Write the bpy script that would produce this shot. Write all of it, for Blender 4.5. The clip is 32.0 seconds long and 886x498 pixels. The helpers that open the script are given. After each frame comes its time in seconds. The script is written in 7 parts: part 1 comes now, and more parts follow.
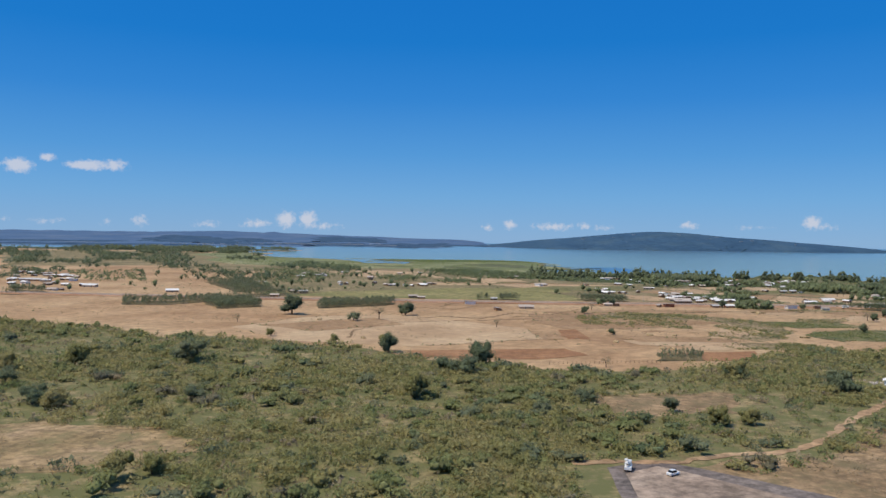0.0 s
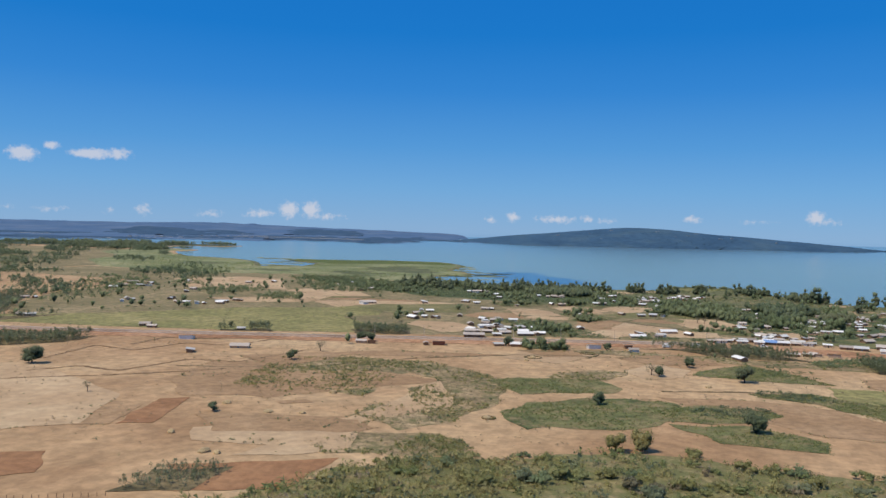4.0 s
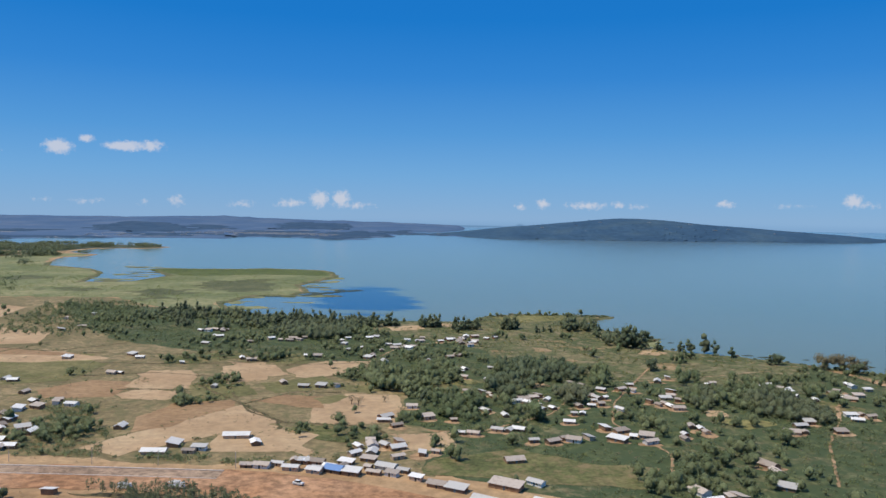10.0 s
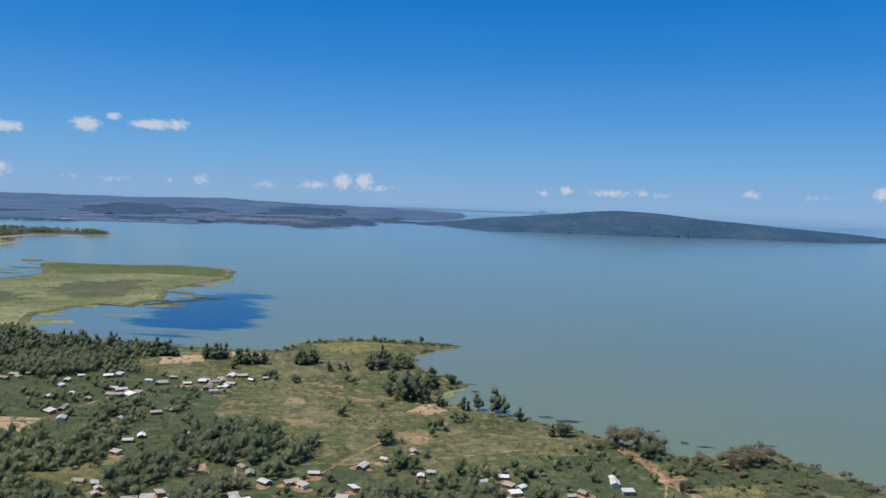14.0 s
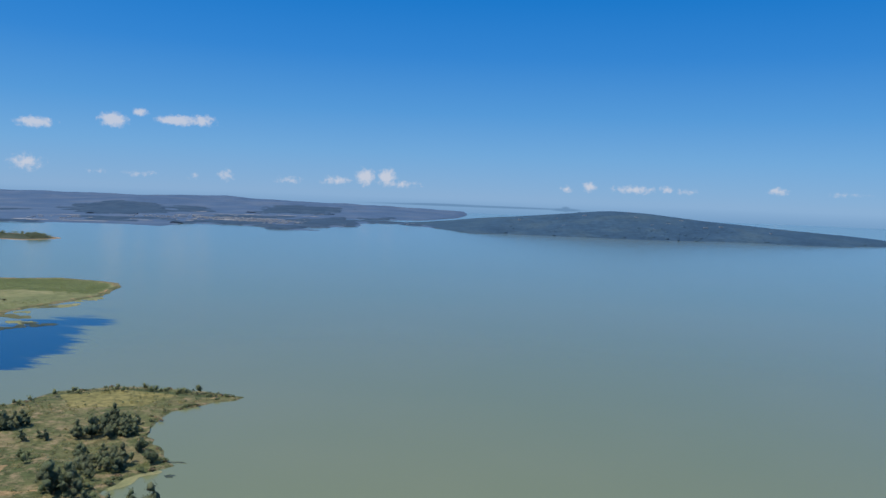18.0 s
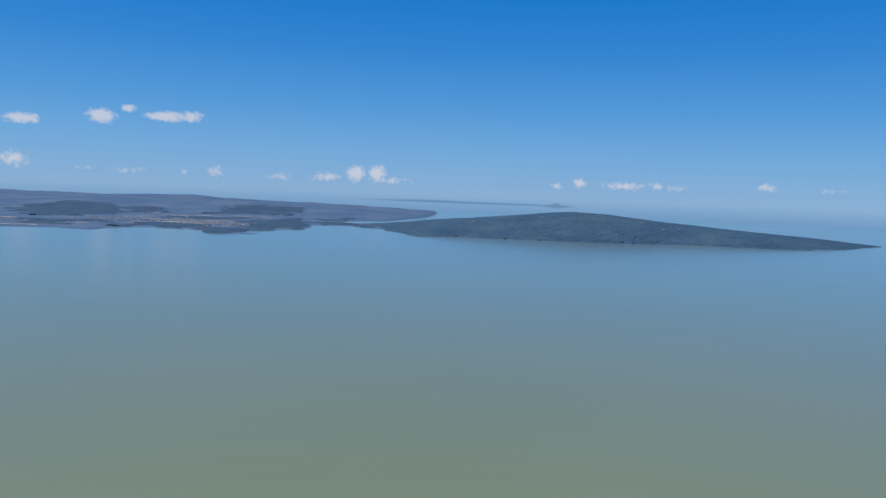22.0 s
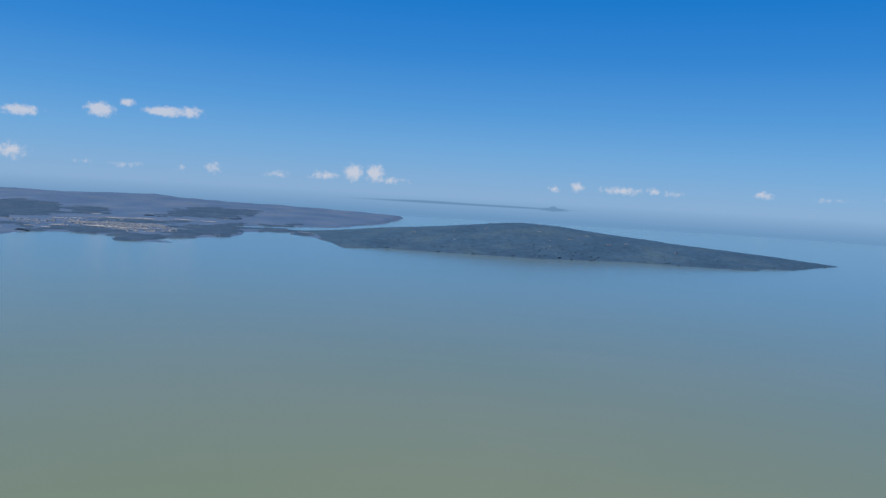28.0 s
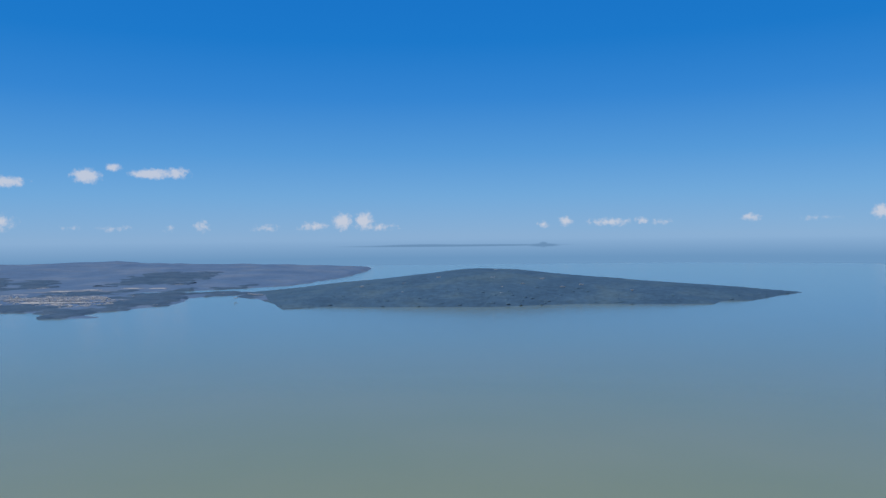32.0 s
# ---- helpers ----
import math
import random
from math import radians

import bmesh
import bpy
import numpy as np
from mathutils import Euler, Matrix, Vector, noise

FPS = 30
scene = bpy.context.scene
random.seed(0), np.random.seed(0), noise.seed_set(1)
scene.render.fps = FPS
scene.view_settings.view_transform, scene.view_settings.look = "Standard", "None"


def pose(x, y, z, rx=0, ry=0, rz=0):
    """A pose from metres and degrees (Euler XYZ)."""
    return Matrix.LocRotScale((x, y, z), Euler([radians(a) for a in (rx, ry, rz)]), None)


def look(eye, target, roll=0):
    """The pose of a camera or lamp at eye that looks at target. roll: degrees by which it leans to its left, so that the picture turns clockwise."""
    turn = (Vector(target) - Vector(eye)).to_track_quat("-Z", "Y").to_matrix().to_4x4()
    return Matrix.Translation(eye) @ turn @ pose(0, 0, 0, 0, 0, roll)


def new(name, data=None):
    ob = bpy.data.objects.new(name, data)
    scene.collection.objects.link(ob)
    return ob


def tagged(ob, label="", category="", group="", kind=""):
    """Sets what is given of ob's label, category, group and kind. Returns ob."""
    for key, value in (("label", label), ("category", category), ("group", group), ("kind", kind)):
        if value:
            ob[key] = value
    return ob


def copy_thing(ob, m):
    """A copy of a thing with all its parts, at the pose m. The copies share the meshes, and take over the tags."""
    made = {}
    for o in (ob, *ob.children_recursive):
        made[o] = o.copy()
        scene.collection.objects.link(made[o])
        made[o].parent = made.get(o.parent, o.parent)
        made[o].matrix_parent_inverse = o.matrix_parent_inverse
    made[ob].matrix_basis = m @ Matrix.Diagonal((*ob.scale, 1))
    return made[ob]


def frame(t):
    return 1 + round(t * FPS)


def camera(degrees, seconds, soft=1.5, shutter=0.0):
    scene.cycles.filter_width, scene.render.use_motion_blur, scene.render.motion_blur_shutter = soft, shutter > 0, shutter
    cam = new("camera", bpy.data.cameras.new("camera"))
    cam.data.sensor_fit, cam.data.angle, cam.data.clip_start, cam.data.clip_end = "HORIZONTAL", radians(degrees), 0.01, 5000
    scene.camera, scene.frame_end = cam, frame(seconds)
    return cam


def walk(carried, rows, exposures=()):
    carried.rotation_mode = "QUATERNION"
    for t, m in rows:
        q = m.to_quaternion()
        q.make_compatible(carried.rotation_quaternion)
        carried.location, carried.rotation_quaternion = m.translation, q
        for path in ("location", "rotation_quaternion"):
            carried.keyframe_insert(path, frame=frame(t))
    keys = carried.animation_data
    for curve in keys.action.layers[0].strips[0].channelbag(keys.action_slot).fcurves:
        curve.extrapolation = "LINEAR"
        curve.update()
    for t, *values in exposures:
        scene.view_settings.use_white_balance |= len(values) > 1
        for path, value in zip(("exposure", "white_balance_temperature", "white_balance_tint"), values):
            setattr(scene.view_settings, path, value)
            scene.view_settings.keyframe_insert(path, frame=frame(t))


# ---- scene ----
cam = camera(59.62, 32.0, soft=1.5)
PATH = [
    (0, pose(0.08, -0.01, 35.33, 89.137, -0.831, 0.302)),
    (0.5, pose(15.10, 10.85, 36.92, 89.037, -1.214, -2.468)),
    (1, pose(30.11, 21.71, 38.52, 88.864, -3.513, -2.620)),
    (1.5, pose(45.13, 32.58, 40.12, 88.585, -2.699, -2.458)),
    (2, pose(60.16, 43.46, 41.74, 88.615, -2.456, -1.854)),
    (2.5, pose(75.21, 54.37, 43.37, 90.980, -1.922, -0.710)),
    (4.5, pose(135.56, 98.28, 50.11, 88.066, -1.361, 0.537)),
    (5, pose(150.70, 109.35, 51.86, 88.126, -1.683, -1.130)),
    (5.5, pose(165.88, 120.47, 53.65, 88.366, -1.723, -2.846)),
    (6, pose(181.08, 131.63, 55.48, 88.441, -1.802, -4.099)),
    (6.5, pose(196.30, 142.83, 57.35, 88.345, -2.351, -4.571)),
    (7, pose(211.53, 154.06, 59.25, 88.133, -2.600, -4.193)),
    (7.5, pose(226.77, 165.30, 61.19, 88.030, -2.641, -2.514)),
    (8, pose(242.01, 176.56, 63.17, 87.935, -2.500, -0.998)),
    (8.5, pose(257.25, 187.83, 65.19, 87.613, -1.932, 1.332)),
    (9, pose(272.48, 199.10, 67.24, 87.367, -1.512, 2.413)),
    (9.5, pose(287.70, 210.37, 69.34, 87.431, -1.147, 2.970)),
    (10, pose(302.89, 221.62, 71.48, 87.574, -0.757, 2.708)),
    (10.5, pose(318.07, 232.86, 73.66, 87.438, -0.473, 2.347)),
    (11, pose(333.22, 244.08, 75.87, 87.472, -0.915, 2.323)),
    (11.5, pose(348.34, 255.29, 78.11, 87.121, -1.432, 2.511)),
    (12, pose(363.43, 266.49, 80.39, 86.538, -1.563, 3.177)),
    (12.5, pose(378.50, 277.69, 82.69, 86.261, -1.525, 3.822)),
    (13, pose(393.55, 288.89, 85.00, 86.409, -1.569, 4.320)),
    (13.5, pose(408.56, 300.09, 87.34, 86.513, -1.601, 4.393)),
    (14, pose(423.55, 311.31, 89.68, 86.392, -1.981, 4.369)),
    (14.5, pose(438.51, 322.53, 92.03, 86.226, -2.224, 4.164)),
    (15, pose(453.44, 333.77, 94.39, 86.279, -1.888, 4.427)),
    (15.5, pose(468.34, 345.03, 96.74, 86.302, -1.633, 4.571)),
    (17.5, pose(527.48, 389.89, 106.19, 86.151, -2.190, 5.820)),
    (18, pose(542.10, 400.96, 108.58, 86.030, -2.108, 6.040)),
    (18.5, pose(556.64, 411.94, 110.98, 85.829, -2.123, 6.195)),
    (19, pose(571.09, 422.81, 113.39, 85.633, -2.675, 6.287)),
    (19.5, pose(585.45, 433.55, 115.83, 85.806, -2.322, 6.151)),
    (20, pose(599.69, 444.14, 118.29, 86.005, -1.715, 5.847)),
    (20.5, pose(613.83, 454.57, 120.77, 86.194, -1.326, 5.656)),
    (21, pose(627.87, 464.85, 123.28, 86.162, -1.333, 5.674)),
    (21.5, pose(641.85, 475.01, 125.82, 85.939, -1.783, 5.530)),
    (22, pose(655.77, 485.08, 128.38, 85.789, -2.090, 5.328)),
    (22.5, pose(669.68, 495.08, 130.98, 85.768, -2.240, 5.230)),
    (23, pose(683.59, 505.04, 133.60, 85.782, -2.232, 5.164)),
    (23.5, pose(697.53, 514.98, 136.26, 85.789, -2.102, 5.226)),
    (24, pose(711.52, 524.92, 138.95, 86.208, -1.982, 5.265)),
    (24.5, pose(725.58, 534.90, 141.68, 86.842, -1.840, 5.469)),
    (25, pose(739.75, 544.94, 144.44, 86.907, -1.733, 5.602)),
    (25.5, pose(754.03, 555.05, 147.23, 86.752, -1.653, 5.720)),
    (27.5, pose(812.69, 596.68, 158.79, 85.840, -3.506, 5.205)),
    (28, pose(827.71, 607.36, 161.76, 85.872, -3.295, 5.147)),
    (28.5, pose(842.84, 618.13, 164.76, 85.647, -1.639, 3.839)),
    (29, pose(858.08, 628.98, 167.78, 85.494, -0.987, 2.830)),
    (29.5, pose(873.39, 639.89, 170.82, 85.668, -0.722, 2.710)),
    (30, pose(888.78, 650.86, 173.88, 85.979, -0.868, 2.894)),
    (30.5, pose(904.22, 661.87, 176.95, 86.424, -0.805, 3.349)),
    (31, pose(919.71, 672.92, 180.03, 87.368, -0.368, 3.781)),
    (31.5, pose(935.22, 683.98, 183.11, 88.393, 0.294, 4.278)),
    (32, pose(950.75, 695.06, 186.20, 89.035, 0.617, 4.398)),
]
walk(cam, PATH)

# world, sun and exposure
SUN_AZ, SUN_EL = -108.0, 60.0


def sun_and_sky():
    """Clear tropical sky, haze along the horizon, a row of far fair-weather clouds."""
    w = bpy.data.worlds.new("sky")
    scene.world = w
    w.use_nodes = True
    nt = w.node_tree
    nt.nodes.clear()
    N, Lk = nt.nodes.new, nt.links.new
    out, bg = N("ShaderNodeOutputWorld"), N("ShaderNodeBackground")
    Lk(bg.outputs[0], out.inputs[0])
    sky = N("ShaderNodeTexSky")
    sky.sky_type, sky.sun_disc = "NISHITA", False
    sky.sun_elevation, sky.sun_rotation = radians(SUN_EL), radians(SUN_AZ % 360)
    sky.altitude, sky.air_density, sky.dust_density, sky.ozone_density = 1800, 1.0, 0.3, 4.0
    tint = N("ShaderNodeMix")
    tint.data_type, tint.blend_type = "RGBA", "MULTIPLY"
    tint.inputs["Factor"].default_value = 1.0
    Lk(sky.outputs[0], tint.inputs["A"])
    tint.inputs["B"].default_value = (*SKY_TINT, 1)
    tc, sep = N("ShaderNodeTexCoord"), N("ShaderNodeSeparateXYZ")
    Lk(tc.outputs["Generated"], sep.inputs[0])

    def math(op, a, b=None, c=None):
        n = N("ShaderNodeMath")
        n.operation = op
        for i, v in enumerate((a, b, c)):
            if v is None:
                continue
            if isinstance(v, (int, float)):
                n.inputs[i].default_value = v
            else:
                Lk(v, n.inputs[i])
        return n.outputs[0]

    el = math("DEGREES", math("ARCSINE", sep.outputs[2]))
    az = math("DEGREES", math("ARCTAN2", sep.outputs[0], sep.outputs[1]))
    # grading of the clear air with height
    up = N("ShaderNodeMapRange")
    up.inputs[1].default_value, up.inputs[2].default_value = 0.0, 90.0
    Lk(el, up.inputs[0])
    grade = N("ShaderNodeValToRGB")
    e = grade.color_ramp.elements
    while len(e) < len(SKY_GRADE):
        e.new(0.5)
    for k, (deg, c) in zip(e, SKY_GRADE):
        k.position, k.color = deg / 90, (*c, 1)
    Lk(up.outputs[0], grade.inputs[0])
    gain = N("ShaderNodeMix")
    gain.data_type, gain.blend_type = "RGBA", "MULTIPLY"
    gain.inputs["Factor"].default_value = 1.0
    Lk(grade.outputs[0], gain.inputs["A"])
    gain.inputs["B"].default_value = (10, 10, 10, 1)
    haze = N("ShaderNodeMix")
    haze.data_type = "RGBA"
    haze.inputs["Factor"].default_value = 0.88
    Lk(tint.outputs["Result"], haze.inputs["A"])
    Lk(gain.outputs["Result"], haze.inputs["B"])
    # the far lake, lost in haze, below the horizon: drawn in the sky, haze in its colour
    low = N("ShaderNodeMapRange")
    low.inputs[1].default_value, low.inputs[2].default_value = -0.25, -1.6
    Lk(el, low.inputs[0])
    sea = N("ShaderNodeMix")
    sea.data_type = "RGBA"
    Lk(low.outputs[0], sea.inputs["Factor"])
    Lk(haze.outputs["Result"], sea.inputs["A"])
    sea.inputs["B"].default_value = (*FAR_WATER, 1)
    # thin far islands drawn in the sky, haze in their blue, azimuth and elevation in degrees: a long low one and a
    # small cone at its end
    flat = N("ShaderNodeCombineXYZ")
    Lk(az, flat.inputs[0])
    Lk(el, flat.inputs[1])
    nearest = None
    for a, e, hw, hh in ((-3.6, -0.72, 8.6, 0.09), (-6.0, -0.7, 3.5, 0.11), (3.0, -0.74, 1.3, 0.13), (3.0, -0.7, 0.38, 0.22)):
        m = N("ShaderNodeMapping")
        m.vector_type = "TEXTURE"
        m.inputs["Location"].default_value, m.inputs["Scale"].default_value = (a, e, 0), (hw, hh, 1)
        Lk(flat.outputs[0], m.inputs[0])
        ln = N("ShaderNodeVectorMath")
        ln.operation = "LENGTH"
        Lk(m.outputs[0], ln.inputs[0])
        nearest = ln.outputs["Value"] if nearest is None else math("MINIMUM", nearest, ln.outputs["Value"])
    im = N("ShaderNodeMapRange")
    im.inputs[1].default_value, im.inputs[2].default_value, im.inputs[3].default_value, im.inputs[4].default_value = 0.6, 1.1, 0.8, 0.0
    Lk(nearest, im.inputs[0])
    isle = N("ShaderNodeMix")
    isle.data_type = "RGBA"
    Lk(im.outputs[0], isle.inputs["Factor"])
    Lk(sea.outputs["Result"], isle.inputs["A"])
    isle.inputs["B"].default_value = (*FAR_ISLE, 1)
    # clouds: azimuth, elevation, half width, half height (degrees), density
    rows = [(-33.8, 3.85, 1.15, 0.36, 0.85), (-29.1, 4.35, 0.9, 0.48, 0.95), (-27.4, 4.95, 0.5, 0.28, 0.8), (-25.0, 4.55, 1.35, 0.36, 0.95), (-23.4, 4.62, 0.95, 0.42, 0.7),
            (-11.8, 1.22, 0.75, 0.62, 0.8), (-10.2, 1.27, 0.7, 0.66, 0.8), (-9.2, 0.75, 1.4, 0.3, 0.45), (-13.9, 0.85, 1.1, 0.36, 0.55),
            (-17.3, 0.76, 1.0, 0.3, 0.4), (-21.7, 0.95, 0.55, 0.45, 0.5), (-23.8, 0.74, 0.5, 0.25, 0.25)] + [(-27.5, 0.77, 1.2, 0.22, 0.35),
            (-30.0, 0.83, 0.7, 0.22, 0.3), (-34.3, 1.28, 1.0, 0.55, 0.6), (3.0, 0.82, 0.45, 0.25, 0.55), (4.6, 1.06, 0.5, 0.36, 0.75),
            (7.8, 0.94, 1.6, 0.3, 0.6), (10.0, 1.0, 0.6, 0.25, 0.55), (11.4, 0.9, 0.9, 0.22, 0.45), (17.3, 1.13, 0.65, 0.28, 0.6),
            (21.5, 1.0, 1.3, 0.2, 0.3), (25.2, 1.4, 0.6, 0.5, 0.75), (25.8, 1.1, 1.0, 0.25, 0.4)]
    nz = N("ShaderNodeTexNoise")
    nz.inputs["Scale"].default_value, nz.inputs["Detail"].default_value, nz.inputs["Roughness"].default_value = 2.8, 5, 0.6
    Lk(flat.outputs[0], nz.inputs["Vector"])
    best = None
    for a, e, hw, hh, dens in rows:
        m = N("ShaderNodeMapping")
        m.vector_type = "TEXTURE"
        m.inputs["Location"].default_value = (a, e - 0.15 * hh, 0)
        m.inputs["Scale"].default_value = (hw, hh, 1)
        Lk(flat.outputs[0], m.inputs[0])
        ln = N("ShaderNodeVectorMath")
        ln.operation = "LENGTH"
        Lk(m.outputs[0], ln.inputs[0])
        v = math("MULTIPLY", math("SUBTRACT", 1.35, ln.outputs["Value"]), dens)
        best = v if best is None else math("MAXIMUM", best, v)
    body = math("ADD", best, math("MULTIPLY_ADD", nz.outputs[0], 1.5, -0.85))
    cm = N("ShaderNodeMapRange")
    cm.interpolation_type = "SMOOTHSTEP"
    cm.inputs[1].default_value, cm.inputs[2].default_value = 0.0, 0.75
    cm.inputs[4].default_value = 0.75
    Lk(math("MINIMUM", body, math("MULTIPLY", best, 4.0)), cm.inputs[0])
    cloud = N("ShaderNodeMix")
    cloud.data_type = "RGBA"
    Lk(cm.outputs[0], cloud.inputs["Factor"])
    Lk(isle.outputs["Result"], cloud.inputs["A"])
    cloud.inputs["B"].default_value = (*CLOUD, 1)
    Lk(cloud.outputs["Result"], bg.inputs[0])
    bg.inputs[1].default_value = SKY_STRENGTH
    lamp = new("sun", bpy.data.lights.new("sun", "SUN"))
    lamp.data.energy, lamp.data.angle, lamp.data.color = SUN_STRENGTH, radians(0.5), (1.0, 0.92, 0.78)
    s = Vector((math_sin(SUN_AZ) * math_cos(SUN_EL), math_cos(SUN_AZ) * math_cos(SUN_EL), math_sin(SUN_EL)))
    lamp.matrix_world = look(s * 1000, (0, 0, 0))


def math_sin(d):
    return math.sin(radians(d))


def math_cos(d):
    return math.cos(radians(d))


SKY_TINT = (0.4, 0.95, 1.1)
SKY_GRADE = [(0.0, (0.25, 0.392, 0.655)), (3.0, (0.165, 0.37, 0.69)), (6.0, (0.088, 0.305, 0.68)), (10.0, (0.03, 0.225, 0.645)),
             (14.0, (0.006, 0.182, 0.6)), (20.0, (0.003, 0.158, 0.575)), (34.0, (0.09, 0.25, 0.61)), (90.0, (0.19, 0.33, 0.62))]
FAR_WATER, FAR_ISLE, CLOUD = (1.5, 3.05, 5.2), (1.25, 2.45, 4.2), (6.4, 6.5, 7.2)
SKY_STRENGTH, SUN_STRENGTH = 0.1, 3.55
sun_and_sky()

# ---------------------------------------------------------------- materials


def shader(name, rough=0.8, spec=0.25):
    m = bpy.data.materials.new(name)
    m.use_nodes = True
    b = m.node_tree.nodes["Principled BSDF"]
    b.inputs["Roughness"].default_value = rough
    b.inputs["Specular IOR Level"].default_value = spec
    return m, m.node_tree, b


def noise_node(nt, vec, scale, detail=4, rough=0.55):
    n = nt.nodes.new("ShaderNodeTexNoise")
    n.inputs["Scale"].default_value, n.inputs["Detail"].default_value, n.inputs["Roughness"].default_value = scale, detail, rough
    nt.links.new(vec, n.inputs["Vector"])
    return n.outputs[0]


def ramp(nt, fac, stops):
    r = nt.nodes.new("ShaderNodeValToRGB")
    e = r.color_ramp.elements
    while len(e) < len(stops):
        e.new(0.5)
    for k, (p, c) in zip(e, stops):
        k.position, k.color = p, (*c, 1)
    nt.links.new(fac, r.inputs[0])
    return r.outputs[0]


def mix(nt, fac, a, b, blend="MIX"):
    m = nt.nodes.new("ShaderNodeMix")
    m.data_type, m.blend_type = "RGBA", blend
    for key, v in (("Factor", fac), ("A", a), ("B", b)):
        if isinstance(v, (int, float)):
            m.inputs[key].default_value = v
        elif isinstance(v, tuple):
            m.inputs[key].default_value = (*v, 1)
        else:
            nt.links.new(v, m.inputs[key])
    return m.outputs["Result"]


def bump(nt, bsdf, height, strength, distance):
    b = nt.nodes.new("ShaderNodeBump")
    b.inputs["Strength"].default_value, b.inputs["Distance"].default_value = strength, distance
    nt.links.new(height, b.inputs["Height"])
    nt.links.new(b.outputs[0], bsdf.inputs["Normal"])


def position(nt):
    return nt.nodes.new("ShaderNodeNewGeometry").outputs["Position"]


def soil(name, a, b, c, large=0.02, small=0.35, furrow=None, rough=0.9, fleck=None, cover=0.5, mottle=1.0):
    """Earth, stubble or grass: drifts of three colours, grain, and furrows at an angle (degrees)."""
    m, nt, bs = shader(name, rough, 0.15)
    p = position(nt)
    col = ramp(nt, noise_node(nt, p, large, 5, 0.6), [(0.36, a), (0.5, b), (0.64, c)])
    fine = noise_node(nt, p, small, 6, 0.7)
    col = mix(nt, 0.8 * mottle, col, ramp(nt, fine, [(0.39, (0.58, 0.58, 0.58)), (0.61, (1.38, 1.36, 1.33))]), "MULTIPLY")
    drift = noise_node(nt, p, small * 0.22, 5, 0.7)
    col = mix(nt, 0.6 * mottle, col, ramp(nt, drift, [(0.36, (0.74, 0.76, 0.74)), (0.64, (1.22, 1.2, 1.18))]), "MULTIPLY")
    if fleck:
        spots = ramp(nt, noise_node(nt, p, 0.16, 6, 0.75), [(cover - 0.07, (0, 0, 0)), (cover + 0.07, (1, 1, 1))])
        col = mix(nt, spots, col, fleck)
    if furrow is not None:
        mp = nt.nodes.new("ShaderNodeMapping")
        mp.inputs["Rotation"].default_value = (0, 0, radians(furrow))
        nt.links.new(p, mp.inputs[0])
        wv = nt.nodes.new("ShaderNodeTexWave")
        wv.inputs["Scale"].default_value, wv.inputs["Distortion"].default_value = 0.22, 2.5
        wv.inputs["Detail"].default_value = 3
        nt.links.new(mp.outputs[0], wv.inputs[0])
        col = mix(nt, 0.09, col, ramp(nt, wv.outputs["Fac"], [(0.2, (0.82, 0.82, 0.82)), (0.8, (1.1, 1.1, 1.1))]), "MULTIPLY")
    nt.links.new(col, bs.inputs["Base Color"])
    bump(nt, bs, fine, 0.6, 0.25)
    return m


def foliage(name, a, b, c, rough=0.65, through_light=0.42, vary=0.22, grain=1.4, deep=0.2):
    """Leaves: drifts of colour over the ground, every leaf a little different."""
    m, nt, bs = shader(name, rough, 0.2)
    g = nt.nodes.new("ShaderNodeNewGeometry")
    oi = nt.nodes.new("ShaderNodeObjectInfo")
    big = noise_node(nt, g.outputs["Position"], 0.12, 3, 0.6)
    add = nt.nodes.new("ShaderNodeMath")
    add.operation = "MULTIPLY_ADD"
    nt.links.new(oi.outputs["Random"], add.inputs[0])
    add.inputs[1].default_value = 0.18
    nt.links.new(big, add.inputs[2])
    col = ramp(nt, add.outputs[0], [(0.4, a), (0.56, b), (0.74, c)])
    isl = ramp(nt, g.outputs["Random Per Island"], [(0.0, (1 - vary,) * 3), (1.0, (1 + vary,) * 3)])
    col = mix(nt, 1.0, col, isl, "MULTIPLY")
    sprays = noise_node(nt, g.outputs["Position"], grain, 4, 0.75)
    col = mix(nt, 1.0, col, ramp(nt, sprays, [(0.36, (1 - deep,) * 3), (0.64, (1 + deep,) * 3)]), "MULTIPLY")
    nt.links.new(col, bs.inputs["Base Color"])
    # leaves of a crown lie every way: their mean faces the sky
    sc, ad, no = (nt.nodes.new("ShaderNodeVectorMath") for _ in range(3))
    sc.operation, ad.operation, no.operation = "SCALE", "ADD", "NORMALIZE"
    nt.links.new(g.outputs["Normal"], sc.inputs[0])
    sc.inputs["Scale"].default_value = 0.42
    nt.links.new(sc.outputs[0], ad.inputs[0])
    ad.inputs[1].default_value = (0, 0, 0.82)
    nt.links.new(ad.outputs[0], no.inputs[0])
    rel = nt.nodes.new("ShaderNodeBump")
    rel.inputs["Strength"].default_value, rel.inputs["Distance"].default_value = 0.7, 0.35
    nt.links.new(sprays, rel.inputs["Height"])
    nt.links.new(no.outputs[0], rel.inputs["Normal"])
    nt.links.new(rel.outputs[0], bs.inputs["Normal"])
    if through_light:
        t, mx = nt.nodes.new("ShaderNodeBsdfTranslucent"), nt.nodes.new("ShaderNodeMixShader")
        nt.links.new(col, t.inputs[0])
        mx.inputs[0].default_value = through_light
        nt.links.new(bs.outputs[0], mx.inputs[1])
        nt.links.new(t.outputs[0], mx.inputs[2])
        nt.links.new(mx.outputs[0], nt.nodes["Material Output"].inputs[0])
    return m


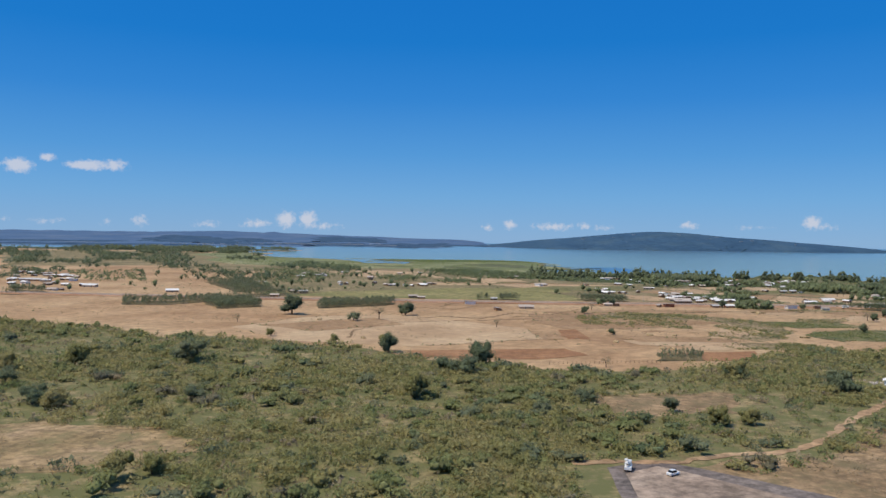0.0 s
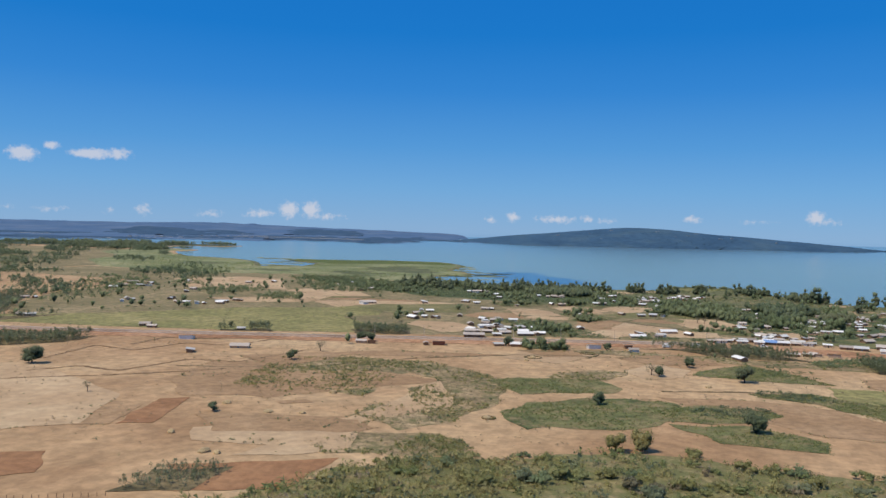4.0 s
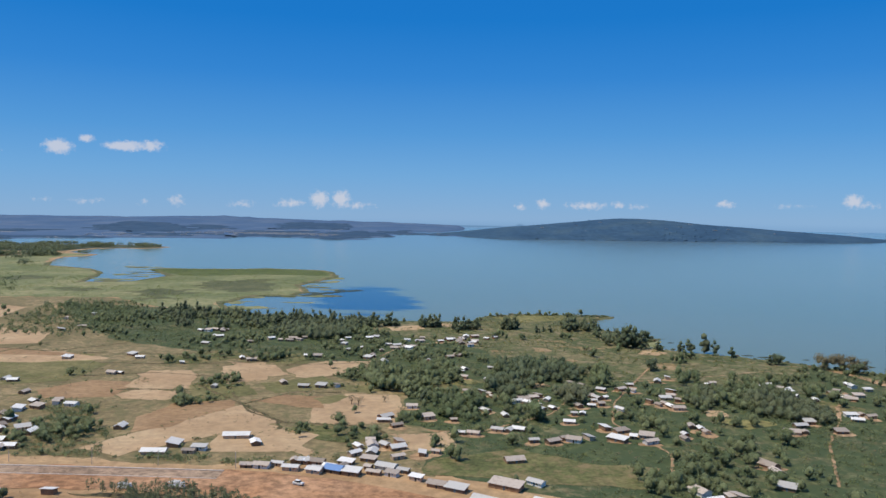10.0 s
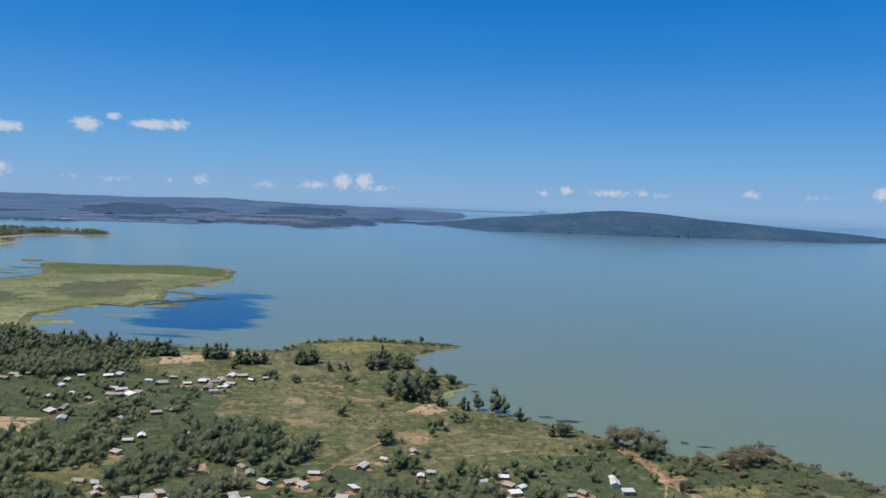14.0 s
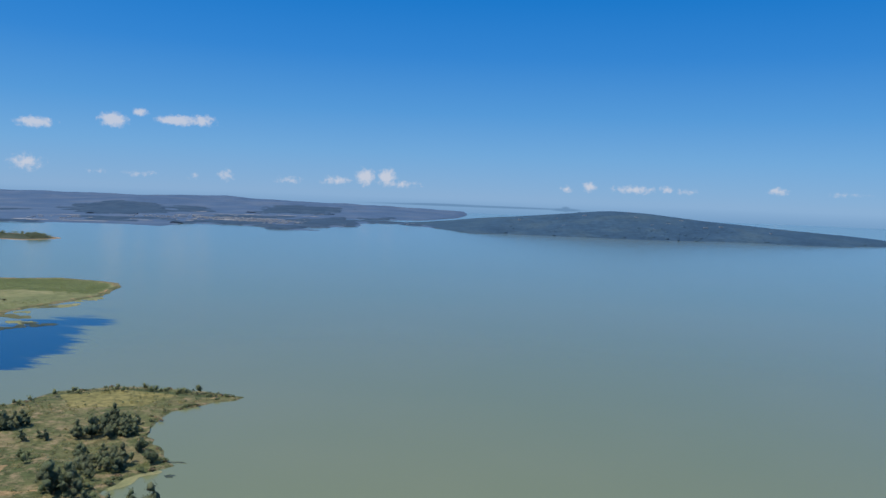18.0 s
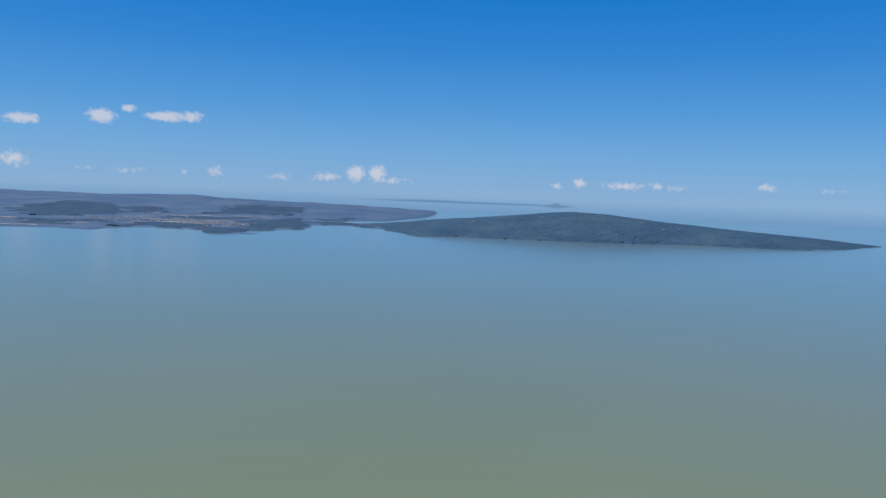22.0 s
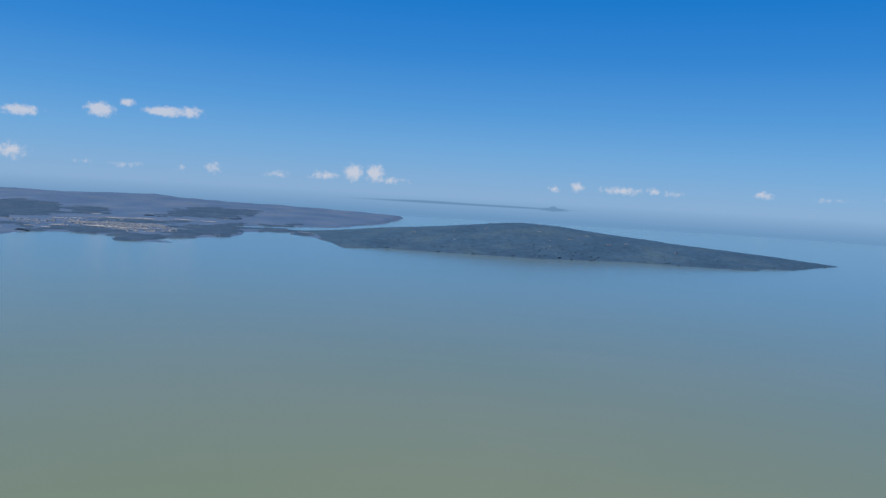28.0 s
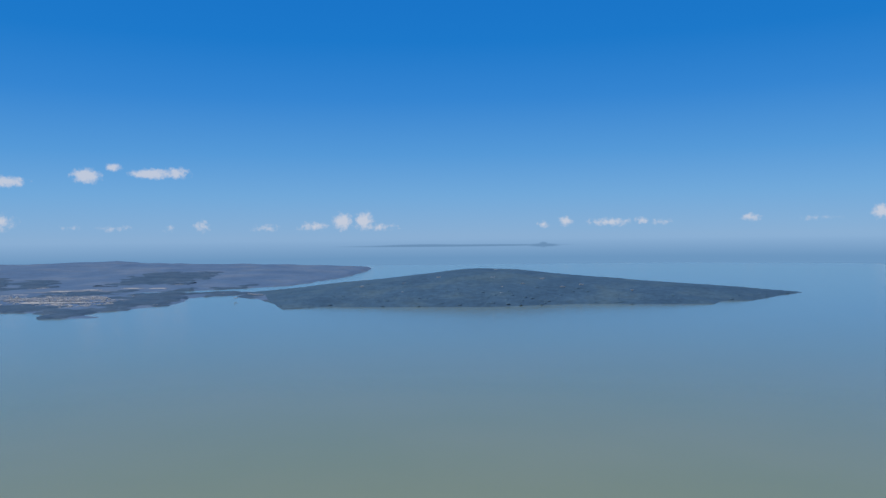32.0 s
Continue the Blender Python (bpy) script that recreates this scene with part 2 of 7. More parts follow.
def plain(name, col, rough=0.7, metal=0.0, var=0.25, scale=1.5):
    m, nt, bs = shader(name, rough, 0.3)
    bs.inputs["Metallic"].default_value = metal
    tcn = nt.nodes.new("ShaderNodeTexCoord").outputs["Object"]
    oi = nt.nodes.new("ShaderNodeObjectInfo").outputs["Random"]
    n = noise_node(nt, tcn, scale, 5, 0.65)
    c = mix(nt, 1.0, col, ramp(nt, n, [(0.3, (1 - var,) * 3), (0.7, (1 + var,) * 3)]), "MULTIPLY")
    c = mix(nt, 1.0, c, ramp(nt, oi, [(0, (0.82, 0.82, 0.82)), (1, (1.12, 1.1, 1.08))]), "MULTIPLY")
    nt.links.new(c, bs.inputs["Base Color"])
    bump(nt, bs, n, 0.3, 0.05)
    return m


def sheet_iron(name, col, rust):
    """Corrugated roofing with rust streaks."""
    m, nt, bs = shader(name, 0.65, 0.15)
    bs.inputs["Metallic"].default_value = 0.0
    tcn = nt.nodes.new("ShaderNodeTexCoord").outputs["Object"]
    oi = nt.nodes.new("ShaderNodeObjectInfo").outputs["Random"]
    c = mix(nt, 1.0, col, ramp(nt, oi, [(0, (0.62, 0.61, 0.6)), (0.5, (0.95, 0.95, 0.95)), (1, (1.2, 1.2, 1.2))]), "MULTIPLY")
    patches = noise_node(nt, tcn, 0.7, 5, 0.7)
    c = mix(nt, ramp(nt, patches, [(0.52, (0, 0, 0)), (0.75, (rust,) * 3)]), c, (0.26, 0.13, 0.07))
    nt.links.new(c, bs.inputs["Base Color"])
    wv = nt.nodes.new("ShaderNodeTexWave")
    wv.inputs["Scale"].default_value = 2.2
    nt.links.new(tcn, wv.inputs[0])
    bump(nt, bs, wv.outputs["Fac"], 0.5, 0.06)
    return m


def lake_water(name, a, b, deep, clear, lily, rough=0.14):
    """Silty water, bluer towards the middle of the lake, haze put into its colour; a dark blue patch and a lily-covered
    bay with wandering, feathered edges.
    """
    m, nt, bs = shader(name, rough, 0.5)
    bs.inputs["IOR"].default_value = 1.52
    p = position(nt)
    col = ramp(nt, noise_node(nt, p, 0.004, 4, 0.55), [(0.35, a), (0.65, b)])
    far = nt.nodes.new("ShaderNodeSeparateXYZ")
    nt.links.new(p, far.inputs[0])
    # far water tinted blue by distance, in place of the haze over it
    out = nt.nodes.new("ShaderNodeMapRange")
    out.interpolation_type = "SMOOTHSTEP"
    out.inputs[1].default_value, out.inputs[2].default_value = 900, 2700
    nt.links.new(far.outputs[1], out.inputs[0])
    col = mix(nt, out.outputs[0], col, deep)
    mp = nt.nodes.new("ShaderNodeMapping")
    mp.inputs["Scale"].default_value = (0.2, 1.0, 1.0)
    nt.links.new(p, mp.inputs[0])
    streak = noise_node(nt, mp.outputs[0], 0.03, 6, 0.65)
    # two lily bays and one dark blue patch: centre, half sizes, turn, edge
    for tint, x, y, hx, hy, turn, lo, hi in ((lily, 140, 870, 75, 150, 20, 0.55, 0.95), (lily, -75, 1060, 70, 120, 0, 0.6, 1.0), (clear, 205, 880, 46, 122, 10, 0.72, 1.0)):
        q = nt.nodes.new("ShaderNodeMapping")
        q.vector_type = "TEXTURE"
        q.inputs["Location"].default_value, q.inputs["Rotation"].default_value, q.inputs["Scale"].default_value = (x, y, 0), (0, 0, radians(turn)), (hx, hy, 1)
        nt.links.new(p, q.inputs[0])
        ln = nt.nodes.new("ShaderNodeVectorMath")
        ln.operation = "LENGTH"
        nt.links.new(q.outputs[0], ln.inputs[0])
        ad = nt.nodes.new("ShaderNodeMath")
        ad.operation = "MULTIPLY_ADD"
        nt.links.new(streak, ad.inputs[0])
        ad.inputs[1].default_value = 2.6
        nt.links.new(ln.outputs["Value"], ad.inputs[2])
        sb = nt.nodes.new("ShaderNodeMath")
        sb.operation = "SUBTRACT"
        nt.links.new(ad.outputs[0], sb.inputs[0])
        sb.inputs[1].default_value = 1.3
        r = nt.nodes.new("ShaderNodeMapRange")
        r.interpolation_type = "SMOOTHSTEP"
        r.inputs[1].default_value, r.inputs[2].default_value, r.inputs[3].default_value, r.inputs[4].default_value = lo, hi, 1.0, 0.0
        nt.links.new(sb.outputs[0], r.inputs[0])
        col = mix(nt, r.outputs[0], col, tint)
    nt.links.new(col, bs.inputs["Base Color"])
    bump(nt, bs, noise_node(nt, p, 0.5, 5, 0.65), 0.2, 0.2)
    return m


M_STUBBLE = soil("dry stubble", (0.348, 0.205, 0.104), (0.438, 0.276, 0.145), (0.5, 0.336, 0.184), 0.014, 0.25, furrow=20, fleck=(0.335, 0.21, 0.104), cover=0.64, mottle=0.55)
M_TAN = soil("threshed field", (0.41, 0.268, 0.148), (0.475, 0.318, 0.18), (0.53, 0.37, 0.215), 0.03, 0.3, furrow=70, mottle=0.32)
M_RED = soil("ploughed red earth", (0.258, 0.126, 0.06), (0.31, 0.158, 0.075), (0.35, 0.186, 0.091), 0.04, 0.4, furrow=5, mottle=0.5)
M_BROWN = soil("ploughed brown earth", (0.3, 0.182, 0.093), (0.34, 0.21, 0.11), (0.385, 0.245, 0.132), 0.03, 0.4, furrow=80, mottle=0.5)
M_GREEN = soil("green crop", (0.098, 0.108, 0.041), (0.138, 0.14, 0.053), (0.21, 0.178, 0.08), 0.06, 0.6, furrow=30, fleck=(0.25, 0.185, 0.09), cover=0.56, mottle=0.9)
M_MEADOW = soil("meadow", (0.19, 0.175, 0.066), (0.26, 0.225, 0.088), (0.33, 0.27, 0.118), 0.02, 0.3, fleck=(0.2, 0.185, 0.07), cover=0.56)
M_BUSH_GROUND = soil("bush grass", (0.195, 0.162, 0.072), (0.255, 0.2, 0.094), (0.35, 0.258, 0.136), 0.025, 0.6, fleck=(0.15, 0.145, 0.056), cover=0.47, mottle=0.9)
M_DRYGRASS = soil("dry grass", (0.25, 0.175, 0.085), (0.32, 0.22, 0.112), (0.38, 0.262, 0.145), 0.06, 0.6, fleck=(0.22, 0.175, 0.08), cover=0.56)
M_SCRUB = soil("stony scrub", (0.22, 0.16, 0.085), (0.3, 0.215, 0.115), (0.38, 0.27, 0.15), 0.05, 0.8, fleck=(0.15, 0.135, 0.055), cover=0.54)
M_VILLAGE = soil("village green", (0.088, 0.108, 0.045), (0.118, 0.13, 0.057), (0.215, 0.182, 0.096), 0.03, 0.4, fleck=(0.07, 0.092, 0.04), cover=0.47, mottle=1.0)
M_MARSH = soil("marsh", (0.155, 0.175, 0.075), (0.225, 0.228, 0.105), (0.31, 0.282, 0.14), 0.014, 0.12, fleck=(0.185, 0.2, 0.09), cover=0.58, mottle=0.55)
M_WEEDY = soil("weedy grass between plots", (0.2, 0.156, 0.076), (0.275, 0.205, 0.106), (0.36, 0.262, 0.142), 0.02, 0.4, fleck=(0.165, 0.145, 0.066), cover=0.53, mottle=0.8)
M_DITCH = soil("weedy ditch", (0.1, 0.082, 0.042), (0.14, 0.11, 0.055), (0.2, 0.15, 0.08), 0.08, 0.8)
M_GULLY = soil("eroded earth", (0.2, 0.125, 0.068), (0.25, 0.158, 0.085), (0.3, 0.195, 0.105), 0.08, 0.8)
M_OLIVE = soil("olive grass plot", (0.15, 0.14, 0.056), (0.185, 0.165, 0.068), (0.24, 0.2, 0.09), 0.04, 0.5, fleck=(0.28, 0.21, 0.11), cover=0.66, mottle=0.6)
M_SLOPE = soil("rough grazed slope", (0.088, 0.105, 0.042), (0.122, 0.13, 0.054), (0.21, 0.178, 0.088), 0.035, 0.4, fleck=(0.3, 0.228, 0.126), cover=0.57, mottle=1.0)
M_RUST = soil("rusty dry ground", (0.24, 0.158, 0.085), (0.3, 0.2, 0.108), (0.37, 0.25, 0.142), 0.05, 0.6, fleck=(0.2, 0.15, 0.075), cover=0.55)
M_SEDGE = soil("dark sedge", (0.1, 0.108, 0.052), (0.126, 0.13, 0.062), (0.165, 0.16, 0.076), 0.03, 0.25, mottle=0.7)
# the shade of the spit's trees is put into this ground colour
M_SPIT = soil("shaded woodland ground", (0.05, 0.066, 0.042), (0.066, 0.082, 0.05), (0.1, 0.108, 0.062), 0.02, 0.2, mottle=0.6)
M_REED_BED = soil("green reed bed", (0.105, 0.135, 0.052), (0.13, 0.158, 0.062), (0.16, 0.178, 0.075), 0.02, 0.2, mottle=0.5)
M_REED = foliage("reeds", (0.19, 0.23, 0.085), (0.22, 0.255, 0.095), (0.26, 0.28, 0.11))
M_EARTH_ROAD = soil("red laterite", (0.3, 0.15, 0.075), (0.37, 0.195, 0.1), (0.44, 0.25, 0.14), 0.03, 0.4)
M_PAVED = soil("dusty paving", (0.28, 0.185, 0.12), (0.34, 0.23, 0.155), (0.38, 0.265, 0.18), 0.03, 0.5)
M_KERB = plain("kerb concrete", (0.55, 0.47, 0.4), 0.8)
M_PATH = soil("trodden path", (0.33, 0.205, 0.112), (0.4, 0.255, 0.142), (0.46, 0.305, 0.178), 0.05, 0.5)
M_APRON = soil("worn apron", (0.26, 0.19, 0.14), (0.34, 0.25, 0.185), (0.43, 0.33, 0.25), 0.08, 0.5)
M_ASPHALT = soil("asphalt", (0.14, 0.11, 0.095), (0.18, 0.145, 0.125), (0.23, 0.185, 0.155), 0.05, 0.8)
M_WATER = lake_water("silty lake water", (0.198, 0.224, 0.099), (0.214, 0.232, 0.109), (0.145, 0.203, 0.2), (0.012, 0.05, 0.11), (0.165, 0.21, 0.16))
M_WEED = soil("floating weed", (0.04, 0.06, 0.055), (0.055, 0.075, 0.062), (0.085, 0.1, 0.07), 0.1, 0.6)
# far land: the blue of haze is mixed into these base colours
M_FAR = soil("hazed far savanna", (0.072, 0.126, 0.215), (0.083, 0.138, 0.224), (0.11, 0.156, 0.228), 0.0045, 0.02, mottle=0.25)
M_FAR_FOREST = foliage("hazed far forest", (0.046, 0.102, 0.158), (0.051, 0.108, 0.164), (0.058, 0.115, 0.168), 0.9, 0.0, 0.1, 0.12, 0.16)
M_FAR_WOODS = soil("hazed far lakeside woods", (0.038, 0.076, 0.128), (0.047, 0.087, 0.14), (0.06, 0.099, 0.15), 0.012, 0.05, mottle=0.5)
M_HILL = soil("hazed wooded hillside", (0.038, 0.082, 0.136), (0.044, 0.092, 0.148), (0.06, 0.108, 0.15), 0.006, 0.05, mottle=0.5)
M_FAR_FALLOW = soil("hazed far fallow land", (0.13, 0.165, 0.22), (0.16, 0.185, 0.225), (0.2, 0.21, 0.228), 0.008, 0.04, mottle=0.4)
# dry-field tan paled to grey, haze put into the colour
M_FAR_FIELD = soil("hazed far dry field", (0.34, 0.34, 0.34), (0.4, 0.39, 0.38), (0.45, 0.43, 0.41), 0.01, 0.05, mottle=0.4)
M_LEAF = foliage("broad leaves", (0.155, 0.195, 0.092), (0.195, 0.232, 0.112), (0.245, 0.27, 0.132), vary=0.28)
M_LEAF_BUSH = foliage("green bush leaves", (0.19, 0.222, 0.084), (0.235, 0.258, 0.1), (0.29, 0.292, 0.12))
M_LEAF_DARK = foliage("dark leaves", (0.128, 0.166, 0.09), (0.16, 0.195, 0.106), (0.2, 0.222, 0.122))
M_EUC = foliage("eucalyptus leaves", (0.16, 0.188, 0.102), (0.195, 0.218, 0.12), (0.235, 0.246, 0.138))
M_BUSH = foliage("bush leaves", (0.24, 0.24, 0.088), (0.305, 0.285, 0.11), (0.385, 0.33, 0.142))
M_DRY = foliage("dry brush", (0.25, 0.195, 0.115), (0.31, 0.24, 0.14), (0.38, 0.3, 0.18))
M_TWIG = foliage("thin grey-green foliage", (0.2, 0.18, 0.108), (0.25, 0.222, 0.132), (0.31, 0.265, 0.165))
M_BARK = plain("bark", (0.14, 0.1, 0.07), 0.9)
M_MUD = plain("mud wall", (0.28, 0.17, 0.1), 0.9)
M_PLASTER = plain("plaster wall", (0.5, 0.37, 0.26), 0.85)
M_WHITE = plain("whitewashed wall", (0.72, 0.7, 0.66), 0.8)
M_BRICKRED = plain("red block wall", (0.3, 0.12, 0.07), 0.85)
M_WOOD = plain("weathered wood", (0.18, 0.12, 0.08), 0.85)
M_DOOR = plain("painted door", (0.1, 0.16, 0.2), 0.6)
M_HOLE = plain("dark shutter", (0.05, 0.045, 0.04), 0.6)
M_ROOF = sheet_iron("galvanised sheet", (0.78, 0.735, 0.67), 0.32)
M_ROOF_OLD = sheet_iron("weathered sheet", (0.52, 0.43, 0.35), 0.7)
M_ROOF_BLUE = sheet_iron("blue sheet", (0.2, 0.32, 0.55), 0.1)
M_STRAW = plain("straw", (0.46, 0.33, 0.17), 0.95, 0, 0.35, 4)
M_CAR = plain("white car paint", (0.8, 0.8, 0.78), 0.3, 0, 0.04)
M_GLASS = plain("dark car glass", (0.03, 0.035, 0.04), 0.1, 0, 0.05)
M_TYRE = plain("tyre rubber", (0.03, 0.03, 0.03), 0.85)


# ---------------------------------------------------------------- building helpers
rng = np.random.default_rng(7)
LAND = 0.5


def mesh_from(name, verts, faces, mats, face_mats=None, smooth=False):
    """A mesh from arrays: verts (n, 3), triangles (m, 3)."""
    me = bpy.data.meshes.new(name)
    v, f = np.asarray(verts, np.float32), np.asarray(faces, np.int32)
    me.vertices.add(len(v))
    me.vertices.foreach_set("co", v.ravel())
    me.loops.add(f.size)
    me.loops.foreach_set("vertex_index", f.ravel())
    me.polygons.add(len(f))
    me.polygons.foreach_set("loop_start", np.arange(0, f.size, f.shape[1], dtype=np.int32))
    if face_mats is not None:
        me.polygons.foreach_set("material_index", np.asarray(face_mats, np.int32))
    me.polygons.foreach_set("use_smooth", np.full(len(f), smooth))
    for m in mats:
        me.materials.append(m)
    me.update(calc_edges=True)
    me.validate()
    return me


def part(name, bm, material, parent, label=""):
    me = bpy.data.meshes.new(name)
    bm.to_mesh(me)
    bm.free()
    me.materials.append(material)
    ob = new(name, me)
    ob.parent = parent
    return tagged(ob, label)


def box(bm, cx, cy, cz, sx, sy, sz, rot=0.0, bevel=0.0):
    m = pose(cx, cy, cz, 0, 0, rot) @ Matrix.Diagonal((sx, sy, sz, 1))
    vs = bmesh.ops.create_cube(bm, size=1, matrix=m)["verts"]
    if bevel:
        es = list({e for v in vs for e in v.link_edges})
        bmesh.ops.bevel(bm, geom=es, offset=bevel, segments=1, affect="EDGES")
    return vs


def cyl(bm, x, y, z0, z1, r0, r1, n=8):
    bmesh.ops.create_cone(bm, cap_ends=True, segments=n, radius1=r0, radius2=r1, depth=z1 - z0, matrix=pose(x, y, (z0 + z1) / 2))


def thing(name, x, y, z=LAND, rot=0.0, size=1.0, **tags):
    ob = new(name)
    ob.empty_display_size = 0.3
    ob.matrix_basis = pose(x, y, z, 0, 0, rot) @ Matrix.Diagonal((size, size, size, 1))
    return tagged(ob, **tags)


def ragged(pts, step=3.0, amp=0.8, freq=0.12, seed=0.0):
    """A closed outline with the given corners whose edges wander."""
    out = []
    for (x0, y0), (x1, y1) in zip(pts, pts[1:] + pts[:1]):
        n = max(1, int(math.hypot(x1 - x0, y1 - y0) / step))
        for i in range(n):
            x, y = x0 + (x1 - x0) * i / n, y0 + (y1 - y0) * i / n
            q = Vector((x * freq, y * freq, seed))
            out.append((x + amp * noise.noise(q) * 2, y + amp * noise.noise(q + Vector((31, 7, 3))) * 2))
    return out


def tessellate(outline, z):
    from mathutils.geometry import tessellate_polygon
    tris = tessellate_polygon([[Vector((x, y, 0)) for x, y in outline]])
    return np.array([(x, y, z) for x, y in outline]), np.array(tris)


def sheet(name, pts, z, mat, step=3.0, amp=0.8, seed=0.0, skirt=0.0, **tags):
    """A flat patch of ground with a wandering edge; skirt: how far its bank falls outwards."""
    o = ragged(pts, step, amp, 0.12 if step < 10 else 0.02, seed)
    v, f = tessellate(o, z)
    nrm = np.cross(v[f[:, 1]] - v[f[:, 0]], v[f[:, 2]] - v[f[:, 0]])[:, 2]
    f[nrm < 0] = f[nrm < 0][:, ::-1]
    if skirt:
        n = len(o)
        p = np.array(o)
        area = np.sum(p[:, 0] * np.roll(p[:, 1], -1) - np.roll(p[:, 0], -1) * p[:, 1])
        d = np.roll(p, -1, 0) - np.roll(p, 1, 0)
        out = np.stack([d[:, 1], -d[:, 0]], 1) / np.linalg.norm(d, axis=1)[:, None] * (1 if area > 0 else -1)
        v = np.concatenate([v, np.concatenate([p + out * skirt * 2.0, np.full((n, 1), z - skirt)], 1)])
        i = np.arange(n)
        j = (i + 1) % n
        sk = np.concatenate([np.stack([i, i + n, j], 1), np.stack([j, i + n, j + n], 1)])
        if area < 0:
            sk = sk[:, ::-1]
        f = np.concatenate([f, sk])
    tags.setdefault("kind", "structure")
    return tagged(new(name, mesh_from(name, v, f, [mat])), **tags)


def inside(poly, p):
    """Which of the points p (n, 2) lie in the outline."""
    q = np.asarray(poly, float)
    x, y = p[:, 0][:, None], p[:, 1][:, None]
    x0, y0 = q[:, 0], q[:, 1]
    x1, y1 = np.roll(x0, -1), np.roll(y0, -1)
    hit = ((y0 > y) != (y1 > y)) & (x < (x1 - x0) * (y - y0) / np.where(y1 == y0, 1e-9, y1 - y0) + x0)
    return hit.sum(1) % 2 == 1


def edge_distance(poly, p, closed=True):
    q = np.asarray(poly, float)
    a = q if closed else q[:-1]
    b = np.roll(q, -1, 0) if closed else q[1:]
    best = np.full(len(p), 1e9)
    for s, e in zip(a, b):
        d = e - s
        t = np.clip(((p - s) @ d) / max(d @ d, 1e-9), 0, 1)
        best = np.minimum(best, np.hypot(*(p - s - t[:, None] * d).T))
    return best


def strew(poly, n, gap=0.0, avoid=(), blur=0.22, level=0.02):
    """n random places in an outline, clear of the outlines to avoid, in drifts."""
    q = np.asarray(poly, float)
    got = np.zeros((0, 2))
    for _ in range(12):
        p = rng.uniform(q.min(0), q.max(0), (n * 3, 2))
        p = p[inside(poly, p)]
        for other in avoid:
            p = p[~inside(other, p)]
        if gap:
            dens = np.array([noise.noise(Vector((x * gap, y * gap, 5.0))) for x, y in p])
            p = p[dens + rng.normal(0, blur, len(p)) > level] if len(p) else p
        got = np.concatenate([got, p])
        if len(got) >= n:
            break
    return got[:n]


def icosphere(level):
    bm = bmesh.new()
    bmesh.ops.create_icosphere(bm, subdivisions=level, radius=1)
    v = np.array([q.co[:] for q in bm.verts])
    f = np.array([[q.index for q in t.verts] for t in bm.faces])
    bm.free()
    return v, f


ICO1 = icosphere(1)


def leafy(seed, lobes, leaves, leaf, core=True, fray=1.1, heart=0.9, low=0.8, lumps=0.5):
    """Triangular leaves strewn over lobes (x, y, z, rx, rz), round dark cores. Returns verts, faces."""
    g = np.random.default_rng(seed)
    vs, fs, n = [], [], 0
    per = max(4, leaves // len(lobes))
    for cx, cy, cz, rx, rz in lobes:
        d = g.normal(size=(per, 3))
        d /= np.linalg.norm(d, axis=1)[:, None]
        d[:, 2] = np.where(d[:, 2] < -0.35, -d[:, 2], d[:, 2])
        c = np.array([cx, cy, cz]) + d * np.array([rx, rx, rz]) * g.uniform(low, fray, (per, 1))
        t = g.normal(size=(per, 3, 3)) * leaf * g.uniform(0.6, 1.4, (per, 1, 1))
        t -= (t * d[:, None]).sum(-1, keepdims=True) * d[:, None] * 0.6
        vs.append((c[:, None] + t).reshape(-1, 3))
        fs.append(np.arange(per * 3).reshape(-1, 3) + n)
        n += per * 3
        if core is True or (core == "first" and not len(fs) > 1):
            bv, bf = ICO1
            lump = np.array([1 + lumps * noise.noise(Vector(q) * 1.9 + Vector((seed * 0.37, cx, cz))) for q in bv]) * g.uniform(0.86, 1.1, len(bv))
            iv = bv * np.array([rx, rx, rz]) * heart * lump[:, None] + (cx, cy, cz)
            vs.append(iv)
            fs.append(bf + n)
            n += len(iv)
    return np.concatenate(vs), np.concatenate(fs)


def trunk_arrays(h, r, limbs, g):
    """A tapered trunk with a few limbs as open prisms."""
    vs, fs, n = [], [], 0
    rows = [((0, 0, -0.2), (0, 0, h), r, r * 0.6)]
    for _ in range(limbs):
        a, s = g.uniform(0, 6.28), g.uniform(0.35, 0.8)
        rows.append(((0, 0, h * g.uniform(0.6, 0.95)), (math.cos(a) * h * s * 0.7, math.sin(a) * h * s * 0.7, h * (1.0 + 0.5 * s)), r * 0.45, r * 0.2))
    for p, q, r0, r1 in rows:
        p, q = np.array(p), np.array(q)
        k = np.arange(5) * 2 * math.pi / 5
        ring = np.stack([np.cos(k), np.sin(k), 0 * k], 1)
        vs.append(np.concatenate([p + ring * r0, q + ring * r1]))
        i = np.arange(5)
        j = (i + 1) % 5
        fs.append(np.concatenate([np.stack([i, j, i + 5], 1), np.stack([j, j + 5, i + 5], 1)]) + n)
        n += 10
    return np.concatenate(vs), np.concatenate(fs)


def lobes_round(g, h, r, k):
    out = [(0, 0, h * 0.5, r * 0.66, h * 0.4)]
    for _ in range(k - 1):
        a, s = g.uniform(0, 6.28), g.uniform(0.35, 0.75) * r
        out.append((math.cos(a) * s, math.sin(a) * s, h * g.uniform(0.24, 0.7), r * g.uniform(0.36, 0.55), h * g.uniform(0.2, 0.3)))
    return out


def lobes_tall(g, h, r, k):
    return [(g.normal(0, r * 0.3), g.normal(0, r * 0.3), h * (0.25 + 0.62 * i / (k - 1)), r * (1.0 - 0.25 * (i / (k - 1)) ** 2) * g.uniform(0.75, 1.1), h * 0.5 / k + 0.1 * h) for i in range(k)]


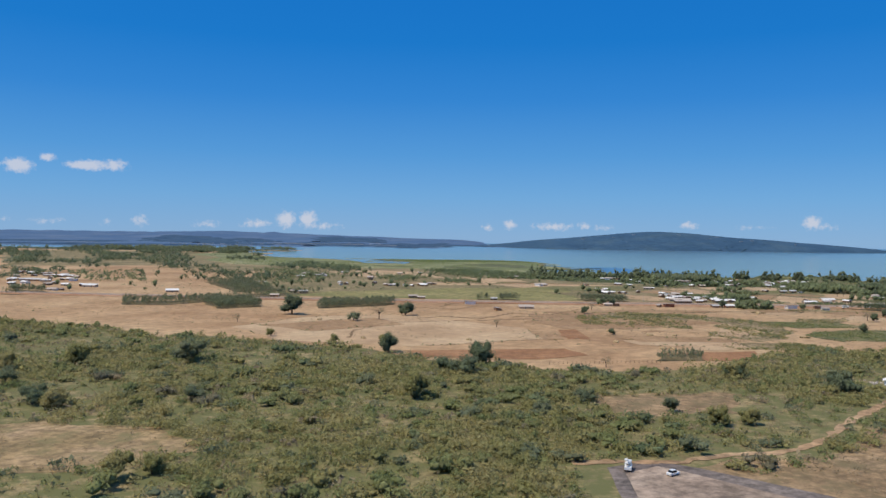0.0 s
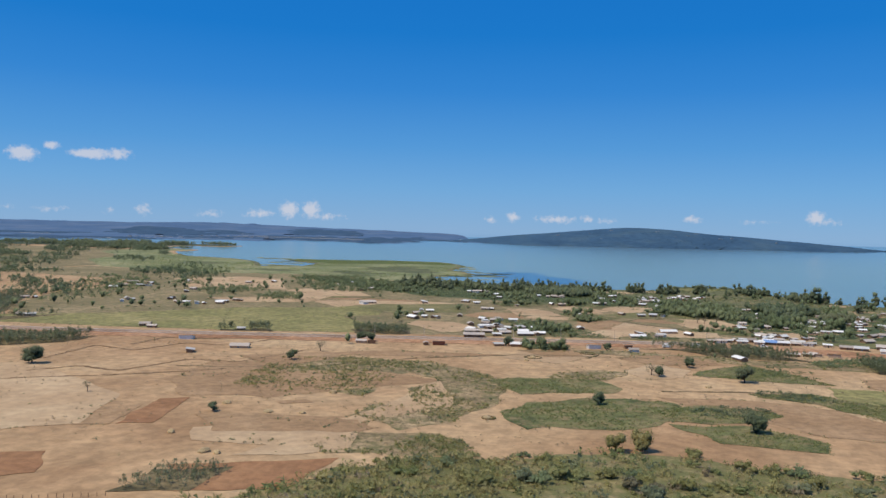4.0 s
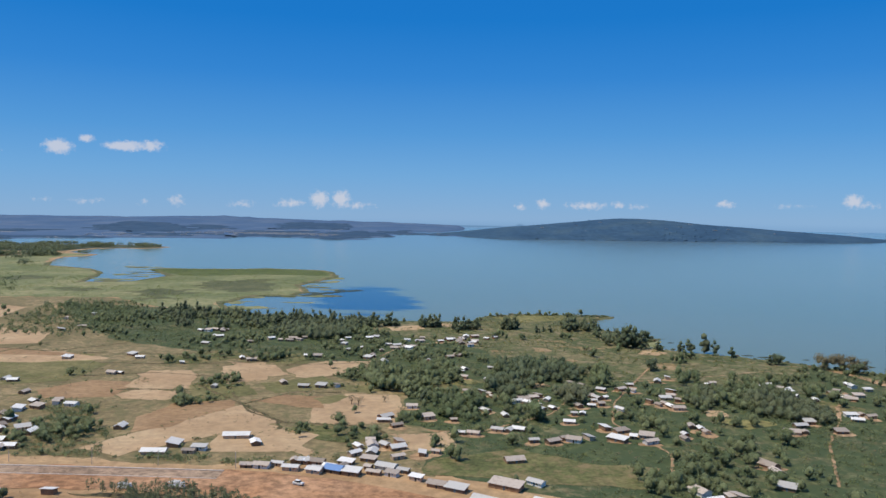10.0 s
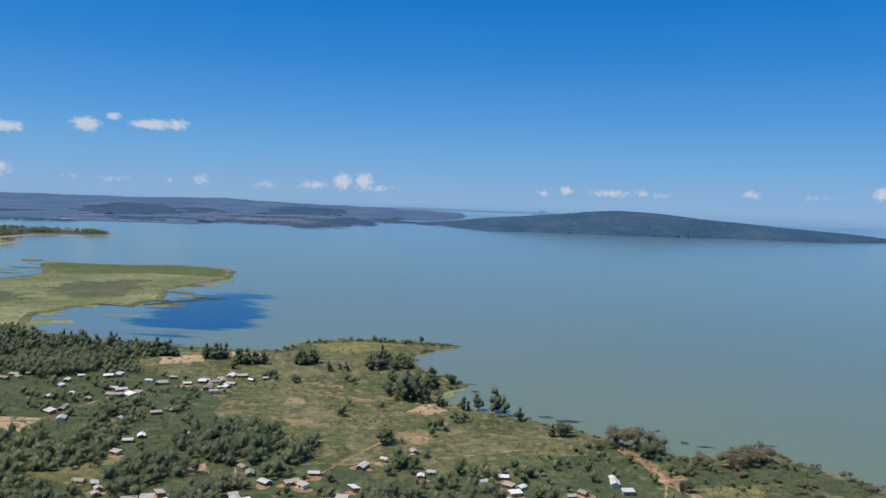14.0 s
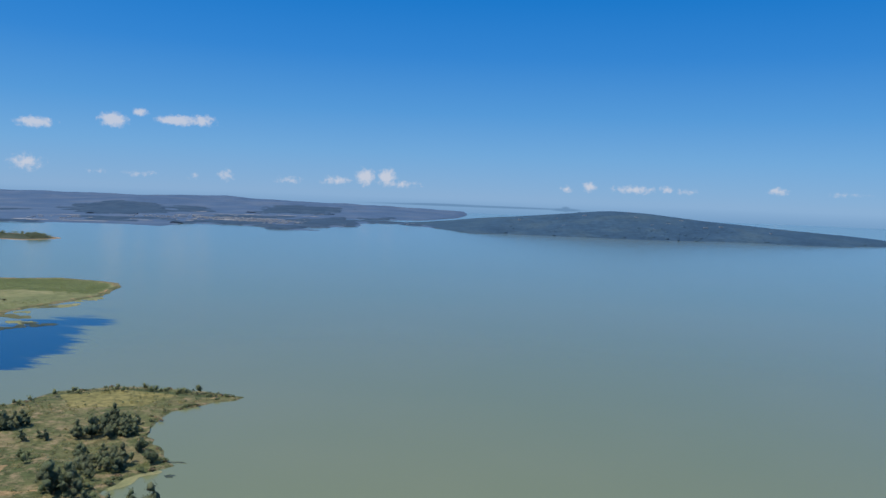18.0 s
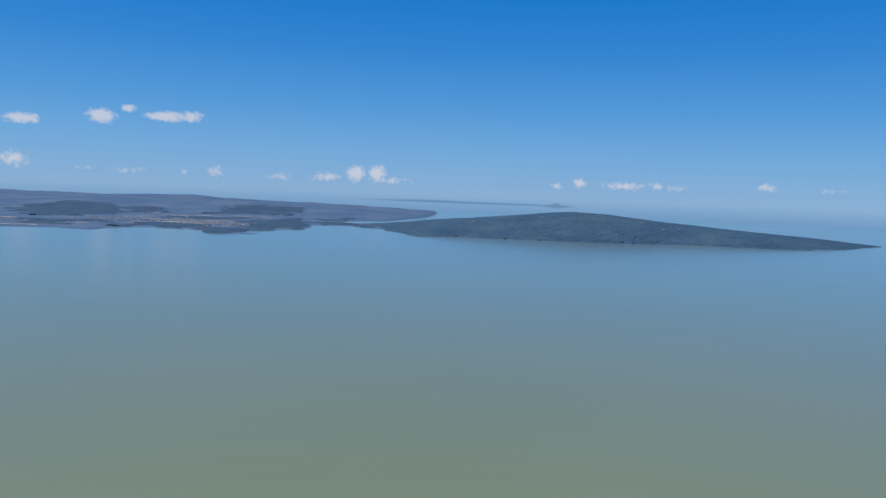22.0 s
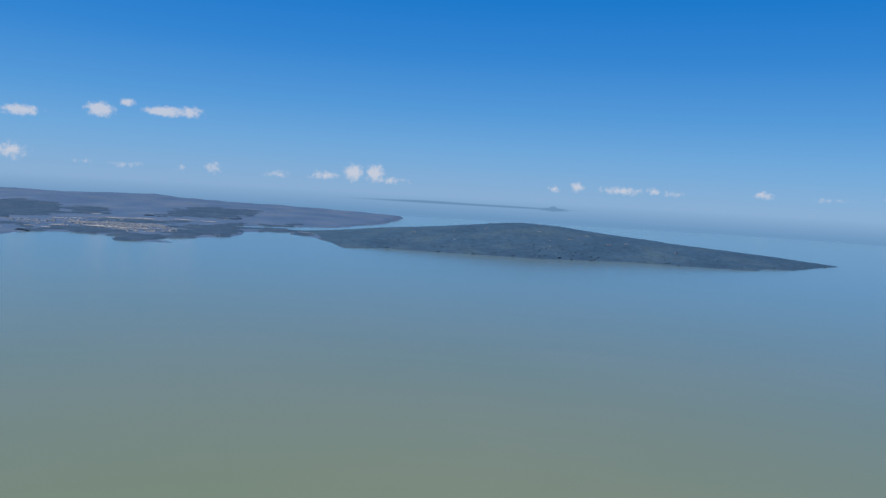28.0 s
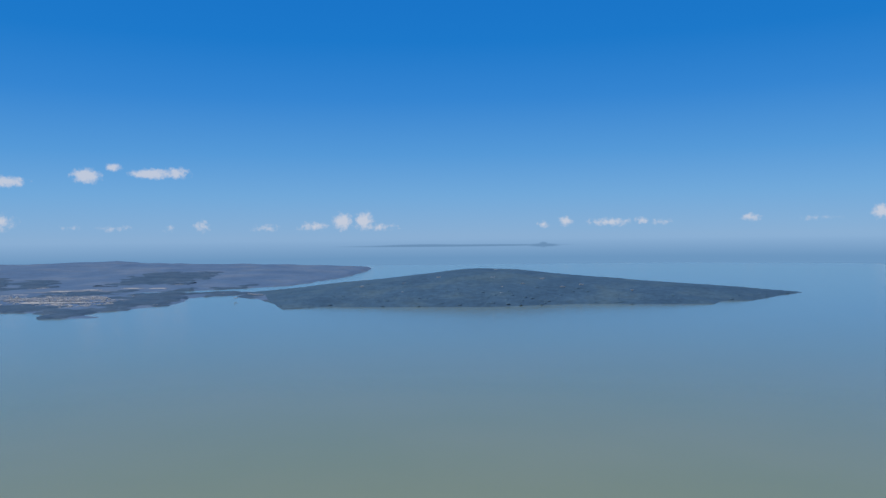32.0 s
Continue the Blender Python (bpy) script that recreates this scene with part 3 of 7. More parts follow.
def lobes_bush(g, r, h, k):
    return [(g.normal(0, r * 0.45), g.normal(0, r * 0.45), h * g.uniform(0.3, 0.55), r * g.uniform(0.4, 0.7), h * g.uniform(0.3, 0.5)) for _ in range(k)]


# unit kinds: (trunk, crown) arrays for a plant of true size; scaled where they are set
def kinds(make, count, seed):
    return [make(np.random.default_rng(seed + i), seed + i) for i in range(count)]


BROAD = kinds(lambda g, s: (trunk_arrays(1.7, 0.22, 4, g), leafy(s, lobes_round(g, 5.0, 2.6, 14), 2600, 0.13, fray=1.15, heart=0.7, low=0.55)), 4, 100)
BUSH_NEAR = kinds(lambda g, s: (None, leafy(s, lobes_bush(g, 1.25, 0.95, 4), 150, 0.125, core=False, fray=1.15, low=0.45)), 8, 900)
MOUND = kinds(lambda g, s: (None, leafy(s, lobes_bush(g, 1.3, 1.25, 5), 200, 0.13, heart=0.7, fray=1.15, low=0.55)), 7, 950)
TALL = kinds(lambda g, s: (trunk_arrays(2.4, 0.15, 2, g), leafy(s, lobes_tall(g, 5.4 + g.uniform(-0.8, 0.8), 1.5, 3) + lobes_round(g, 4.8, 2.2, 5)[1:], 210, 0.2, fray=1.2, heart=0.72, low=0.5)), 8, 200)
EUC = kinds(lambda g, s: (None, leafy(s, [(0, 0, 1.4, 0.75, 1.4), (g.normal(0, 0.35), g.normal(0, 0.35), 2.6, 0.45, 1.0)], 54, 0.2, core=False, fray=1.2, low=0.4)), 6, 300)
VILLAGE = kinds(lambda g, s: (trunk_arrays(1.4, 0.13, 2, g), leafy(s, lobes_round(g, 3.7 + g.uniform(-0.8, 1.0), 2.0, 7), 190, 0.2, core="first", fray=1.15, heart=0.9, low=0.45)), 10, 400)
ACACIA = kinds(lambda g, s: (trunk_arrays(1.2, 0.22, 6, g), leafy(s, lobes_round(g, 3.8, 3.0, 12), 1700, 0.12, fray=1.2, heart=0.5, low=0.5)), 2, 550)
BARE = kinds(lambda g, s: (trunk_arrays(1.9, 0.17, 7, g), leafy(s, lobes_round(g, 4.6, 2.2, 7), 560, 0.1, core=False, low=0.4)), 2, 500)
BUSH = kinds(lambda g, s: (None, leafy(s, lobes_bush(g, 1.25, 0.95, 3), 52, 0.185, core=False, fray=1.15, low=0.4)), 6, 600)
SHRUB = kinds(lambda g, s: (None, leafy(s, [(0, 0, 0.22, 0.75, 0.45)], 22, 0.16, core=False, fray=1.2, low=0.2)), 7, 650)
THIN = kinds(lambda g, s: (None, leafy(s, [(0, 0, 0.25, 0.85, 0.4)], 22, 0.12, core=False, fray=1.2, low=0.3)), 5, 670)
FAR_TREE = kinds(lambda g, s: (None, leafy(s, lobes_round(g, 3.4, 1.9, 4), 38, 0.38, core=False, fray=1.15, low=0.3)), 8, 450)
GROVE = kinds(lambda g, s: (None, leafy(s, lobes_round(g, 4.0 + g.uniform(-0.8, 1.6), 1.9, 6), 120, 0.23, core="first", fray=1.2, heart=0.85, low=0.4)), 8, 470)
TUFT = kinds(lambda g, s: (None, leafy(s, lobes_bush(g, 0.5, 0.5, 1), 12, 0.11, core=False)), 4, 700)
VILLAGE_TOPS = [(None, c) for _, c in VILLAGE]
TALL_TOPS = [(None, c) for _, c in TALL]
WOOD_FAR = kinds(lambda g, s: (None, leafy(s, [(0, 0, 1.0, 8.5, 2.2)], 5, 0.6, lumps=0.2)), 4, 800)


def growth(name, plants, places, mats, sizes=(0.7, 1.3), z=LAND, **tags):
    """Many plants joined in one object: mats for trunk and crown."""
    vs, fs, ms, n = [], [], [], 0
    pick = rng.integers(0, len(plants), len(places))
    for k, (tr, cr) in enumerate(plants):
        at = places[pick == k]
        if not len(at):
            continue
        a, s = rng.uniform(0, 6.28, len(at)), rng.uniform(*sizes, len(at))
        c, d = np.cos(a) * s, np.sin(a) * s
        hz = s * rng.uniform(0.8, 1.2, len(at))
        zz = at[:, 2] if at.shape[1] > 2 else np.full(len(at), z)
        for mi, arr in ((0, tr), (1, cr)):
            if arr is None:
                continue
            v, f = arr
            w = np.stack([c[:, None] * v[:, 0] - d[:, None] * v[:, 1] + at[:, :1], d[:, None] * v[:, 0] + c[:, None] * v[:, 1] + at[:, 1:2],
                          hz[:, None] * v[:, 2] + zz[:, None]], -1)
            fs.append((f[None] + (np.arange(len(at)) * len(v))[:, None, None]).reshape(-1, 3) + n)
            ms.append(np.full(len(at) * len(f), mi))
            vs.append(w.reshape(-1, 3))
            n += len(at) * len(v)
    if not vs:
        return None
    tags.setdefault("kind", "stuff")
    return tagged(new(name, mesh_from(name, np.concatenate(vs), np.concatenate(fs), mats, np.concatenate(ms), smooth=True)), **tags)


def tree_master(name, arrays, mat, label, category="tree"):
    tr, cr = arrays
    root = thing(name, 0, 0, -200, label=label, category=category)
    a = new("trunk", mesh_from("trunk", *tr, [M_BARK]))
    b = new("crown", mesh_from("crown", *cr, [mat], smooth=True))
    a.parent = b.parent = root
    return root


def plant(master, x, y, size, rot, group="", label=""):
    ob = copy_thing(master, Matrix.LocRotScale((x, y, LAND), Euler((0, 0, rot)), (size, size, size)))
    return tagged(ob, label=label, group=group)


# ---------------------------------------------------------------- shores
WEST_SHORE = [(-3300, 1350), (-1900, 1560), (-1400, 1660), (-998, 1735), (-744, 1814), (-633, 1850), (-520, 1872), (-440, 1852), (-385, 1830), (-336, 1792), (-340, 1765), (-362, 1718), (-412, 1722), (-440, 1690),
              (-432, 1600), (-420, 1545), (-370, 1500), (-334, 1481), (-328, 1440), (-345, 1400), (-330, 1345), (-263, 1209), (-222, 1189), (-177, 1158), (-140, 1110), (-122, 1062)] + [(-100, 984), (-54, 1000), (-46, 1076),
              (-110, 1176), (-95, 1192), (-52, 1189), (-7, 1196), (29, 1216), (77, 1206), (106, 1194), (122, 1170), (131, 1140), (140, 1104), (135, 1068), (127, 1023), (122, 990), (139, 947), (146, 924), (141, 904), (144, 880),
              (121, 890), (107, 880), (104, 852), (100, 823), (118, 785)]
EAST_SHORE = [(147, 760), (193, 747), (234, 736), (277, 738), (299, 744), (308, 772), (335, 789), (372, 788), (400, 783), (376, 752), (378, 722),
              (391, 704), (411, 680), (397, 668), (397, 652), (408, 642), (424, 633), (437, 628), (459, 614), (475, 600), (489, 590), (501, 586),
              (510, 598), (529, 604), (532, 588), (560, 560), (680, 470), (950, 340), (1600, 150), (3300, -200)]
SHORE = WEST_SHORE + EAST_SHORE


def lake_and_land():
    n = 96
    ring = [(500 + 5600 * math.cos(2 * math.pi * i / n), 400 + 5600 * math.sin(2 * math.pi * i / n)) for i in range(n)]
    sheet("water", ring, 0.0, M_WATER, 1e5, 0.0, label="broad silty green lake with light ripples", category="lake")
    sheet("ground", SHORE + [(3300, -1800), (-3300, -1800)], LAND, M_STUBBLE, 5, 1.6, 1.0, skirt=0.9, label="dry stubble plain beside the lake", category="ground")


lake_and_land()

# road: centre line from west to east
ROAD = [(-900, 480), (-500, 455), (-257, 436), (-120, 422), (-20, 418), (60, 418), (140, 420), (200, 421), (235, 421), (252, 419), (268, 414), (284, 408),
        (300, 400), (316, 390), (334, 378), (360, 358), (420, 310), (520, 230), (700, 90)]


def along(line, step=4.0):
    """Points along a line with the unit normals to their left."""
    q = np.asarray(line, float)
    seg = np.hypot(*np.diff(q, axis=0).T)
    s = np.r_[0, np.cumsum(seg)]
    t = np.arange(0, s[-1], step)
    p = np.stack([np.interp(t, s, q[:, 0]), np.interp(t, s, q[:, 1])], 1)
    for _ in range(3):
        p[1:-1] = (p[:-2] + 2 * p[1:-1] + p[2:]) / 4
    d = np.gradient(p, axis=0)
    d /= np.linalg.norm(d, axis=1)[:, None]
    return p, np.stack([-d[:, 1], d[:, 0]], 1)


def ribbon(name, line, left, right, z, mat, wander=0.0, step=4.0, thick=0.0, **tags):
    p, nrm = along(line, step)
    w = wander * rng.normal(size=(2, len(p)))
    a, b = p + nrm * (left + w[0])[:, None], p + nrm * (right + w[1])[:, None]
    n = len(p)
    v = np.concatenate([np.c_[a, np.full(n, z)], np.c_[b, np.full(n, z)]])
    i = np.arange(n - 1)
    f = [np.stack([i, i + n, i + 1], 1), np.stack([i + 1, i + n, i + n + 1], 1)]
    if thick:
        v = np.concatenate([v, v - (0, 0, thick)])
        m = 2 * n
        f += [np.stack([i, i + 1, i + m], 1), np.stack([i + 1, i + 1 + m, i + m], 1)]
        f += [np.stack([i + n, i + n + m, i + n + 1], 1), np.stack([i + n + 1, i + n + m, i + n + 1 + m], 1)]
    tags.setdefault("kind", "structure")
    return tagged(new(name, mesh_from(name, v, np.concatenate(f), [mat])), **tags)


EROSION = [[(-33, 263), (-34, 284), (-29, 294), (-25, 311), (-6, 319), (13, 325), (40, 337), (72, 356)], [(-19, 352), (-15, 383), (4, 373), (16, 394), (37, 390), (51, 418)], [(-12, 329), (-1, 340), (15, 333), (30, 358), (48, 354), (67, 385)], [(-3, 387), (3, 408), (25, 406), (39, 432)]]


def roads():
    ribbon("road", ROAD, 9.0, -9.5, LAND + 0.10, M_EARTH_ROAD, 0.5, label="wide red earth road under construction", category="road")
    west = [q for q in ROAD if q[0] < 236]
    ribbon("pavement", west, 7.6, 1.6, LAND + 0.14, M_PAVED, 0.08, label="dusty paved carriageway along the red road", category="road")
    ribbon("kerb", west, 8.1, 7.6, LAND + 0.30, M_KERB, 0.0, thick=0.25, label="pale concrete kerb beside the road", category="kerb")
    ribbon("kerb", west, 1.6, 1.3, LAND + 0.22, M_KERB, 0.0, thick=0.18, label="low pale kerb along the paved carriageway", category="kerb")
    ribbon("track", [(20, 120), (37, 121), (48, 126), (58, 128), (69, 138), (81, 153), (96, 168), (104, 178), (111, 186)], 0.95, -0.95, LAND + 0.12, M_PATH, 0.35, 2.0,
           label="rutted red dirt track through the bush", category="track")
    ribbon("footpath", [(470, 596), (478, 580), (480, 562), (492, 545), (512, 530)], 1.6, -1.6, LAND + 0.12, M_PATH, 0.5, 2.0, label="bare sandy path along the shore", category="path")
    ribbon("footpath", [(432, 500), (440, 520), (447, 531)], 0.7, -0.7, LAND + 0.12, M_PATH, 0.2, 2.0, label="narrow footpath to a homestead", category="path")
    for line in EROSION:
        ribbon("gully", line, 0.55, -0.55, LAND + 0.112, M_GULLY, 0.3, 1.5, label="shallow eroded gully across the dry field", category="gully")
    for line in ([(206, 521), (214, 506), (222, 492), (240, 478)], [(30, 344), (70, 346), (110, 372), (150, 385), (200, 384)], [(240, 384), (280, 372), (320, 358)],
                 [(100, 600), (160, 602), (215, 580), (255, 590)], [(60, 527), (110, 536), (160, 556), (200, 548)], [(186, 322), (214, 324), (250, 306)]):
        ribbon("ditch", line, 0.5, -0.5, LAND + 0.11, M_DITCH, 0.25, 2.0, label="shallow weedy ditch between fields", category="ditch")


roads()

# ---------------------------------------------------------------- zones and fields
BUSHLAND = [(-420, 300), (-176, 304), (-146, 290), (-122, 282), (-101, 262), (-77, 260), (-64, 252), (-41, 245), (-30, 245), (-17, 232), (-3, 217), (14, 213),
            (24, 206), (46, 203), (62, 208), (82, 220), (97, 236), (113, 247), (130, 247), (142, 252), (156, 256), (176, 252), (185, 244), (215, 240), (280, 225),
            (430, 190), (560, 90), (470, -60), (120, -90), (-200, -70), (-460, -10)]
GREENLAND = [(-20, 800), (60, 690), (100, 640), (125, 628), (165, 608), (203, 597), (251, 583), (236, 560), (262, 538), (276, 529), (275, 484), (295, 473), (286, 447),
             (289, 432), (307, 425), (326, 416), (345, 396), (380, 372), (480, 290), (700, 420), (560, 556), (529, 588), (520, 598), (500, 582), (459, 610),
             (436, 625), (406, 640), (394, 652), (394, 668), (407, 680), (388, 703), (375, 722), (371, 752), (388, 779), (372, 784), (336, 785), (311, 770), (300, 740),
             (277, 734), (234, 732), (193, 743), (147, 756), (115, 780), (60, 790)]
MARSH = [(-340, 1320), (-268, 1205), (-222, 1180), (-177, 1150), (-145, 1106), (-126, 1062), (-102, 978), (-52, 994), (-42, 1074), (-106, 1170), (-92, 1186), (-50, 1184), (-6, 1190), (29, 1210), (76, 1201), (102, 1190), (118, 1168),
         (126, 1139), (135, 1104), (130, 1068), (122, 1023), (117, 990), (134, 946), (141, 924), (136, 902), (138, 884), (119, 885), (102, 877), (99, 850), (95, 822), (110, 787), (60, 792), (0, 850),
         (-100, 840), (-250, 900), (-330, 1050)]
SCRUB_A = [(57, 315), (57, 336), (61, 367), (84, 370), (115, 364), (132, 344), (141, 330), (136, 299), (126, 289), (123, 279), (110, 270), (97, 282), (100, 296), (112, 295),
           (109, 317), (118, 324), (117, 335), (108, 342), (100, 322), (98, 304), (85, 311), (74, 307)]
RUSTY = [(36, 119), (60, 126), (72, 134), (92, 155), (112, 172), (150, 168), (165, 120), (115, 92), (80, 88), (44, 104)]
SCRUB_B = [(89, 258), (100, 266), (117, 267), (124, 261), (128, 249), (95, 249)]
GREEN_FIELDS = [
    ("olive grass below the broad field", [(238, 470), (246, 479), (267, 475), (275, 462), (257, 459)]),
    ("olive plot under the wood", [(195, 595), (211, 609), (222, 588), (202, 582)]),
    ("dark green plot below the wood", [(146, 595), (174, 617), (189, 598), (172, 577), (157, 575)]),
    ("olive plot by the lane", [(185, 534), (194, 548), (205, 537), (215, 519), (205, 514), (191, 524)]),
    ("olive strip above red earth", [(186, 506), (196, 519), (208, 511), (196, 500)]),
    ("green crop plot beside the scrub", [(133, 333), (143, 338), (169, 337), (175, 324), (168, 317), (142, 314)]),
    ("large green crop field with a lone shrub", [(134, 289), (138, 294), (144, 302), (161, 310), (182, 309), (186, 299), (178, 284), (164, 274), (144, 275), (140, 273)])] + [
    ("dark green plot with planted saplings", [(176, 293), (189, 304), (209, 299), (211, 293), (199, 283), (177, 284)]),
    ("green plot fading to dry grass", [(177, 281), (198, 281), (206, 272), (210, 266), (206, 258), (184, 265)]),
    ("green plot with rows of young trees", [(204, 350), (207, 357), (232, 374), (240, 358), (247, 337), (225, 342)]),
    ("long narrow green plot", [(212, 321), (232, 323), (248, 304), (238, 288), (226, 310), (214, 315)]),
    ("open green beside the road houses", [(288, 442), (316, 458), (333, 445), (355, 442), (348, 424), (317, 427), (289, 431)]),
    ("small green plot among trees", [(281, 538), (280, 547), (300, 544), (302, 532), (283, 529)]),
    ("green patch by the brown plot", [(237, 292), (246, 296), (253, 288), (236, 285)]),
    ("dry-green plot near the shore path", [(415, 519), (439, 532), (449, 519), (443, 509)]),
]
MEADOWS = [
    ("yellowish meadow on the plain", [(84, 565), (115, 579), (127, 563), (115, 543), (99, 541)]),
    ("wide yellow-green meadow beyond the road", [(-110, 470), (-56, 489), (-2, 526), (41, 536), (78, 475), (78, 437), (32, 434), (-40, 438), (-110, 446)]),
    ("pale yellow meadow", [(55, 567), (111, 597), (126, 565), (106, 538), (79, 526)]),
    ("small meadow near the shore", [(490, 559), (512, 566), (508, 548), (496, 535), (489, 539)]),
    ("grassy point on the lake", [(312, 765), (336, 782), (368, 778), (360, 755), (330, 745)]),
    ("pale green meadow far from the road", [(0, 633), (38, 642), (53, 608), (24, 594)]),
    ("small yellowish plot by the meadow", [(52, 550), (59, 558), (84, 519), (75, 512)]),
    ("grassy strip beyond the western road", [(-2, 529), (84, 549), (82, 508), (6, 474)]),
    ("grazed patch south of the trees", [(242, 334), (259, 330), (250, 306), (236, 312)]),
]
TAN_FIELDS = [
    ("broad pale field with two bare trees", [(245, 480), (242, 511), (251, 524), (272, 524), (275, 508), (275, 483), (259, 479)]),
    ("pale strip on the plain", [(66, 593), (94, 602), (101, 580), (79, 572)]),
    ("pale plot beyond the lane", [(154, 552), (163, 562), (180, 555), (186, 527), (175, 522)]),
    ("thin pale plot below the lane", [(163, 514), (167, 525), (189, 520), (186, 506), (168, 507)]),
    ("pale plot under the wood", [(188, 560), (193, 580), (206, 577), (213, 546), (204, 540)]),
    ("long pale diagonal field", [(184, 446), (192, 462), (204, 481), (216, 502), (236, 481), (222, 465), (205, 447), (198, 439)]),
    ("rough pale ground behind roadside houses", [(231, 465), (239, 471), (254, 448), (253, 442), (238, 459)]),
    ("bare yard near the houses", [(275, 469), (293, 473), (297, 456), (285, 456)])] + [
    ("bare yard behind the road houses", [(276, 468), (295, 472), (293, 453), (278, 451)]),
    ("threshed field with a round floor", [(150, 393), (169, 398), (177, 388), (172, 379), (160, 366), (140, 378)]),
    ("pale threshed field", [(-60, 330), (-20, 345), (30, 300), (34, 268), (-10, 245), (-55, 255), (-80, 290)]),
    ("pale field beyond the red plot", [(62, 268), (96, 280), (100, 262), (86, 254), (64, 256)]),
    ("sandy rise above the lake", [(386, 630), (396, 642), (405, 634), (396, 626)]),
    ("pale field with a small tree", [(182, 355), (196, 372), (206, 360), (200, 345), (186, 340)]),
    ("long pale strip beyond the meadow", [(31, 583), (83, 605), (127, 585), (95, 572), (45, 560)]),
    ("pale field tongue into the scrub", [(76, 246), (100, 250), (100, 277), (124, 296), (118, 332), (106, 300), (88, 262)]),
]
RED_FIELDS = [
    ("strip of ploughed red earth across the slope", [(190, 495), (208, 508), (213, 505), (202, 488)]),
    ("long ploughed red plot", [(-13, 236), (38, 245), (43, 232), (28, 223), (-8, 223)]),
    ("square of freshly ploughed red earth", [(43, 296), (50, 298), (51, 270), (42, 268)]),
    ("ploughed red plot by the bush", [(66, 238), (99, 246), (92, 226), (72, 224)]),
]
BROWN_FIELDS = [
    ("brown stubble strip beside the bare trees", [(-51, 279), (-51, 304), (-35, 301), (-32, 284)]),
    ("brownish fallow by the farmsteads", [(128, 517), (140, 538), (162, 536), (163, 510), (141, 504)]),
    ("brown wedge under the thicket", [(216, 509), (228, 520), (243, 518), (247, 499), (228, 504)]),
    ("brown ploughed field beside red earth", [(185, 481), (190, 495), (201, 491), (202, 482), (193, 465)]),
    ("brown ploughed plot", [(32, 286), (41, 288), (41, 268), (33, 266)]),
    ("brown ploughed strip", [(65, 267), (75, 276), (98, 281), (104, 270), (91, 258), (71, 257)]),
    ("long brown field", [(183, 313), (211, 312), (230, 302), (236, 284), (228, 268), (212, 272), (198, 290), (187, 305)])] + [
    ("brown field south of the road", [(43, 369), (100, 388), (145, 384), (122, 376), (83, 374), (65, 345)]),
    ("brown field with a pale threshing floor", [(193, 370), (185, 384), (203, 391), (220, 384), (221, 372)]),
    ("brown plot by the plantation", [(262, 350), (280, 352), (284, 335), (268, 325), (256, 335)]),
    ("wide brown stubble", [(40, 335), (95, 345), (120, 330), (70, 300), (45, 310)]),
    ("brown field by the lone tree", [(-73, 297), (-30, 331), (-16, 306), (-48, 280)]),
    ("brown plot beside the grazed patch", [(254, 308), (269, 308), (263, 296), (251, 294)]),
    ("brown strip by the scrub", [(39, 357), (67, 354), (68, 336), (37, 327)]),
]

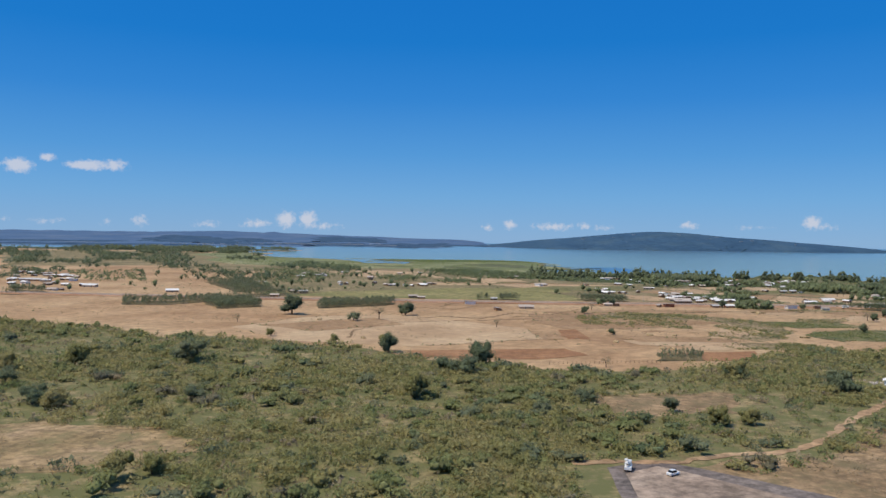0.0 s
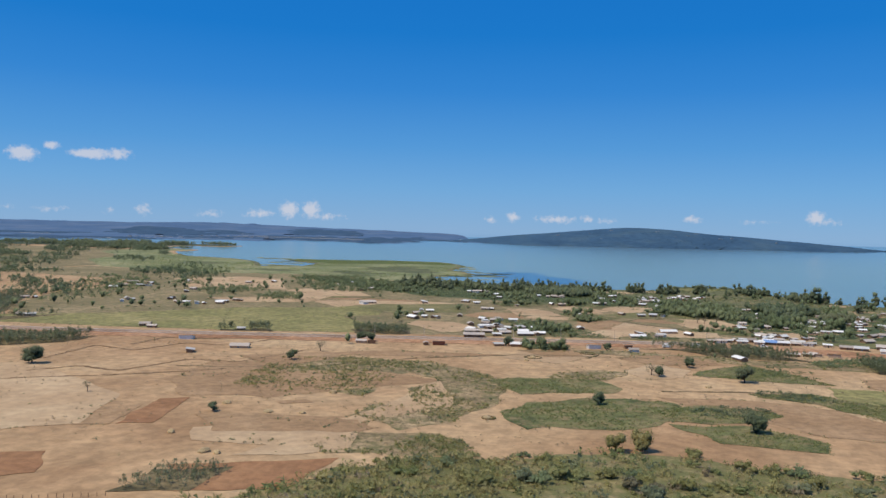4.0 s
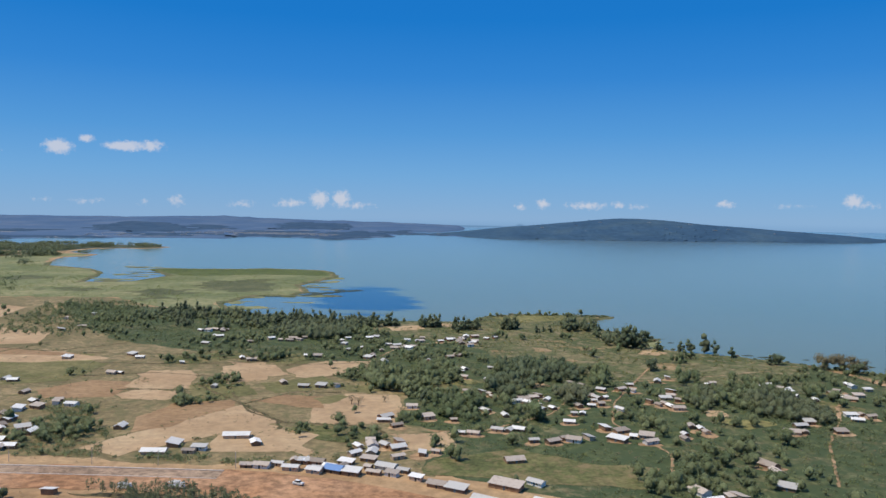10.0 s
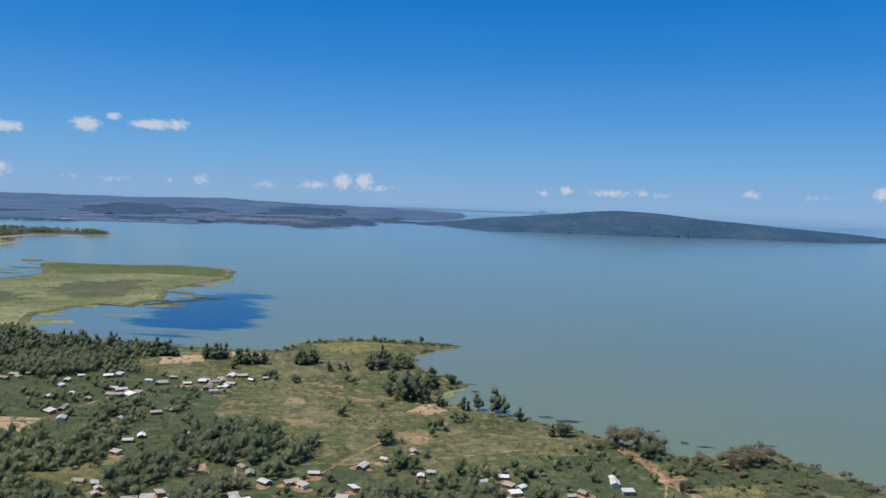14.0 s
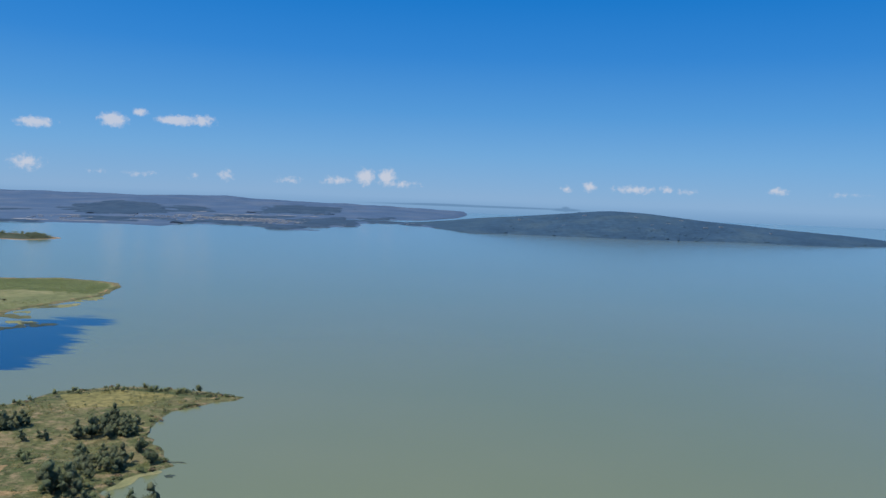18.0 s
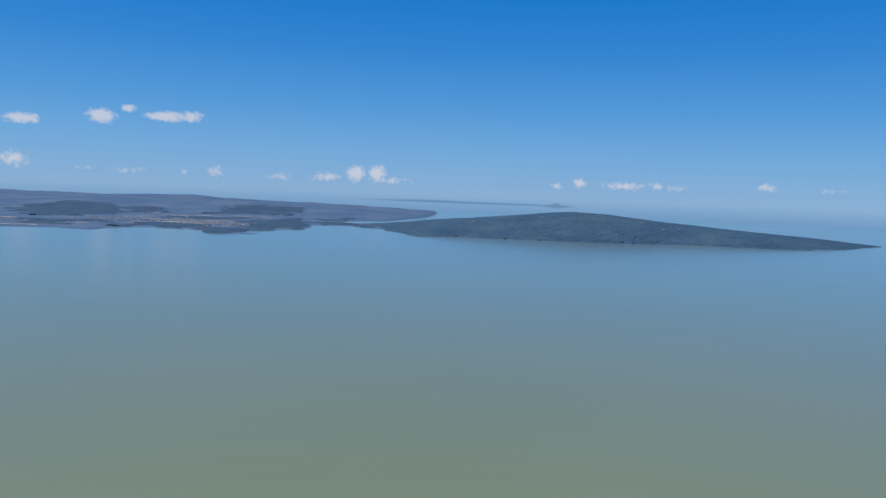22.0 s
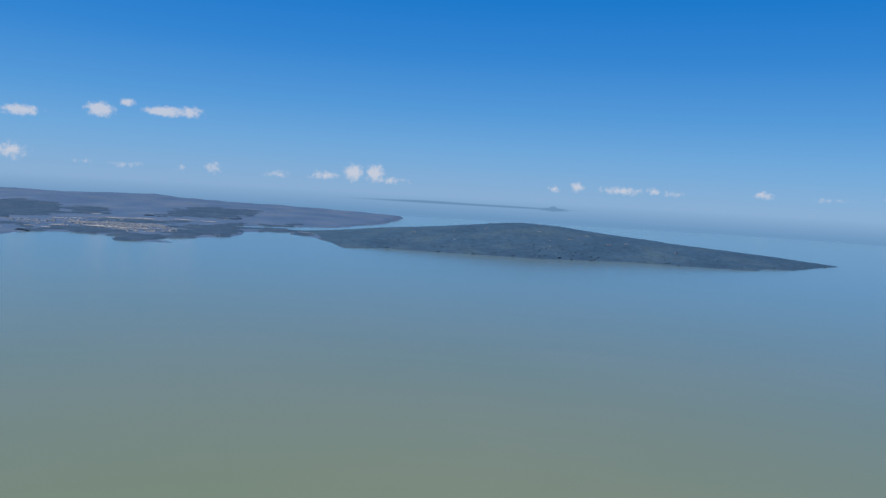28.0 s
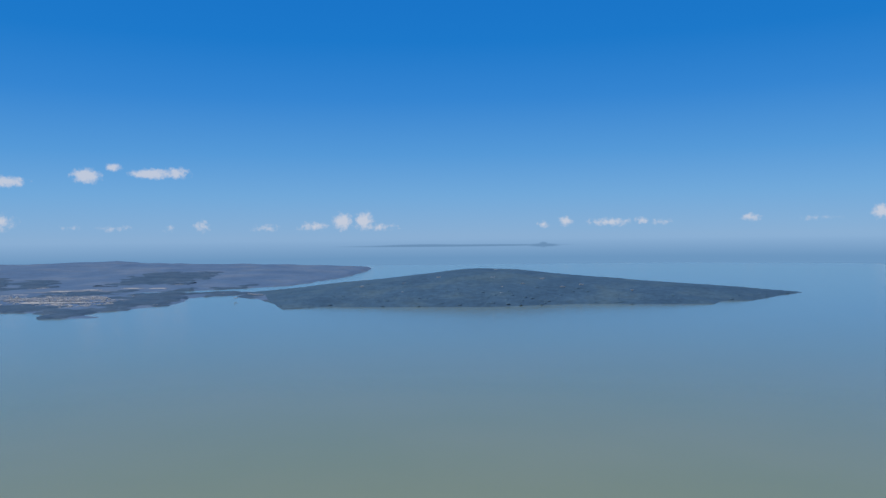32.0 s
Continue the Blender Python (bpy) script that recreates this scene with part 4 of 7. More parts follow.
PLOTS = {"tan": [
    ("rough tan plot beside the lane", [(215, 569), (223, 583), (231, 592), (250, 592), (255, 576), (245, 566), (234, 551), (224, 553)]),
    ("pale plot at the bend of the lane", [(183, 585), (194, 582), (208, 578), (219, 558), (214, 553), (203, 554)]),
    ("wide tan plot below the marsh", [(-3, 657), (13, 675), (54, 658), (67, 624), (32, 612)]),
    ("wide tan field on the lake plain", [(-114, 746), (-68, 792), (-30, 774), (0, 661), (-41, 670), (-73, 662)]),
    ("tan field beside the grove", [(-36, 584), (-4, 597), (16, 640), (42, 612), (31, 570), (-8, 562)]),
    ("bare tan patch in the wood", [(324, 548), (330, 554), (334, 546), (326, 542)]),
    ("worn tan scar on the slope", [(243, 711), (263, 719), (271, 704), (252, 693)])] + [
    ("worn tan scar above the homesteads", [(274, 733), (295, 730), (300, 717), (282, 716)]),
    ("long pale strip on the plain", [(43, 564), (49, 583), (86, 601), (98, 590), (72, 562), (54, 547)]),
    ("pale plot by the wood", [(160, 527), (156, 559), (175, 563), (185, 532), (173, 523)]),
    ("small pale plot by the wood", [(185, 573), (201, 587), (209, 550), (199, 534)]),
    ("pale plot beside the meadow", [(100, 473), (104, 488), (124, 484), (133, 469), (127, 449), (117, 446)]),
    ("bare yard by the road houses", [(276, 465), (294, 474), (294, 457), (280, 450)]),
    ("rough tan ground beside the thicket", [(215, 482), (228, 479), (252, 466), (248, 447), (223, 446)]),
], "olive": [
    ("pale olive plot on the plain", [(62, 556), (80, 571), (116, 570), (126, 543), (102, 522), (82, 526)]),
    ("olive pasture inside a ditch", [(192, 603), (213, 610), (223, 583), (208, 580)]),
    ("olive plot between tan fields", [(211, 539), (220, 544), (235, 557), (246, 541), (242, 531), (232, 527), (223, 522)]),
    ("small olive plot by the homestead", [(246, 538), (258, 541), (268, 532), (260, 527), (250, 528)]),
    ("olive wedge across the tan field", [(240, 515), (248, 522), (253, 519), (248, 507), (245, 507)]),
    ("yellowish clearing in the wood", [(292, 552), (300, 557), (306, 551), (296, 546)]),
    ("yellow-olive plot on the plain", [(71, 541), (72, 562), (116, 579), (131, 574), (131, 535), (93, 519)]),
    ("olive grass between plots", [(185, 532), (201, 528), (209, 536), (217, 519), (209, 512), (190, 514)]),
    ("green strip south of the road", [(151, 414), (166, 417), (172, 406), (163, 400)]),
], "brown": [
    ("wide brown field by the scrub", [(33, 326), (46, 335), (71, 314), (66, 303), (47, 300)]),
    ("brown field at the edge of the bush", [(58, 279), (72, 282), (99, 278), (101, 267), (67, 264)]),
    ("small dark brown plot", [(74, 296), (81, 300), (84, 296), (76, 293)]),
    ("long brown strip on the plain", [(36, 600), (58, 608), (103, 596), (104, 590), (60, 590)]),
    ("brown ploughed plot on the plain", [(187, 477), (190, 503), (210, 509), (214, 499), (201, 471), (191, 462)]),
    ("brown ground south of the road", [(149, 396), (171, 401), (173, 385), (158, 381)]),
    ("brown threshed field with a pale heap", [(192, 373), (192, 390), (207, 392), (223, 385), (222, 372), (196, 369)]),
]}


WEEDY = [(-120, 500), (-60, 452), (60, 436), (150, 436), (260, 436), (292, 432), (290, 470), (276, 530), (240, 560), (252, 585), (200, 600), (160, 612), (110, 650), (60, 700), (-20, 790), (-120, 720), (-140, 600)]


HEADLAND = [(228, 742), (300, 736), (336, 782), (386, 776), (371, 750), (386, 703), (404, 680), (392, 652), (434, 622), (466, 600), (430, 560), (360, 560), (318, 600), (300, 640), (240, 690)]
BARE_PATCHES = [[(327, 641), (338, 641), (344, 631), (337, 628)], [(333, 672), (351, 670), (354, 660), (340, 663)], [(388, 635), (390, 645), (400, 643), (398, 631)], [(387, 597), (392, 604), (401, 596), (399, 585), (392, 586)], [(309, 632), (316, 632), (319, 627), (313, 626)], [(339, 650), (360, 647), (381, 649), (363, 639)], [(403, 616), (405, 628), (407, 613)], [(339, 609), (349, 611), (354, 605), (347, 599)]]
HEDGE_LINES = [[(187, 534), (215, 504), (236, 480), (238, 470)],
               [(125, 575), (165, 576), (197, 585), (215, 603)],
               [(216, 504), (230, 525), (250, 526)],
               [(189, 525), (175, 524), (159, 522)],
               [(236, 480), (247, 479), (265, 477), (274, 470)],
               [(213, 576), (219, 593), (237, 600)],
               [(35, 613), (86, 601), (113, 630)],
               [(31, 582), (60, 589), (73, 629)],
               [(61, 672), (81, 687), (119, 677)],
               [(149, 396), (163, 394), (167, 405)],
               [(174, 380), (182, 393), (183, 400)]]
WEST_WOODS = [[(-900, 1200), (-672, 1159), (-451, 779), (-300, 830), (-230, 980), (-300, 1200), (-360, 1400), (-700, 1500)], [(-800, 1560), (-445, 1560), (-450, 1690), (-410, 1730), (-366, 1726), (-346, 1766), (-342, 1788), (-388, 1824), (-520, 1860), (-744, 1800)]]


def zones():
    z = LAND
    for i, pts in enumerate(WEST_WOODS):
        sheet("wooded_plain", pts, z + 0.012 + 0.002 * i, M_VILLAGE if i else M_WEEDY, 10, 8.0, 2.1 + i, label="wooded ground on the lake plain", category="grassland")
    sheet("meadow", [(-260, 900), (-100, 838), (0, 848), (60, 790), (-20, 780), (-120, 715), (-300, 790)], z + 0.016, M_WEEDY, 6, 4.0, 2.3, label="dry yellowish meadow behind the marsh", category="meadow")
    sheet("meadow", [(-376, 1492), (-342, 1475), (-336, 1440), (-352, 1400), (-336, 1345), (-270, 1215), (-330, 1150), (-430, 1300), (-440, 1500)], z + 0.018, M_MARSH, 6, 3.0, 2.4, label="green lakeside grass on the western bank", category="meadow")
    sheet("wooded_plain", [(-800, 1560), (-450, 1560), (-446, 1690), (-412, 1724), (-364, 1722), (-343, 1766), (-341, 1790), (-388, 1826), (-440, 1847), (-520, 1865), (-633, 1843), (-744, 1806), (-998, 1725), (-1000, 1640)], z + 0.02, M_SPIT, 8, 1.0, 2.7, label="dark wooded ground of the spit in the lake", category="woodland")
    sheet("slope", HEADLAND, z + 0.045, M_SLOPE, 4, 2.5, 2.9, label="rough grazed slope above the lake", category="grassland")
    for i, pts in enumerate(BARE_PATCHES):
        sheet("bare_patch", pts, z + 0.052 + 0.001 * i, M_DRYGRASS, 1.5, 2.6, 30.0 + i, label="bare tan earth worn through the grass", category="bare ground")
    sheet("bog", [(392, 669), (400, 680), (409, 677), (403, 661), (401, 652)], 0.07, M_MARSH, 1.5, 1.5, 31.5, label="bright green boggy margin of the lake", category="marsh")
    for line in HEDGE_LINES:
        ribbon("ditch", line, 0.6, -0.6, z + 0.115, M_DITCH, 0.35, 2.0, label="weedy boundary ditch between plots", category="ditch")
    sheet("weedy_plain", WEEDY, z + 0.02, M_WEEDY, 4, 3.0, 2.5, label="weedy half-green grass between small plots", category="grassland")
    sheet("bushland", BUSHLAND, z + 0.04, M_BUSH_GROUND, 3, 2.0, 3.0, label="dry grassland thick with bushes", category="bushland")
    sheet("village_green", GREENLAND, z + 0.03, M_VILLAGE, 4, 2.5, 4.0, label="green wooded ground round lakeside homesteads", category="grassland")
    sheet("marsh", MARSH, z + 0.04, M_MARSH, 5, 3.0, 5.0, label="yellow-green grassy marsh on the lake", category="marsh")
    for i, pts in enumerate([[(28, 956), (23, 1022), (71, 1022), (100, 989), (109, 937), (95, 904), (65, 914)], [(-10, 899), (-1, 932), (38, 918), (49, 882), (21, 866)], [(20, 840), (28, 868), (66, 858), (58, 836)],
                             [(45, 1025), (69, 1063), (91, 1032), (69, 1001)], [(-100, 900), (-80, 930), (-40, 915), (-52, 892)], [(-210, 1010), (-190, 1050), (-150, 1020), (-170, 990)]]):
        sheet("sedge_patch", pts, z + 0.058 + 0.001 * i, M_SEDGE, 4, 9.0, 41.0 + i, label="dark sedge patch in the marsh", category="marsh")
    sheet("reed_bed", [(-102, 1160), (-90, 1182), (-50, 1180), (-6, 1186), (29, 1206), (75, 1197), (99, 1187), (115, 1166), (122, 1139), (129, 1108), (97, 1113), (49, 1112), (2, 1087), (-26, 1075), (-82, 1132)], z + 0.066, M_REED_BED, 4, 4.0, 48.0, label="green reed bed along the tip of the marsh", category="marsh")
    sheet("scrub", SCRUB_A, z + 0.05, M_SCRUB, 2.5, 1.3, 6.0, label="stony scrub between dry fields", category="scrub")
    sheet("scrub", SCRUB_B, z + 0.05, M_SCRUB, 2.5, 1.3, 7.0, label="stony scrub patch at the edge of the bush", category="scrub")
    sheet("scrub", [(153, 341), (160, 350), (175, 356), (183, 353), (173, 337), (159, 336)], z + 0.06, M_SCRUB, 2.5, 1.2, 8.0, label="low overgrown mound between fields", category="scrub")
    sheet("scrub", [(150, 395), (190, 402), (250, 384), (300, 372), (290, 360), (240, 372), (205, 380), (180, 392)], z + 0.05, M_SCRUB, 3, 1.5, 8.5, label="stony ground below the road", category="scrub")
    k = 9.0
    for rows, mat, cat, dz in ((MEADOWS, M_MEADOW, "meadow", 0.06), (TAN_FIELDS, M_TAN, "field", 0.07), (BROWN_FIELDS, M_BROWN, "field", 0.075),
                               (GREEN_FIELDS, M_GREEN, "field", 0.08), (RED_FIELDS, M_RED, "field", 0.085)):
        for i, (label, pts) in enumerate(rows):
            k += 1.0
            sheet(cat, pts, z + dz + 0.001 * i, mat, 1.6, 1.2 if mat is M_GREEN else 0.7, k, label=label, category=cat)
    for mt, label, pts in ((M_TAN, "small tan fallow plot", [(388, 512), (395, 510), (394, 501), (386, 502)]), (M_MEADOW, "yellowing grass plot between homesteads", [(391, 500), (403, 498), (408, 493), (395, 486), (389, 493)]),
                           (M_GREEN, "bright green garden plot by the grove", [(278, 544), (294, 547), (300, 539), (288, 527), (279, 536)]), (M_MEADOW, "yellowish plot beside the grove", [(287, 550), (300, 556), (302, 548), (293, 542)]),
                           (M_DRYGRASS, "worn sandy path down to the lake", [(469, 597), (475, 595), (482, 576), (488, 568), (483, 558), (477, 566), (475, 584)])):
        k += 1.0
        sheet("plot", pts, z + 0.1 + 0.0002 * k, mt, 1.6, 1.0, k, label=label, category="field")
    for i, (kind, rows) in enumerate(PLOTS.items()):
        for n, (label, pts) in enumerate(rows):
            k += 1.0
            sheet("field", pts, z + 0.0895 + 0.0015 * i + 0.0001 * n, {"tan": M_TAN, "olive": M_OLIVE, "brown": M_BROWN}[kind], 1.6, 0.9, k, label=label, category="field")
    sheet("clearing", [(-90, 140), (-49, 138), (-38, 124), (-53, 112), (-90, 108)], z + 0.07, M_DRYGRASS, 2, 2.5, k + 1, label="dry grass clearing in the bush", category="clearing")
    sheet("clearing", [(32, 171), (50, 176), (68, 176), (60, 157), (32, 150)], z + 0.07, M_RUST, 2, 2.5, k + 2, label="brownish clearing in the bush", category="clearing")
    sheet("clearing", RUSTY, z + 0.07, M_RUST, 2, 2.5, k + 3, label="bare brown ground beside the apron", category="clearing")
    sheet("asphalt_edge", [(25, 117.5), (33, 121.5), (39, 118), (60, 100), (52, 90), (23, 90)], z + 0.11, M_ASPHALT, 2, 0.15, k + 4, label="dark asphalt edge of the apron", category="apron")
    sheet("apron", [(27, 114.5), (33, 118.6), (36.5, 115.8), (50, 102), (46, 92), (25.8, 92)], z + 0.15, M_APRON, 2, 0.1, k + 5, label="worn pale apron slabs with stains", category="apron")
    g = np.random.default_rng(3)
    # thin wisps of marsh grass and lilies, drawn out across the open water
    rim = [(146, 935), (148, 885), (118, 898), (106, 872), (108, 835), (120, 785), (130, 985), (137, 1030), (140, 1085), (-150, 1206), (-125, 1190), (-105, 1176), (-90, 1110), (-75, 1075), (-60, 1020), (-100, 1010)]
    for i in range(64):
        x, y = rim[i % len(rim)]
        x, y = x + g.normal(0, 13), y + g.normal(0, 16)
        a, b = g.uniform(5, 17), g.uniform(4, 12)
        ring = [(x + a * math.cos(t) * g.uniform(0.4, 1.3), y + b * math.sin(t) * g.uniform(0.4, 1.3)) for t in np.arange(0, 6.28, 0.4)]
        sheet("lily_mat", ring, 0.04 + 0.0004 * i, M_SEDGE if i % 3 == 0 else M_MARSH, 1.5, 1.2, 50 + i, label="thin mat of floating marsh plants", category="water plants", group="lily mats off the marsh")
    for i, (x, y) in enumerate([(141, 907), (147, 915), (153, 921), (160, 915), (166, 922), (174, 934), (181, 941), (172, 948), (158, 905), (187, 947), (150, 896)]):
        a, b = g.uniform(5, 10), g.uniform(5, 9)
        ring = [(x + a * math.cos(t) * g.uniform(0.4, 1.3), y + b * math.sin(t) * g.uniform(0.4, 1.3)) for t in np.arange(0, 6.28, 0.4)]
        sheet("lily_mat", ring, 0.075 + 0.0004 * i, M_WEED, 1.0, 0.8, 150 + i, label="dark mat of lake water plants", category="water plants", group="dark lily mats off the marsh")
    pts = [(446, 635), (472, 625), (482, 626), (490, 623), (497, 609), (503, 605), (529, 611), (186, 939), (176, 930), (164, 950), (410, 686), (415, 672), (455, 630), (140, 900), (128, 960)]
    for i, (x, y) in enumerate(pts):
        a, b = g.uniform(1.5, 6.5), g.uniform(0.8, 2.4)
        ring = [(x + a * math.cos(t) * g.uniform(0.4, 1.3), y + b * math.sin(t) * g.uniform(0.4, 1.3)) for t in np.arange(0, 6.28, 0.45)]
        sheet("floating_weed", ring, 0.05, M_WEED, 1.0, 0.4, k + 10 + i, label="dark mat of floating lake weed", category="water plants", group="weed mats off the shore")


zones()


# ---------------------------------------------------------------- far shores
PENINSULA = [(262, 2905), (320, 2780), (381, 2655), (481, 2722), (677, 2715), (835, 2705), (1000, 2735), (1162, 2775), (1384, 2780), (1504, 2768), (1548, 2860), (1640, 2868),
             (1760, 3040), (1873, 3163), (1760, 3330), (1500, 3580), (1200, 3850), (900, 4000), (500, 3900), (300, 3600), (150, 3400), (60, 3250), (160, 3185)]
FAR_COAST = [(-3600, 1850), (-1800, 1950), (-1300, 2000), (-915, 2090), (-860, 2248), (-722, 2284), (-607, 2360), (-553, 2405), (-422, 2374), (-440, 2560), (-336, 2594), (-212, 2572),
             (-147, 2441), (-14, 2469), (-103, 2541), (-9, 2692), (12, 2890), (-23, 3030), (86, 3150), (262, 2905), (330, 3240), (120, 3330), (-60, 3300), (-250, 3230),
             (-330, 3270), (-120, 3400), (120, 3620), (220, 4200), (200, 4900), (150, 5400), (-3600, 5400)]


def terrain(name, poly, lo, hi, step, height, mat, **tags):
    xs, ys = np.arange(lo[0], hi[0], step), np.arange(lo[1], hi[1], step)
    X, Y = np.meshgrid(xs, ys)
    p = np.stack([X.ravel(), Y.ravel()], 1)
    n1 = np.array([noise.fractal(Vector((x * 0.004, y * 0.004, 2.0)), 1.0, 2.0, 5) for x, y in p])
    sd = np.where(inside(poly, p), 1, -1) * edge_distance(poly, p) + n1 * 14
    z = np.where(sd < 0, np.maximum(sd * 0.25, -4.0), height(p, np.maximum(sd, 0), n1))
    nx, ny = len(xs), len(ys)
    i = (np.arange(ny - 1)[:, None] * nx + np.arange(nx - 1)).ravel()
    f = np.concatenate([np.stack([i, i + 1, i + nx], 1), np.stack([i + 1, i + nx + 1, i + nx], 1)])
    f = f[(sd[f] > -25).any(1)]
    tags.setdefault("kind", "structure")
    return tagged(new(name, mesh_from(name, np.c_[p, z], f, [mat], smooth=True)), **tags), (p, sd, z)


def far_shores():
    prof_x = [100, 200, 338, 464, 629, 773, 875, 997, 1179, 1379, 1674, 1869]
    prof_z = [6, 14, 30, 43, 56, 67, 75, 71, 53, 37, 16, 2]

    def hill(p, sd, n1):
        h = np.interp(p[:, 0], prof_x, prof_z)
        s = np.clip(sd / np.interp(p[:, 0], [100, 500, 900, 1500, 1873], [150, 500, 560, 280, 60]), 0, 1)
        return np.minimum(sd * 0.2, 2.0) + h * (1 - (1 - s) ** 1.7) * 0.93 + n1 * 2.0 * s

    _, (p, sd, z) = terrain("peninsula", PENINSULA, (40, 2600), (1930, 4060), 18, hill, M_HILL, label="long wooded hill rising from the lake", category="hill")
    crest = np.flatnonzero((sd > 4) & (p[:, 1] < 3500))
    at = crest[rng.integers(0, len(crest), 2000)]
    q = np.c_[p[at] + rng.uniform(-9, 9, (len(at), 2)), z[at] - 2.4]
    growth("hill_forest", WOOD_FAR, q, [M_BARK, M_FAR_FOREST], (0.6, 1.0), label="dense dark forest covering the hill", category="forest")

    def slope(p, sd, n1):
        t = np.clip((p[:, 1] - 3300) / 1400, 0, 1)
        top = np.interp(p[:, 0], [-3000, -2100, -1774, -1574, -1343, -1146, -967, -593, -143, 112, 270], [40, 42, 40, 47, 56, 44, 42, 33, 22, 14, 4])
        knob = 13 * np.exp(-(((p[:, 0] + 1055) / 50) ** 2 + ((p[:, 1] - 4650) / 120) ** 2))
        return np.minimum(sd * 0.1, 1.5) + top * t * t * (3 - 2 * t) + knob + n1 * (1.0 + 5 * t)

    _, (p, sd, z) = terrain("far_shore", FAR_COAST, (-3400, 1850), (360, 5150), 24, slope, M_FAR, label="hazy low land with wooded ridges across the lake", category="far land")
    # pale fields of the far shore, lying on its slopes
    zs = z.reshape(-1, len(np.arange(-3400, 360, 24)))

    def height_at(q):
        u, v = (q[:, 0] + 3400) / 24, (q[:, 1] - 1850) / 24
        i, j = u.astype(int), v.astype(int)
        fu, fv = u - i, v - j
        return (zs[j, i] * (1 - fu) + zs[j, i + 1] * fu) * (1 - fv) + (zs[j + 1, i] * (1 - fu) + zs[j + 1, i + 1] * fu) * fv

    # low closed woods: a canopy over the land that dips below it at its edges
    for poly in ([(-1004, 2974), (-1437, 3592), (-1422, 3935), (-1170, 3897), (-854, 3331), (-867, 3000)], [(-882, 3414), (-1107, 3820), (-937, 3841), (-751, 3468)], [(-668, 2494), (-567, 2529), (-715, 2761), (-825, 2718)],
                 [(-610, 3593), (-703, 4217), (-375, 4362), (-308, 3672)], [(-440, 2566), (-527, 2745), (-413, 2788), (-220, 2750), (-200, 2590), (-330, 2600)], [(-147, 2446), (-225, 2630), (-107, 2734), (-40, 2640), (-100, 2550), (-20, 2472)],
                 [(-147, 2701), (-284, 3208), (-157, 3476), (23, 2841), (0, 2700), (-51, 2651)]) + ([(-1300, 2050), (-900, 2140), (-850, 2255), (-720, 2290), (-740, 2340), (-950, 2330), (-1350, 2200)], [(-1700, 2700), (-1250, 2800), (-1300, 3100), (-1900, 3000)],
                 [(-13, 3089), (-121, 3468), (-1, 3645), (116, 3200), (80, 3150)], [(50, 3150), (90, 3190), (262, 2960), (262, 2900), (200, 2930)], [(-850, 2600), (-700, 2800), (-560, 2800), (-640, 2640)], [(-560, 3080), (-640, 3250), (-420, 3380), (-330, 3200)]):
        q = np.array(poly, float)
        xs, ys = np.arange(q[:, 0].min() - 30, q[:, 0].max() + 30, 13), np.arange(q[:, 1].min() - 30, q[:, 1].max() + 30, 13)
        X, Y = np.meshgrid(xs, ys)
        c = np.stack([X.ravel(), Y.ravel()], 1)
        rough = np.array([noise.fractal(Vector((x * 0.012, y * 0.012, 4.0)), 1.0, 2.0, 4) for x, y in c])
        into = np.where(inside(poly, c), 1, -1) * edge_distance(poly, c) + rough * 95 - 8
        top = height_at(c) + np.clip(into * 0.2, -3.0, 3.0) + rough * 0.8
        i = (np.arange(len(ys) - 1)[:, None] * len(xs) + np.arange(len(xs) - 1)).ravel()
        f = np.concatenate([np.stack([i, i + 1, i + len(xs)], 1), np.stack([i + 1, i + len(xs) + 1, i + len(xs)], 1)])
        f = f[(into[f] > -20).any(1)]
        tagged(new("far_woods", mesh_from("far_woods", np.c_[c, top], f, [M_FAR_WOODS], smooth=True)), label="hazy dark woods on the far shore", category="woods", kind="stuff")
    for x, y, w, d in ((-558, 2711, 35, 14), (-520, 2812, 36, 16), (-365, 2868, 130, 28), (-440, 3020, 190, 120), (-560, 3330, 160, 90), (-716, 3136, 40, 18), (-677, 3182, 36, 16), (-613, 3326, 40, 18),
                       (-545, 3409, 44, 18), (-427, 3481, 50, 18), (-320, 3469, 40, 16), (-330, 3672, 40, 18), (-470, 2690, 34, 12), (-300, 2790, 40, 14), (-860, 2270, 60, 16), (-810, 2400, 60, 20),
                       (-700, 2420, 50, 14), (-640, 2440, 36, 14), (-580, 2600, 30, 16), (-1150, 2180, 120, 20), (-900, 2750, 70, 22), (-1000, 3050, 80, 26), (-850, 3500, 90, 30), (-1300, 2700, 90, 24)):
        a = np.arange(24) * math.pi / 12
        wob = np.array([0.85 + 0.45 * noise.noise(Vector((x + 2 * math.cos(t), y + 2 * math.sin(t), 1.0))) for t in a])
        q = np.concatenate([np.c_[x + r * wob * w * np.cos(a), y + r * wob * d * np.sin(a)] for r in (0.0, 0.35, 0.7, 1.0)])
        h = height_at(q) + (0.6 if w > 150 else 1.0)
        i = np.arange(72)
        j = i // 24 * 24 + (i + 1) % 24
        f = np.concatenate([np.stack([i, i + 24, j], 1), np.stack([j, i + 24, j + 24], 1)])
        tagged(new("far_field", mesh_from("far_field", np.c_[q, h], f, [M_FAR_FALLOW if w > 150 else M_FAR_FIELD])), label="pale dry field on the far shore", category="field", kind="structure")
    # the town: many small pale roofs
    vs, fs, n = [], [], 0
    cube_v = np.array([(x, y, zz) for x in (-1, 1) for y in (-1, 1) for zz in (0, 1)]) * 0.5
